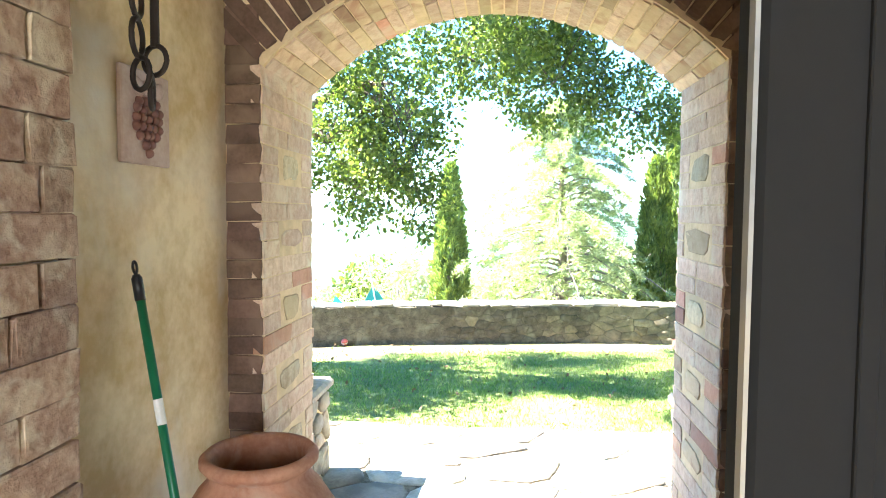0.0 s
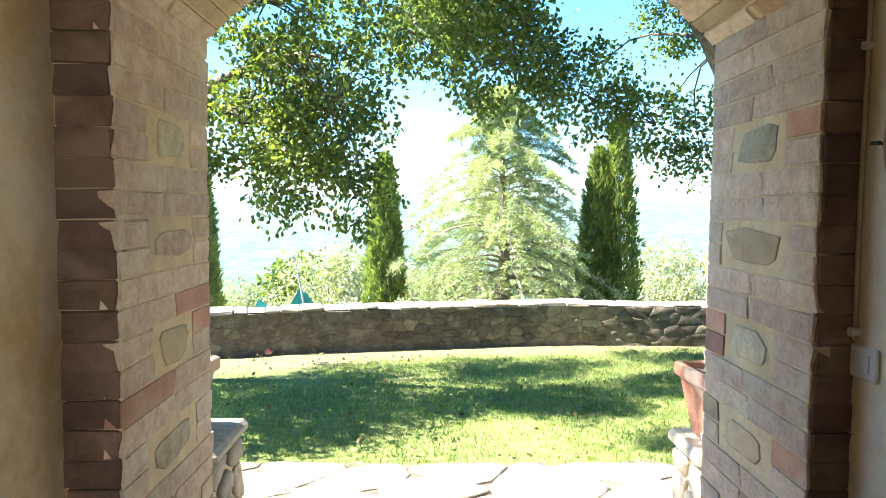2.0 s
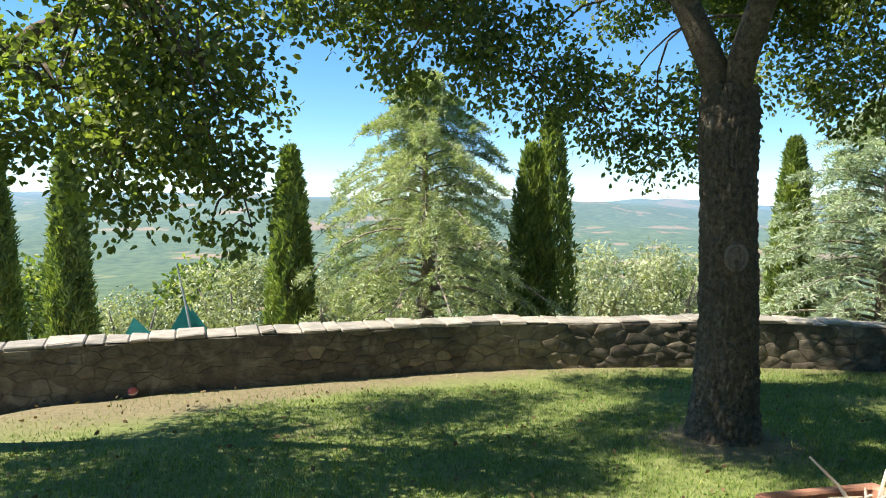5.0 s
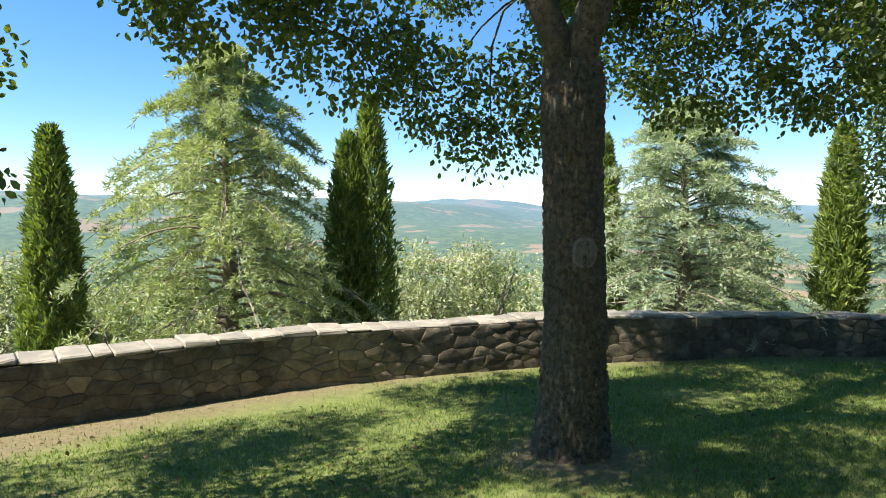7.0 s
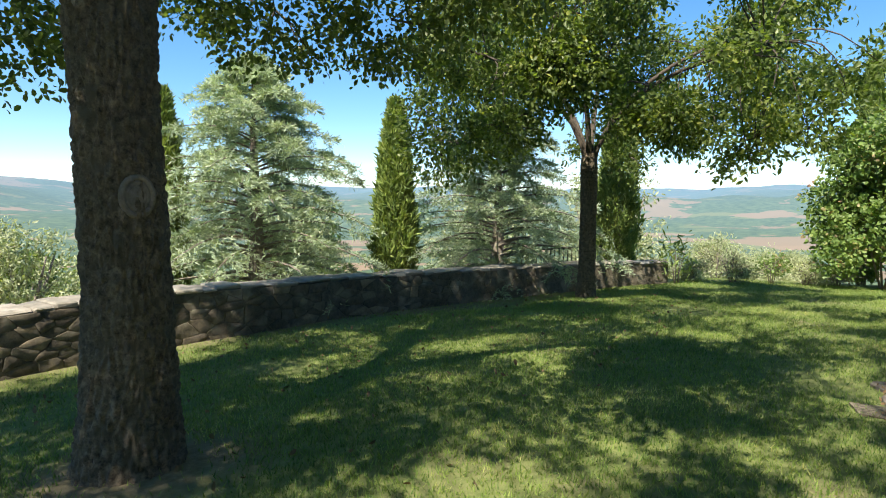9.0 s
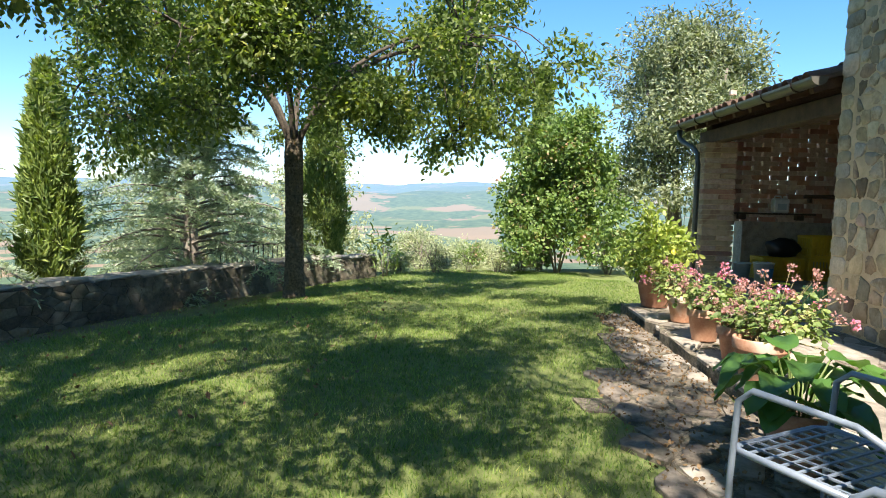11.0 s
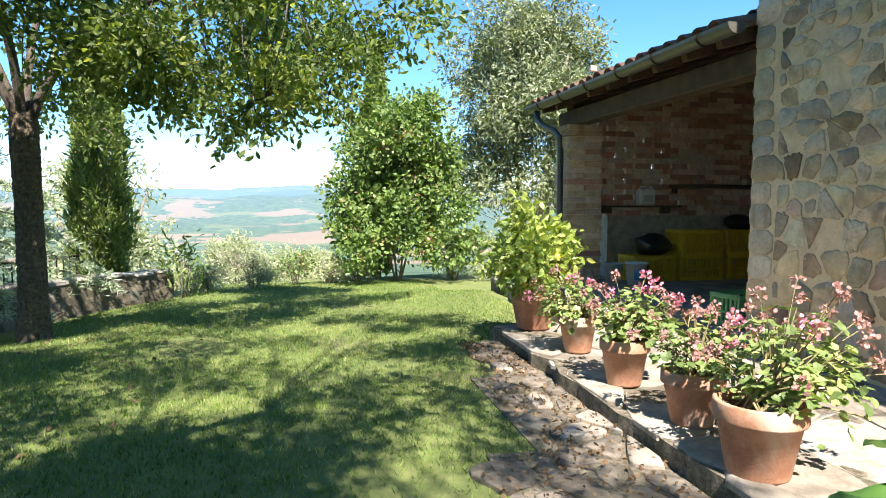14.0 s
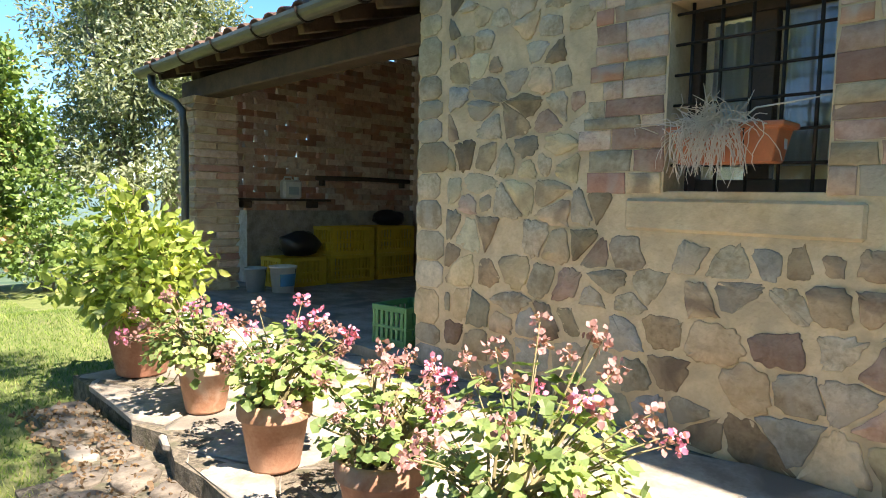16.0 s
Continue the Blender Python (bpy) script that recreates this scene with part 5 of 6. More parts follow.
def compass_plate():
    t = thing("compass_plaque", "cream octagonal stone wind-rose plaque held by iron hooks", "plaque", pose(RIGHT_X, 2.045, 1.655, 90, 0, -90) @ Matrix.Diagonal((0.94, 0.94, 1, 1)))
    oct_ = bmesh.new()
    r = 0.210
    for z in (0.003, 0.04):
        ring = [oct_.verts.new((r * math.cos(math.pi / 8 + k * math.pi / 4), r * math.sin(math.pi / 8 + k * math.pi / 4), z)) for k in range(8)]
        oct_.faces.new(ring)
        if z > 0.01:
            for k in range(8):
                oct_.faces.new((low[k], low[(k + 1) % 8], ring[(k + 1) % 8], ring[k]))
        low = ring
    bmesh.ops.bevel(oct_, geom=list(oct_.edges), offset=0.004, segments=1, affect="EDGES")
    part("slab", oct_, M_CREAM, t)
    for rr in (0.195, 0.152):
        part("groove_ring", tube([(rr * math.cos(a), rr * math.sin(a), 0.0405) for a in np.linspace(0, 2 * math.pi, 65)], [0.003] * 65, 6, caps=False), M_CREAM_DARK, t, smooth=True)
    for k in range(8):
        a = k * math.pi / 4
        ln = 0.14 if k % 2 == 0 else 0.085
        bm = bmesh.new()
        tip, mid = Vector((ln * math.sin(a), ln * math.cos(a), 0.041)), Vector((0, 0, 0.056))
        for sgn in (-1, 1):
            b = a + sgn * math.pi / 8
            w = Vector((0.04 * math.sin(b), 0.04 * math.cos(b), 0.041))
            f = [bm.verts.new(v) for v in (tip, mid, w)]
            bm.faces.new(f)
        part("star_point", bm, (M_CREAM, M_CREAM_DARK)[k % 2], t)
    text = "MAESTRALE TRAMONTANA GRECO LEVANTE SCIROCCO OSTRO LIBECCIO PONENTE "

    def letter(ch, x, y, rot, size):
        cu = bpy.data.curves.new("letter", "FONT")
        cu.body, cu.size, cu.extrude, cu.align_x = ch, size, 0.001, "CENTER"
        cu.materials.append(M_CREAM_DARK)
        ob = new("letter", cu)
        ob.parent = t
        ob.matrix_local = pose(x, y, 0.0415, 0, 0, rot)

    for k, ch in enumerate(text):
        if ch != " ":
            a = math.radians(45) - 2 * math.pi * k / len(text)
            a += math.pi / 2 - math.radians(10)
            letter(ch, 0.162 * math.cos(a), 0.162 * math.sin(a), math.degrees(a) - 90, 0.03)
    for w, a in (("NW", 112), ("N", 90), ("NE", 22), ("SE", -80), ("SW", 190)):
        letter(w, 0.112 * math.cos(math.radians(a)), 0.112 * math.sin(math.radians(a)), a - 90, 0.034)
    for a in (0, 180, 255):
        c, s = math.cos(math.radians(a)), math.sin(math.radians(a))
        part("hook", tube([(0.228 * c, 0.228 * s, 0.0), (0.228 * c, 0.228 * s, 0.048), (0.2 * c, 0.2 * s, 0.048)], [0.005] * 3, 6), M_IRON, t, "black iron hook")


def switch():
    t = thing("light_switch", "white plastic light switch plate on the wall", "switch", pose(RIGHT_X, 2.318, 1.142))
    part("plate", box_bm(-0.010, -0.001, -0.055, 0.055, -0.040, 0.040, 0.003), M_WHITEP, t)
    for y in (-0.022, 0.022):
        part("rocker", box_bm(-0.0135, -0.009, y - 0.011, y + 0.011, -0.022, 0.022, 0.0015), M_WHITEP, t)
    c = thing("cable_conduit", "thin brown electric cable clipped along the corner", "cable", pose(RIGHT_X - 0.008, 2.345, 0))
    part("cable", tube([(0, 0, 1.19), (0, 0.004, 1.5), (0, 0, 1.9), (0, 0.003, 2.6), (0, 0, 2.9)], [0.006] * 5, 8), M_CREAM_DARK, c, smooth=True)
    for z in (1.21, 1.893):
        part("clip", tube([(-0.014, 0.0, z), (0.008, 0.0, z)], [0.011, 0.011], 10), M_WHITEP, c, "pale round clip")


def doors():
    t = thing("door_1", "weathered grey boarded door folded back flat against the wall", "door", pose(RIGHT_X - 0.012, 0, 0.03), kind="structure")
    rng = np.random.default_rng(9)
    z, k = 0.0, 0
    while z < 1.95:
        h = rng.uniform(0.14, 0.2)
        end = 1.50 + rng.normal(0, 0.006)
        part("board", box_bm(-0.045, -0.01, 0.55, end, z + 0.004, z + h - 0.004, 0.004), (M_DOOR, M_DOOR, M_DOOR)[k % 3], t)
        for y in (1.45, 1.05):
            part("nail", tube([(-0.047, y, z + h / 2), (-0.044, y, z + h / 2)], [0.005, 0.006], 8), M_IRON, t)
        z += h
        k += 1
    part("hinge", box_bm(-0.055, -0.02, 1.475, 1.53, 1.63, 1.70, 0.004), M_IRON, t, "black iron hinge")
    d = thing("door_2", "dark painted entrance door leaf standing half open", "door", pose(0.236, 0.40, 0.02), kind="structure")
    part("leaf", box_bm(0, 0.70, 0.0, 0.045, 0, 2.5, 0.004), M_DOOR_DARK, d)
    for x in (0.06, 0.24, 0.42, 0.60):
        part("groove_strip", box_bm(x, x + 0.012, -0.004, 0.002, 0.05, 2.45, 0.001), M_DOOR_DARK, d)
    part("edge_strip", box_bm(-0.004, -0.001, 0.002, 0.012, 0.0, 2.5), M_DOOR, d, "pale strip along the door edge")
    w = thing("pilaster", "rough red brick door jamb in the passage wall", "wall", pose(0, 0, 0), kind="structure")
    part("core", box_bm(LEFT_X + 0.001, LEFT_X + 0.085, 0.42, 1.31, 0, 2.88), M_MORTAR, w)
    for i in range(28):
        y = 0.42
        while y < 1.3:
            b = min(1.335, y + rng.uniform(0.22, 0.32))
            if 1.335 - b < 0.1:
                b = 1.335
            brick(w, (LEFT_X + 0.075, (y + b) / 2, 0.05 + i * 0.1), (0.075 + rng.uniform(0, 0.012), b - y - 0.010, 0.096 + rng.uniform(-0.004, 0.003)), rng, "rough")
            y = b


# ---- arch forecourt ----
def side_walls():
    rng = np.random.default_rng(15)
    for side, x0, x1, y1, label in ((-1, -1.5, -1.0, 3.86, "low stone side wall flanking the arch, shaded side"), (1, 1.04, 1.5, 3.74, "low stone side wall flanking the arch, sunlit side")):
        t = thing("side_wall", label, "low wall", kind="structure")
        part("core", box_bm(x0 + 0.012, x1 - 0.012, ARCH_Y1, y1 - 0.012, -0.25, 0.42), M_MORTAR, t)
        pts = scatter_points(ARCH_Y1, y1, -0.15, 0.42, 16, rng, 1.3)
        for poly in cells(pts, ARCH_Y1 / 1.3, y1 / 1.3, -0.15, 0.42):
            poly = [(u * 1.3, v) for u, v in poly]
            f, s = (x1 - 0.014, 1) if side < 0 else (x0 + 0.014, -1)
            part("stone", stone_mesh("stone", poly, 0.014, rng.uniform(0.012, 0.03), lambda u, v, o: (f + s * o, u, v), (M_STONE, M_FLAG)[rng.integers(2)], rng), parent=t)
        y = ARCH_Y1 + 0.01
        while y < y1:
            ln = min(rng.uniform(0.35, 0.5), y1 + 0.03 - y)
            part("cap_stone", box_bm(x0 - 0.02, x1 + 0.03 if side < 0 else x1, y, y + ln - 0.01, 0.42, 0.485 + rng.uniform(0, 0.01), 0.02), M_FLAG, t)
            y += ln
        p = thing("planter", "square tapered terracotta planter with dry twigs", "planter", pose(-1.27 if side < 0 else 1.23, 3.62 if side < 0 else 3.56, 0.492, 0, 0, 4 * side), group="planters by the arch")
        bm = bmesh.new()
        rings = []
        for w, z in ((0.12, 0), (0.165, 0.25), (0.185, 0.255), (0.185, 0.315), (0.155, 0.315), (0.15, 0.25)):
            rings.append([bm.verts.new((w * a, w * b, z)) for a, b in ((-1, -1), (1, -1), (1, 1), (-1, 1))])
        for r0, r1 in zip(rings, rings[1:]):
            for k in range(4):
                bm.faces.new((r0[k], r0[(k + 1) % 4], r1[(k + 1) % 4], r1[k]))
        bm.faces.new(rings[0][::-1])
        bmesh.ops.bevel(bm, geom=list(bm.edges), offset=0.006, segments=1, affect="EDGES")
        part("pot", bm, M_TERRA, p)
        part("soil", box_bm(-0.148, 0.148, -0.148, 0.148, 0.25, 0.285, 0.01), M_SOIL, p)
        for k in range(16):
            a, ln = rng.uniform(0, 6.28), rng.uniform(0.09, 0.18)
            x, y = rng.uniform(-0.11, 0.11, 2)
            part("twig", tube([(x, y, 0.27), (x + 0.3 * ln * math.cos(a), y + 0.3 * ln * math.sin(a), 0.28 + ln * 0.35), (x + 0.75 * ln * math.cos(a), y + 0.75 * ln * math.sin(a), 0.28 + ln * rng.uniform(0.4, 0.8))],
                              [0.007, 0.005, 0.003], 5), M_DRY, p)


# ---- pots and plants on the patio edge ----
def pot_bm(r, h):
    prof = [(r * 0.02, 0), (r * 0.66, 0.0), (r * 0.68, 0.01), (r * 0.90, h * 0.74), (r * 0.985, h * 0.75), (r * 1.0, h * 0.78), (r * 1.0, h * 0.97), (r * 0.98, h), (r * 0.9, h), (r * 0.88, h * 0.9), (r * 0.86, h * 0.84)]
    return lathe(prof, 36)


def round_leaf(points, normals, size, rng, material, name):
    """Scalloped round leaves, each a shallow cup of nine corners on a centre."""
    n = len(points)
    nrm = normals / (np.linalg.norm(normals, axis=1)[:, None] + 1e-9)
    a = np.cross(nrm, rng.normal(0, 1, (n, 3)))
    a /= np.linalg.norm(a, axis=1)[:, None] + 1e-9
    b = np.cross(nrm, a)
    s = (size * rng.uniform(0.6, 1.25, n))[:, None]
    vs = [points - nrm * s * 0.12]
    k = 9
    for i in range(k):
        w = 2 * math.pi * i / k
        r = 1.0 if i % 2 else 0.84
        if i == 0:
            r = 0.45
        vs.append(points + (a * math.cos(w) + b * math.sin(w)) * s * r + nrm * s * 0.10 * rng.normal(0.6, 0.8, (n, 1)))
    v = np.stack(vs, 1)
    base = np.arange(n)[:, None, None] * (k + 1)
    tri = np.array([(0, 1 + i, 1 + (i + 1) % k) for i in range(k)])[None]
    return mesh_of(name, v.reshape(-1, 3), (base + tri).reshape(-1, 3), material)


def geranium(x, y, z, r, h, seed, leaves, heads, label, lean=(0, 0), spread=1.0, trail=0.0):
    rng = np.random.default_rng(seed)
    t = thing("potted_geranium", label, "potted plant", pose(x, y, z, 0, 0, rng.uniform(0, 360)), group="geraniums along the patio edge")
    turn = t.matrix_basis.to_3x3().inverted()
    ln = turn @ Vector((lean[0], lean[1], 0))
    part("pot", pot_bm(r, h), M_TERRA, t, smooth=True)
    part("soil", lathe([(0.001, h * 0.86), (r * 0.5, h * 0.875), (r * 0.868, h * 0.85)], 20), M_SOIL, t)
    d = rng.normal(0, 1, (leaves, 3))
    d[:, 2] = np.abs(d[:, 2]) * 0.9 - 0.25 - trail * rng.random(leaves)
    d /= np.linalg.norm(d, axis=1)[:, None]
    rad = rng.uniform(0.35, 1.0, leaves) ** 0.6
    size = np.array((0.25, 0.25, 0.25)) * spread
    p = d * rad[:, None] * size + np.array((ln.x, ln.y, h + 0.07))
    p[:, 0] += ln.x * rad * 0.6
    p[:, 1] += ln.y * rad * 0.6
    nrm = d * 0.6 + np.array((0, 0, 0.9)) + rng.normal(0, 0.35, (leaves, 3))
    tagged(part("leaves", round_leaf(p, nrm, 0.025, rng, M_GERLEAF, "leaves"), parent=t), kind="stuff")
    bm = bmesh.new()
    for q in p[:: max(1, leaves // 46)]:
        a = Vector((rng.normal(0, r * 0.35), rng.normal(0, r * 0.35), h * 0.86))
        b = Vector(q)
        tube([a, a.lerp(b, 0.5) + Vector((0, 0, 0.03)), b], [0.006, 0.005, 0.003], 4, bm, caps=False)
    tagged(part("stems", bm, M_STEM, t), kind="stuff")
    for k in range(heads):
        dd = rng.normal(0, 1, 3)
        dd[2] = abs(dd[2]) * 1.1 + 0.15 - trail * 0.5 * rng.random()
        dd /= np.linalg.norm(dd)
        top = Vector(dd * size * rng.uniform(0.95, 1.35)) + Vector((ln.x * 1.6, ln.y * 1.6, h + 0.08))
        foot = Vector(dd * size * 0.4) + Vector((ln.x, ln.y, h + 0.04))
        fresh = rng.random() < 0.26
        n = 34 if fresh else 24
        q = rng.normal(0, 1, (n, 3))
        q /= np.linalg.norm(q, axis=1)[:, None]
        rr = 0.031 if fresh else 0.026
        head = part("flower_head", leaf_mesh("flower_head", np.array(top) + q * rr * rng.uniform(0.4, 1, (n, 1)), rng, 0.020, 0.75, 0.0, M_PINK if fresh else M_FADED, q, 6), parent=t, label="bright pink flower head" if fresh else "faded brownish pink flower head")
        part("flower_stalk", tube([foot, foot.lerp(top, 0.6) + Vector((0, 0, 0.01)), top], [0.003, 0.0025, 0.002], 5), M_STEM, head)


def lemon_tree(x, y, z):
    rng = np.random.default_rng(83)
    t = thing("potted_lemon_tree", "potted lemon tree with yellow-green leaves and ripe lemons", "potted plant", pose(x, y, z) @ Matrix.Diagonal((0.88, 0.88, 0.88, 1)))
    r, h = 0.235, 0.37
    part("pot", pot_bm(r, h), M_TERRA, t, smooth=True)
    part("soil", lathe([(0.001, h * 0.86), (r * 0.868, h * 0.85)], 20), M_SOIL, t)
    part("trunk", tube([(0, 0, h * 0.8), (0.01, 0.01, 0.6), (0.0, 0, 0.8)], [0.022, 0.018, 0.014], 8), M_STEM, t, smooth=True)
    clumps = [(0, 0, 0.72, 0.36), (0.18, 0.14, 0.66, 0.25), (-0.2, 0.12, 0.62, 0.26), (0.04, -0.2, 0.6, 0.26), (0.05, 0.08, 0.98, 0.2), (-0.02, 0.30, 0.62, 0.22), (0.12, 0.12, 1.18, 0.13), (0.0, -0.25, 0.78, 0.2)]
    p, out, ctr = clump_points(clumps, 2400, rng, 9, 0.06, 0.9)
    tagged(part("leaves", leaf_mesh("leaves", p, rng, 0.085, 0.46, 0.25, M_LEMONLEAF, out * 0.9), parent=t), kind="stuff")
    bm = bmesh.new()
    for q in ctr[::2]:
        a = Vector((0, 0, 0.72))
        b = Vector(q)
        tube([a, a.lerp(b, 0.5) + Vector((0, 0, 0.03)), b], [0.008, 0.006, 0.003], 4, bm, caps=False)
    tagged(part("branches", bm, M_STEM, t), kind="stuff")
    for k in range(6):
        a, zz = rng.uniform(2.2, 5.2), rng.uniform(0.42, 0.9)
        bm = bmesh.new()
        bmesh.ops.create_uvsphere(bm, u_segments=12, v_segments=8, radius=0.03, matrix=Matrix.Diagonal((1, 1, 1.3, 1)))
        part("lemon", bm, M_LEMON, t, m=pose(0.33 * math.cos(a), 0.33 * math.sin(a), zz, 12, 8, 0), smooth=True)


def big_leaf_plant(x, y, z):
    rng = np.random.default_rng(91)
    t = thing("potted_hydrangea", "potted plant with large glossy drooping green leaves", "potted plant", pose(x, y, z) @ Matrix.Diagonal((1.0, 1.0, 1.2, 1)))
    part("pot", pot_bm(0.16, 0.24), M_TERRA, t, smooth=True)
    part("soil", lathe([(0.001, 0.2), (0.138, 0.2)], 20), M_SOIL, t)
    for k in range(34):
        a = k * 2.4 + rng.normal(0, 0.3)
        el = rng.uniform(0.1, 1.0)
        ln = rng.uniform(0.15, 0.26)
        reach = rng.uniform(0.08, 0.24)
        foot = Vector((0.05 * math.cos(a), 0.05 * math.sin(a), 0.22))
        tip = Vector((reach * math.cos(a), reach * math.sin(a), 0.24 + el * 0.22))
        d = Vector((math.cos(a), math.sin(a), rng.uniform(-0.6, 0.55))).normalized()
        s = d.cross(Vector((0, 0, 1))).normalized()
        u = s.cross(d)
        bm = bmesh.new()
        rows = []
        for i in range(8):
            f = i / 7
            w = ln * 0.36 * math.sin(math.pi * f ** 0.75) ** 0.8 if 0 < f < 1 else 0.002
            mid = tip + d * ln * f - Vector((0, 0, 0.16 * ln * f * f * 2))
            rows.append([bm.verts.new(mid + s * w * q + u * abs(q) * w * 0.28 + u * 0.01 * math.sin(9 * f + 3 * q)) for q in (-1, -0.5, 0, 0.5, 1)])
        for r0, r1 in zip(rows, rows[1:]):
            for q in range(4):
                bm.faces.new((r0[q], r0[q + 1], r1[q + 1], r1[q]))
        leaf = part("leaf", bm, M_BIGLEAF, t, smooth=True)
        part("stalk", tube([foot, foot.lerp(tip, 0.5) + Vector((0, 0, 0.03)), tip], [0.006, 0.005, 0.004], 5), M_GERLEAF, leaf)


def garden_chair(x, y, z, rot):
    t = thing("garden_chair", "grey metal garden armchair with a lattice seat", "chair", pose(x, y, z, 0, 0, rot), group="garden chairs")
    r = 0.011
    for sx in (-0.26, 0.26):
        part("arm_frame", tube([(sx, 0.24, 0), (sx, 0.235, 0.35), (sx, 0.22, 0.60), (sx, 0.17, 0.645), (sx, -0.15, 0.635), (sx, -0.24, 0.6)], [r] * 6, 8), M_CHAIR, t, smooth=True)
        part("rear_leg", tube([(sx, -0.30, 0), (sx, -0.22, 0.42), (sx * 0.98, -0.30, 0.80), (sx * 0.8, -0.33, 0.86)], [r] * 4, 8), M_CHAIR, t, smooth=True)
    part("seat_rim", tube([(-0.24, -0.2, 0.42), (-0.24, 0.22, 0.43), (-0.2, 0.26, 0.425), (0.2, 0.26, 0.425), (0.24, 0.22, 0.43), (0.24, -0.2, 0.42), (-0.24, -0.2, 0.42)], [0.012] * 7, 8), M_CHAIR, t, smooth=True)
    part("top_rail", tube([(-0.21, -0.33, 0.86), (0, -0.335, 0.88), (0.21, -0.33, 0.86)], [r] * 3, 8), M_CHAIR, t, smooth=True)
    for k in range(9):
        x_ = -0.22 + 0.055 * k
        part("seat_bar", box_bm(x_ - 0.005, x_ + 0.005, -0.2, 0.255, 0.424, 0.430), M_CHAIR, t)
        part("back_bar", tube([(x_ * 0.95, -0.22, 0.43), (x_ * 0.93, -0.29, 0.75), (x_ * 0.9, -0.33, 0.86)], [0.005] * 3, 5), M_CHAIR, t)
    for k in range(9):
        y_ = -0.19 + 0.055 * k
        part("seat_bar", box_bm(-0.235, 0.235, y_ - 0.005, y_ + 0.005, 0.427, 0.433), M_CHAIR, t)
    for k in range(6):
        part("back_bar", tube([(-0.22, -0.235 - 0.017 * k, 0.5 + 0.06 * k), (0.22, -0.235 - 0.017 * k, 0.5 + 0.06 * k)], [0.005] * 2, 5), M_CHAIR, t)
    return t


# ---- portico things ----
def crate(name, label, m, material, size=(0.40, 0.60, 0.32), group=""):
    """A harvest crate: corner posts, rims, slotted sides of uprights."""
    w, d, h = size
    t = thing(name, label, "crate", m, group)
    part("base", box_bm(-w / 2 + 0.01, w / 2 - 0.01, -d / 2 + 0.01, d / 2 - 0.01, 0.012, 0.03, 0.003), material, t)
    bm = bmesh.new()
    for z0, z1 in ((h - 0.04, h), (h * 0.42, h * 0.42 + 0.02), (0.0, 0.045)):
        box_bm(-w / 2, -w / 2 + 0.018, -d / 2, d / 2, z0, z1, 0.003, bm)
        box_bm(w / 2 - 0.018, w / 2, -d / 2, d / 2, z0, z1, 0.003, bm)
        box_bm(-w / 2 + 0.019, w / 2 - 0.019, -d / 2, -d / 2 + 0.018, z0, z1, 0.003, bm)
        box_bm(-w / 2 + 0.019, w / 2 - 0.019, d / 2 - 0.018, d / 2, z0, z1, 0.003, bm)
    part("rim", bm, material, t)
    for sx in (-1, 1):
        for sy in (-1, 1):
            part("corner_post", box_bm(sx * w / 2 - 0.024 * (sx > 0) - 0.003 * sx, sx * w / 2 + 0.024 * (sx < 0) - 0.003 * sx, sy * d / 2 - 0.05 * (sy > 0) - 0.003 * sy, sy * d / 2 + 0.05 * (sy < 0) - 0.003 * sy, 0.002, h - 0.002, 0.004), material, t)
    n = int(d / 0.045)
    for sx in (-1, 1):
        for k in range(1, n):
            y = -d / 2 + d * k / n
            part("slat", box_bm(sx * (w / 2 - 0.009) - 0.006, sx * (w / 2 - 0.009) + 0.006, y - 0.012, y + 0.012, 0.03, h - 0.03), material, t)
    n = int(w / 0.045)
    for sy in (-1, 1):
        for k in range(1, n):
            x = -w / 2 + w * k / n
            part("slat", box_bm(x - 0.012, x + 0.012, sy * (d / 2 - 0.009) - 0.006, sy * (d / 2 - 0.009) + 0.006, 0.03, h - 0.03), material, t)
    return t


def bucket(x, y, z, r, h, material, label, band=None):
    t = thing("bucket", label, "bucket", pose(x, y, z, 0, 0, 200))
    part("body", lathe([(0.001, 0.004), (r * 0.8, 0.0), (r, h * 0.93), (r * 1.06, h * 0.93), (r * 1.06, h), (r * 0.97, h), (r * 0.77, 0.02), (0.001, 0.02)], 28), material, t, smooth=True)
    part("handle", tube([(r * 1.05 * math.cos(a), 0.02 + 0.05 * math.sin(a), h * 0.9 - 0.09 * math.sin(a)) for a in np.linspace(0, math.pi, 13)], [0.003] * 13, 6), M_IRON, t, "thin wire handle")
    if band:
        bm = bmesh.new()
        a = [bm.verts.new((r * (0.80 + 0.2 * 0.25 / 0.93) * 1.012 * math.cos(w), r * (0.8 + 0.2 * 0.25 / 0.93) * 1.012 * math.sin(w), h * 0.25)) for w in np.linspace(-1.1, 1.1, 12)]
        b = [bm.verts.new((r * (0.80 + 0.2 * 0.72 / 0.93) * 1.012 * math.cos(w), r * (0.8 + 0.2 * 0.72 / 0.93) * 1.012 * math.sin(w), h * 0.72)) for w in np.linspace(-1.1, 1.1, 12)]
        for k in range(11):
            bm.faces.new((a[k], a[k + 1], b[k + 1], b[k]))
        part("paper_label", bm, band, t, "blue printed label")


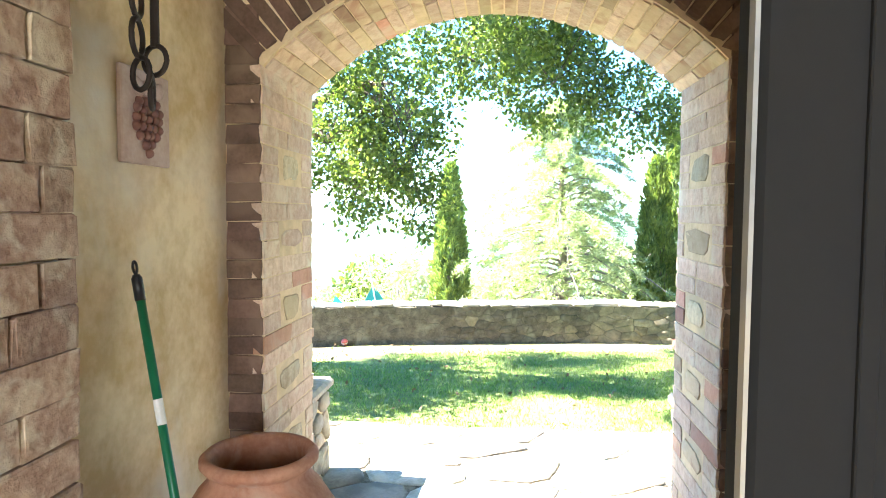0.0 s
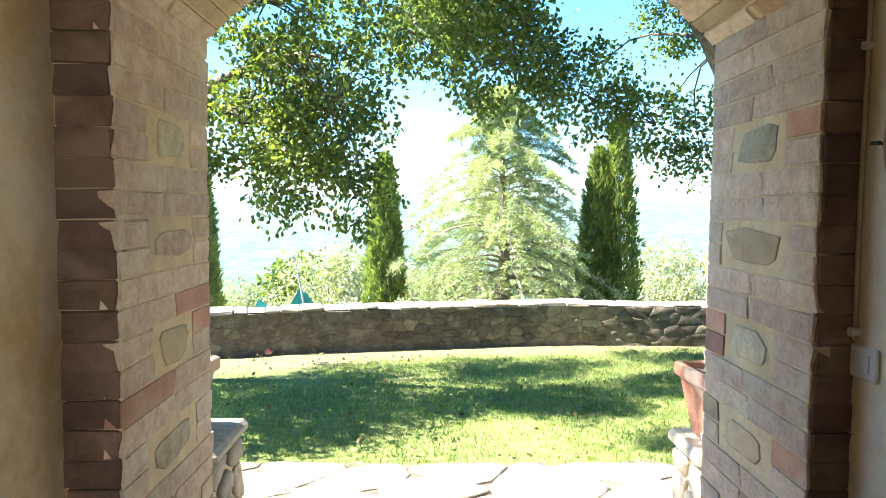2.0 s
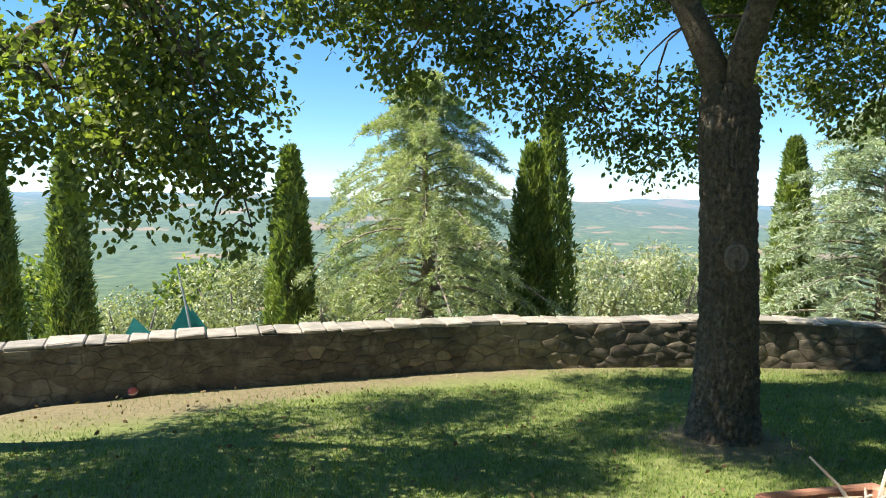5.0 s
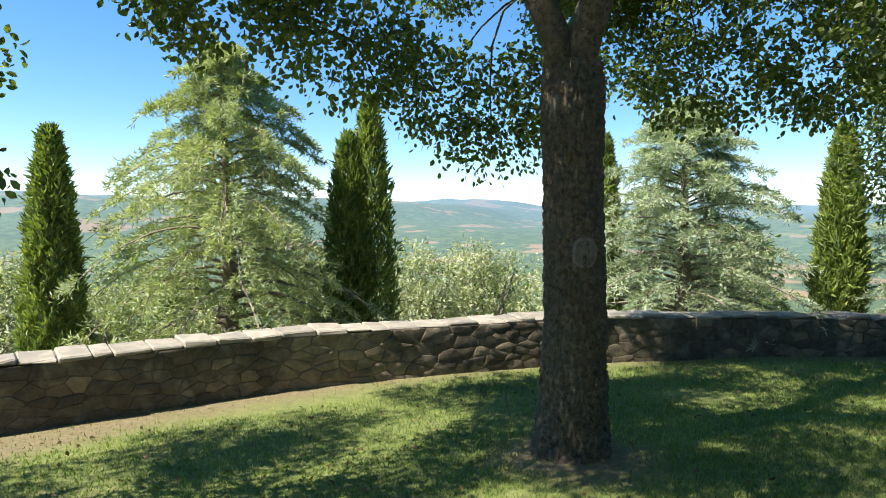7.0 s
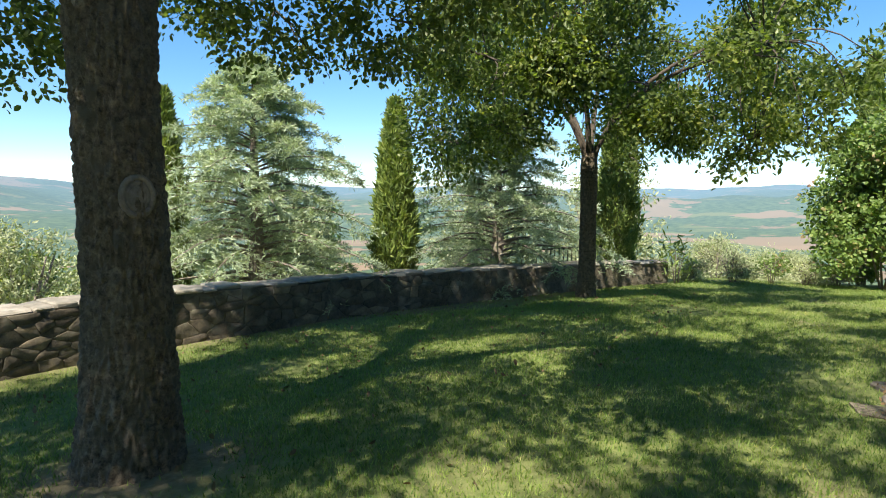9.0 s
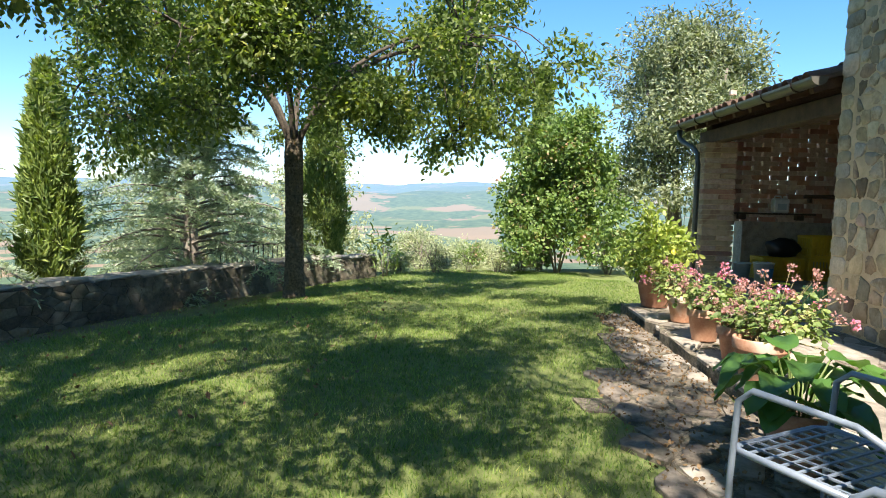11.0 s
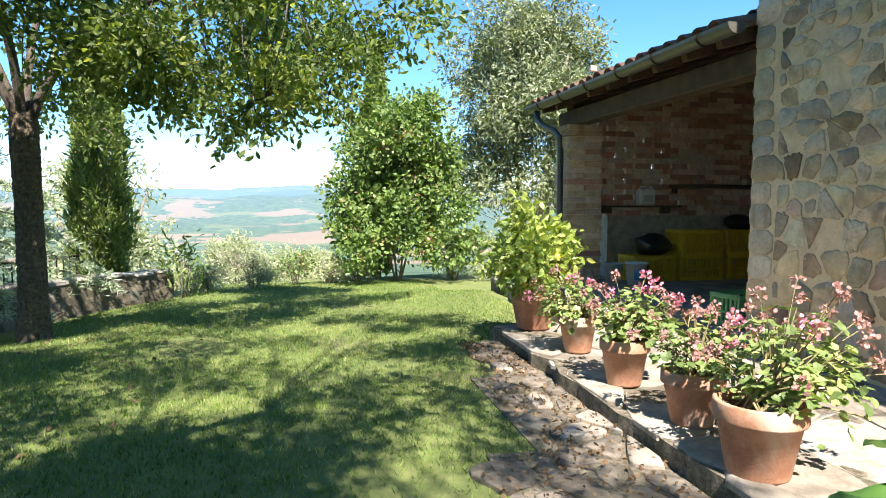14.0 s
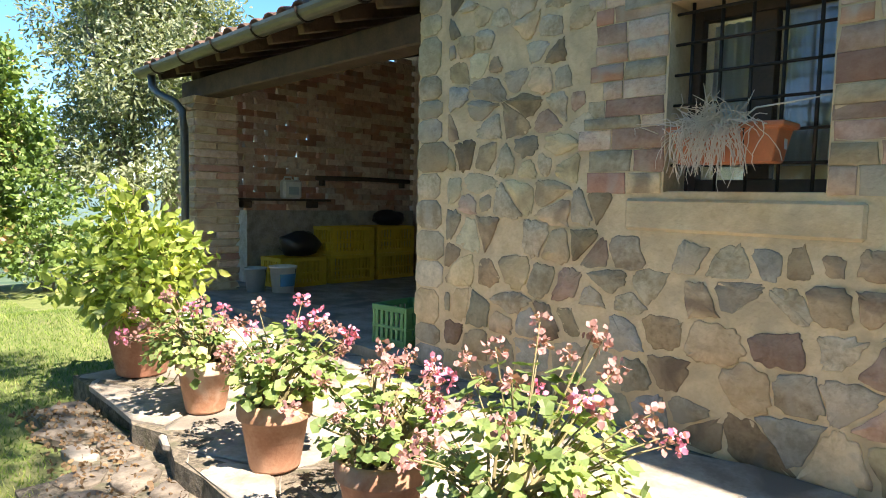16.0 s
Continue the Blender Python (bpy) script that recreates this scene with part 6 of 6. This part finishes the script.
def sack(x, y, z, sx, sy, sz, seed):
    t = bmesh.new()
    bmesh.ops.create_icosphere(t, subdivisions=3, radius=1)
    for v in t.verts:
        k = 1 + 0.25 * noise.noise(v.co * 1.7 + Vector((seed, 0, 0))) + 0.1 * noise.noise(v.co * 5)
        v.co = Vector((v.co.x * sx * k, v.co.y * sy * k, max(0.0, v.co.z * sz * k + sz * 0.8)))
    return tagged(part("plastic_sack", t, M_BLACK, m=pose(x, y, z), smooth=True), "crumpled black plastic sack lying on the crates", "sack", "black sacks")


def portico_things():
    z = 0.062
    for x, y, k, rot in ((11.18, -0.34, 0, 3), (11.2, -1.02, 0, -2), (11.2, -1.02, 1, 1), (11.22, -1.67, 0, 4), (11.22, -1.67, 1, 2)):
        crate("harvest_crate", "yellow slotted plastic harvest crate in the portico", pose(x, y, z + 0.322 * k, 0, 0, rot), M_YELLOW, group="yellow harvest crates")
    crate("vegetable_crate", "green slotted plastic crate beside the stone corner", pose(8.24, 0.47, z, 0, 0, 8), M_GREENP, (0.32, 0.40, 0.27))
    bucket(10.78, 0.02, z, 0.135, 0.27, M_WHITEP, "white plastic bucket with a blue printed label", M_BLUEP)
    bucket(10.95, 0.24, z, 0.11, 0.25, M_GREYP, "pale grey plastic bucket beside the pier")
    sack(11.2, -0.42, z + 0.322, 0.16, 0.25, 0.16, 2)
    sack(11.25, -1.72, z + 0.644, 0.15, 0.24, 0.11, 5)
    s = thing("wall_shelf", "dark wooden shelf board on the brick wall", "shelf", pose(PX1, 0, 0.99))
    part("board", box_bm(-0.17, -0.002, -1.0, 0.28, 0, 0.025, 0.003), M_WOOD_DARK, s)
    for y in (0.05, -0.8):
        part("bracket", box_bm(-0.13, -0.002, y - 0.05, y + 0.05, -0.08, -0.001, 0.01), M_WOOD_DARK, s)
    s = thing("wall_shelf", "rough dark wooden shelf pole on the brick wall", "shelf", pose(PX1, 0, 1.27))
    part("board", tube([(-0.08, -0.85, 0), (-0.075, -1.6, 0.01), (-0.08, -2.3, 0.0)], [0.03, 0.028, 0.03], 8), M_WOOD_DARK, s, smooth=True)
    for y in (-0.95, -2.2):
        part("bracket", box_bm(-0.09, -0.002, y - 0.02, y + 0.02, -0.09, -0.025, 0.005), M_WOOD_DARK, s)
    c = thing("jerry_can", "cream plastic jerry can standing on the shelf", "canister", pose(PX1 - 0.09, -0.5, 1.016))
    part("body", box_bm(-0.06, 0.06, -0.12, 0.12, 0, 0.22, 0.025), M_WHITEP, c)
    part("cap", tube([(0, -0.07, 0.219), (0, -0.07, 0.255)], [0.028, 0.028], 14), M_WHITEP, c)
    part("handle", tube([(0, 0.09, 0.21), (0, 0.08, 0.25), (0, -0.0, 0.25), (0, -0.02, 0.21)], [0.012] * 4, 8), M_WHITEP, c)
    part("paper_label", box_bm(-0.0625, -0.0605, -0.07, 0.06, 0.05, 0.14), M_GREYP, c, "faded paper label")
    j = thing("tin_can", "small dark tin standing on the shelf pole", "tin", pose(PX1 - 0.08, -2.0, 1.298))
    part("body", lathe([(0.001, 0), (0.045, 0.001), (0.045, 0.1), (0.04, 0.1), (0.04, 0.01), (0.001, 0.01)], 18), M_CREAM_DARK, j, smooth=True)


# ---- window with bars and box ----
def window():
    t = thing("window_1", "small barred casement window with white sheer curtains", "window", pose(0, 0, 0), kind="structure")
    y = HY - 0.2
    for x0, x1, z0, z1 in ((WIN_X0, WIN_X0 + 0.05, WIN_Z0, WIN_Z1), (WIN_X1 - 0.05, WIN_X1, WIN_Z0, WIN_Z1), (WIN_X0 + 0.051, WIN_X1 - 0.051, WIN_Z0, WIN_Z0 + 0.06), (WIN_X0 + 0.051, WIN_X1 - 0.051, WIN_Z1 - 0.05, WIN_Z1),
                           (5.9, 6.0, WIN_Z0 + 0.061, WIN_Z1 - 0.051)):
        part("window_frame", box_bm(x0, x1, y - 0.06, y, z0, z1, 0.004), M_FRAME, t)
    for x0, x1 in ((WIN_X0 + 0.05, 5.9), (6.0, WIN_X1 - 0.05)):
        p = part("pane", box_bm(x0, x1, y - 0.035, y - 0.03, WIN_Z0 + 0.06, WIN_Z1 - 0.05), M_GLASS, t)
        p.visible_shadow = False
        bm = bmesh.new()
        cols = []
        for k in range(25):
            x = x0 + 0.01 + (x1 - x0 - 0.03) * k / 24
            yy = y - 0.085 + 0.012 * math.sin(k * 1.3)
            cols.append([bm.verts.new((x, yy, z)) for z in (WIN_Z0 + 0.12, WIN_Z1 - 0.06)])
        for a, b in zip(cols, cols[1:]):
            bm.faces.new((a[0], b[0], b[1], a[1]))
        bmesh.ops.solidify(bm, geom=list(bm.faces), thickness=0.002)
        part("curtain", bm, M_CURTAIN, t, "white sheer curtain", smooth=True)
    g = thing("window_grille", "dark wrought-iron window bars", "grille", pose(0, HY - 0.07, 0))
    for k in range(5):
        x = WIN_X0 + 0.07 + k * (WIN_X1 - WIN_X0 - 0.14) / 4
        part("upright_bar", tube([(x, 0, WIN_Z0 - 0.01), (x, 0, WIN_Z1 + 0.01)], [0.0075] * 2, 8), M_IRON, g, smooth=True)
    for k in range(6):
        z = WIN_Z0 + 0.12 + k * 0.132
        part("cross_bar", tube([(WIN_X0 - 0.01, 0.008, z), (WIN_X1 + 0.01, 0.008, z)], [0.0065] * 2, 8), M_IRON, g, smooth=True)
    b = thing("window_box", "orange plastic window box with a dead trailing plant", "planter", pose(5.975, HY + 0.03, 1.225, 0, 0, 0))
    bm = bmesh.new()
    rings = []
    for w, d, z in ((0.19, 0.055, 0), (0.215, 0.075, 0.13), (0.235, 0.09, 0.132), (0.235, 0.09, 0.155), (0.215, 0.075, 0.155), (0.205, 0.068, 0.12)):
        rings.append([bm.verts.new((w * a, d * c, z)) for a, c in ((-1, -1), (1, -1), (1, 1), (-1, 1))])
    for r0, r1 in zip(rings, rings[1:]):
        for k in range(4):
            bm.faces.new((r0[k], r0[(k + 1) % 4], r1[(k + 1) % 4], r1[k]))
    bm.faces.new(rings[0][::-1])
    bmesh.ops.bevel(bm, geom=list(bm.edges), offset=0.005, segments=1, affect="EDGES")
    part("trough", bm, M_TERRA_P, b)
    part("soil", box_bm(-0.2, 0.2, -0.066, 0.066, 0.1, 0.135), M_SOIL, b)
    for x in (-0.09, 0.1):
        part("wire_holder", tube([(x, -0.11, 0.14), (x, 0.092, 0.13), (x, 0.07, -0.006), (x, -0.1, -0.006)], [0.003] * 4, 6), M_IRON, b, "black wire holder")
    part("paper_label", box_bm(-0.2145, -0.2135, -0.01, 0.02, 0.05, 0.09), M_WHITEP, b, m=pose(-0.003, 0, 0))
    rng = np.random.default_rng(101)
    bm = bmesh.new()
    for k in range(260):
        x = rng.normal(0.04, 0.075)
        start = Vector((x, rng.uniform(-0.03, 0.05), 0.14))
        hang = rng.random() < 0.5
        pts = [start]
        d = Vector((rng.normal(0, 0.5), rng.uniform(0.1, 0.9), rng.uniform(0.1, 1.0))).normalized()
        n = 8 if hang else 5
        for i in range(n):
            d = (d + Vector((rng.normal(0, 0.28), rng.normal(0.0, 0.2), rng.normal(0, 0.2) - (0.42 if hang else 0.12)))).normalized()
            if pts[-1].y > 0.13:
                d.y *= 0.1
            if pts[-1].z < 0.16 and pts[-1].y < 0.105:
                d.y = abs(d.y) + 0.5
            pts.append(pts[-1] + d * rng.uniform(0.025, 0.045))
        tube(pts, np.linspace(0.003, 0.0014, n + 1), 4, bm, caps=False)
    tagged(part("dead_stems", bm, M_DRY, b, "bleached dry trailing stems"), kind="stuff")
    part("long_stem", tube([(0.0, 0.0, 0.14), (-0.12, 0.06, 0.21), (-0.3, 0.09, 0.22), (-0.38, 0.09, 0.23)], [0.004, 0.004, 0.003, 0.002], 5), M_DRY, b)


# ---- shrubs, olives and small garden things ----
def shrub(name, label, x, y, rx, rz, n, leaf, leaf_m, seed, aspect=0.55, trunk=0.04, low=0.15, category="shrub", group="", count=22):
    rng = np.random.default_rng(seed)
    bz = ground_z(x, y)
    t = thing(name, label, category, pose(x, y, bz), group)
    clumps = []
    for k in range(count):
        a, u = rng.uniform(0, 6.28), rng.uniform(0, 1)
        rr = rx * (0.9 - 0.45 * u) * rng.uniform(0.3, 1)
        clumps.append((rr * math.cos(a), rr * math.sin(a), low + (rz - low) * (0.1 + 0.82 * u), rx * rng.uniform(0.22, 0.36)))
    p, out, ctr = clump_points(clumps, n, rng, 14, leaf * 1.1, 0.9)
    p[:, 2] = np.maximum(p[:, 2], 0.02)
    tagged(part("foliage", leaf_mesh("foliage", p, rng, leaf, aspect, 0.2, leaf_m, out * 0.7), parent=t), kind="stuff")
    for k in range(4):
        a = k * 1.57 + rng.normal(0, 0.3)
        part("stem", tube([(0.03 * math.cos(a), 0.03 * math.sin(a), -0.05), (0.25 * rx * math.cos(a), 0.25 * rx * math.sin(a), rz * 0.4), (0.5 * rx * math.cos(a), 0.5 * rx * math.sin(a), rz * 0.8)],
                          [trunk, trunk * 0.7, trunk * 0.2], 7), M_BARK_PALE, t, smooth=True)
    bm = bmesh.new()
    for q in ctr[:: max(1, len(ctr) // 120)]:
        b = Vector(q)
        a = Vector((b.x * 0.35, b.y * 0.35, b.z * 0.7))
        tube([a, b], [0.008, 0.003], 3, bm, caps=False)
    tagged(part("twigs", bm, M_BARK_PALE, t), kind="stuff")
    return t


def far_garden():
    shrub("flowering_shrub", "large leafy shrub with reddening leaves at the lawn edge", 16.7, 2.1, 1.75, 3.75, 30000, 0.095, M_SHRUB, 111, 0.6, 0.025, count=60)
    shrub("olive_tree", "tall silvery olive tree beyond the portico", 18.4, -1.3, 2.6, 6.25, 44000, 0.13, M_OLIVE_DARK, 112, 0.3, 0.13, 1.6, "tree", count=46)
    for k, (x, y, rx, rz) in enumerate(((15.4, 5.7, 0.35, 0.45), (16.0, 4.9, 0.55, 0.7), (16.6, 3.5, 0.45, 0.55), (17.0, 2.9, 0.4, 0.5), (16.8, 0.9, 0.7, 0.9), (16.4, -0.1, 0.9, 1.1), (17.6, 5.4, 0.8, 0.9))):
        shrub("bush", "grey-green bush on the slope past the lawn", x, y, rx, rz, 1300, 0.06, M_OLIVE, 120 + k, 0.4, 0.02, 0.05, group="bushes past the lawn")
    for k, (x, y, rx, rz) in enumerate(((20.3, 5.5, 0.95, 1.45), (21.2, 3.7, 0.8, 1.1), (22.8, 4.6, 1.2, 1.4), (23.2, 7.4, 1.3, 1.3))):
        shrub("wispy_shrub", "pale straw-green wispy shrub past the lawn edge", x, y, rx, rz, 8500, 0.11, M_WISPY, 220 + k, 0.22, 0.015, 0.05, group="wispy shrubs past the lawn")
    shrub("oleander", "dark oleander shrub at the end of the garden wall", 14.55, 5.85, 0.3, 0.9, 170, 0.17, M_CYPRESS, 131, 0.2, 0.012, 0.25)
    shrub("rose_bush", "small rose bush with red blooms at the lawn edge", 16.3, 4.15, 0.4, 0.65, 480, 0.06, M_SHRUB, 132, 0.6, 0.01, 0.1)
    for k, (x, y, rx, rz) in enumerate(((-3.5, 22.5, 2.3, 3.9), (-1.0, 24.5, 2.2, 3.6), (7.5, 21.5, 2.3, 3.6), (10.5, 22.5, 2.4, 4.4), (13.0, 20.0, 2.4, 4.4), (5.0, 26.0, 2.2, 4.2), (-7.5, 25.0, 2.4, 4.0), (16.5, 18.0, 2.3, 4.2), (20.0, 12.5, 2.3, 4.4), (21.5, 9.0, 2.3, 4.6))):
        shrub("olive_tree", "pale silvery olive tree on the slope below", x, y, rx, rz, 7000, 0.15, M_OLIVE, 140 + k, 0.32, 0.1, 0.6, "tree", "olive trees on the slope")
    for k, (x, y) in enumerate(((-6.0, 30.0), (0.5, 33.0), (-12.0, 28.0), (8.0, 34.0), (15.0, 31.0), (24.0, 24.0))):
        shrub("oak_tree", "green broadleaf tree on the slope below", x, y, 3.4, 5.2, 6000, 0.24, M_ASHLEAF, 160 + k, 0.6, 0.14, 0.8, "tree", "trees on the slope")
    n = thing("garden_parasol", "collapsed teal parasol with a thin pole behind the wall", "parasol", pose(-2.4, 11.9, ground_z(-2.4, 11.9)))
    h = -0.25 - ground_z(-2.4, 11.9)
    part("pole", tube([(0.25, 0, 0), (0.0, 0, h + 0.35), (-0.12, 0, h + 0.95)], [0.02, 0.016, 0.012], 8), M_GREYP, n)
    for k, (x0, x1, x2, zt) in enumerate(((-0.85, -0.35, -0.75, 0.16), (-0.3, 0.25, -0.02, 0.38), (-0.02, 0.42, 0.05, 0.3))):
        bm = bmesh.new()
        vs = [bm.verts.new(p) for p in ((x0, -0.1 + 0.1 * k, h - 0.15), (x1, 0.05, h - 0.2), (x2, 0.1, h + zt), ((x0 + x1) / 2, -0.2, h - 0.35))]
        bm.faces.new((vs[0], vs[1], vs[2]))
        bm.faces.new((vs[0], vs[3], vs[1]))
        bmesh.ops.solidify(bm, geom=list(bm.faces), thickness=0.01)
        part("cloth", bm, M_TEAL, n, "teal cloth panel")
    best = min((wall_at(WALL_LEN * f) for f in np.linspace(0.2, 0.5, 200)), key=lambda q: (q[0] - Vector((-2.25, 9.2, 0))).length)
    q = best[0] + best[1] * 0.06
    ball = bmesh.new()
    bmesh.ops.create_uvsphere(ball, u_segments=16, v_segments=10, radius=0.05)
    b = thing("toy_ball", "small faded red and white ball at the wall foot", "ball", pose(q.x, q.y, ground_z(q.x, q.y) + 0.05))
    part("shell", ball, M_RED, b, smooth=True)
    part("stripe", lathe([(0.0506, -0.008), (0.0509, 0.0), (0.0506, 0.008)], 20), M_WHITEP, b, "white stripe", pose(0, 0, 0, 25, 0, 0))


def railing():
    """A low dark iron railing on the terrace behind the wall."""
    t = thing("railing", "low dark iron railing behind the garden wall", "railing", pose(12.3, 8.45, 0, 0, 0, -18))
    part("rail", tube([(0, 0, 0.19), (1.5, 0, 0.18), (3.0, 0, 0.16)], [0.018] * 3, 6), M_IRON, t)
    for k in range(21):
        x = 0.15 * k
        foot = ground_z(12.3 + 0.95 * x, 8.45 - 0.31 * x)
        part("post", tube([(x, 0, foot), (x, 0, 0.185 - 0.01 * x)], [0.011] * 2, 6), M_IRON, t)


def knots():
    """Healed branch scars on the oak, part of its trunk."""
    oak = bpy.data.objects["oak_tree"]
    for d, z, r, tall in ((Vector((-0.21, -0.98, 0)), 1.42, 0.075, 1.25), (Vector((-0.97, -0.2, 0)), 2.4, 0.045, 1.9)):
        d.normalize()
        c = Vector((0.0, 0.04, z)) + d * 0.212
        m = Matrix.Translation(c) @ d.to_track_quat("Z", "Y").to_matrix().to_4x4()
        bm = bmesh.new()
        for rr, k in ((r, 0.017), (r * 0.7, 0.014)):
            tube([(rr * math.cos(a), rr * tall * math.sin(a), 0.0) for a in np.linspace(0, 2 * math.pi, 21)], [k] * 21, 8, bm, caps=False)
        rim = part("scar_rim", bm, M_BARK_PALE, oak, "pale healed branch scar", m, smooth=True)
        bm = bmesh.new()
        bmesh.ops.create_uvsphere(bm, u_segments=16, v_segments=8, radius=1.0, matrix=Matrix.Diagonal((r * 0.95, r * tall * 0.95, 0.014, 1)))
        part("scar_wood", bm, M_BARK_PALE, rim, "grey weathered scar wood", smooth=True)


def grass():
    """Short mown blades over the lawn, thinning to the edges."""
    rng = np.random.default_rng(201)
    n = 600000
    x = rng.uniform(-4.5, 17.0, n)
    y = rng.uniform(1.6, 9.9, n)
    near = np.exp(-((x - 4.0) ** 2 / 60 + (y - 5.2) ** 2 / 18))
    reach = lawn_reach(x, y)
    wall_y = np.interp(x, [p.x for p in WALL_PTS], [p.y for p in WALL_PTS])
    keep = rng.random(n) < 0.25 + 0.75 * near
    keep &= (reach < 9.7) & (y < wall_y - 0.04)
    apron = np.where(np.abs(x - 0.1) < 1.75, 4.75 + 0.1 * np.sin(x * 4), np.where(x > 2.0, path_edge(x), 3.5))
    keep &= y > apron + rng.normal(0, 0.05, n)
    keep &= (y > 2.6) | (x > 8.9)
    keep |= (x > 8.95) & (y > 1.62) & (y < 3.2) & (reach < 9.7) & (rng.random(n) < 0.6)
    bare = np.array([noise.noise(Vector((a * 0.9, b * 0.9, 4.0))) for a, b in zip(x[keep], y[keep])])
    x, y = x[keep], y[keep]
    worn = np.clip((np.hypot(x - 3.5, y - 1.2) + bare * 0.35 - 8.35) / 0.5, 0, 0.8) * (y > 7.3) + np.clip((0.62 - np.hypot(x - 2.86, y - 6.75)) / 0.3, 0, 0.9)
    ok = rng.random(len(x)) > np.clip(np.clip((bare - 0.25) * 2.2, 0, 0.8) + worn, 0, 0.93)
    x, y = x[ok], y[ok]
    z = lawn_z(x, y) - 0.004
    n = len(x)
    h = rng.uniform(0.016, 0.042, n)
    a = rng.uniform(0, 6.283, n)
    w = rng.uniform(0.0025, 0.0055, n)
    lean = rng.normal(0, 0.014, (n, 2))
    base = np.stack([x, y, z], 1)
    side = np.stack([np.cos(a) * w, np.sin(a) * w, np.zeros(n)], 1)
    tip = base + np.stack([lean[:, 0], lean[:, 1], h], 1)
    v = np.stack([base - side, base + side, tip], 1).reshape(-1, 3)
    me = mesh_of("grass", v, np.arange(n * 3).reshape(n, 3), M_GRASS)
    tagged(new("grass", me), "short mown lawn grass", "grass", kind="stuff")
    m = 700
    lx, ly = rng.uniform(-3, 12, m), rng.uniform(4.9, 9.3, m)
    p = np.stack([lx, ly, lawn_z(lx, ly) + 0.02], 1)
    me = leaf_mesh("fallen_leaves", p, rng, 0.045, 0.55, -0.1, M_DEADLEAF)
    tagged(new("fallen_leaves", me), "brown fallen oak leaves scattered on the lawn", "leaves", kind="stuff")
    m = 1500
    lx = rng.uniform(4.4, 8.7, m)
    ly = 2.4 + (path_edge(lx) - 2.4) * rng.uniform(0, 1.03, m)
    p = np.stack([lx, ly, np.full(m, -0.088)], 1)
    me = leaf_mesh("leaf_litter", p, rng, 0.026, 0.6, -0.05, M_DEADLEAF)
    tagged(new("leaf_litter", me), "dry leaf litter and crumbs lying on the stone path", "leaves", kind="stuff")


M_TERRA_P = plain("orange_plastic", (0.52, 0.17, 0.07), 0.5)

jar()
broom()
plaque()
chain()
compass_plate()
switch()
doors()
side_walls()
window()
portico()
portico_things()
geranium(5.82, 2.22, 0.0, 0.175, 0.295, 301, 430, 26, "terracotta pot of sprawling pink geranium, largest of the row", (0.02, -0.10), 1.15, 0.15)
geranium(6.40, 2.13, 0.0, 0.15, 0.26, 302, 190, 22, "whitened terracotta pot of half-withered pink geranium", (0.0, 0.0), 0.85)
geranium(7.08, 2.13, 0.0, 0.145, 0.27, 303, 360, 22, "weathered terracotta pot of pink geranium in flower", (0.0, -0.03), 0.95, 0.1)
geranium(7.90, 2.06, 0.0, 0.14, 0.26, 304, 320, 14, "terracotta pot of faded pink geranium trailing over its rim", (0.0, 0.05), 0.9, 0.5)
lemon_tree(8.78, 2.07, 0.0)
big_leaf_plant(4.66, 2.55, -0.085)
garden_chair(3.64, 2.9, -0.075, -60)
garden_chair(3.0, 2.95, -0.075, -50)
far_garden()
railing()
knots()
paving("patio", "pale worn flagstone patio beside the house", 2.15, 8.95, HY, 2.38, -0.012, 30, 0.006, 401, M_GRAVEL, 1.5, 0.012)
paving("pavement", "dark irregular slate paving before the portico", 8.95, 12.2, 0.84, 1.5, -0.0, 20, 0.02, 402, M_GRAVEL, 1.2, 0.03, None, (M_STONE_GREY, M_FLAG))
paving("path", "uneven stone path with gritty joints along the lawn", 2.15, 8.75, 2.38, 3.4, -0.108, 105, 0.035, 403, M_GRAVEL, 1.4, 0.02, lambda x, y: y < path_edge(x), (M_PATH, M_PATH, M_PATH, M_PATH, M_FLAG))
paving("forecourt", "pale sunlit stone forecourt outside the arch", -1.62, 1.85, ARCH_Y1, 4.78, -0.112, 34, 0.008, 404, M_GRAVEL, 1.3, 0.012)
arch_masonry()
house_stones()
wall_stones()
grass()
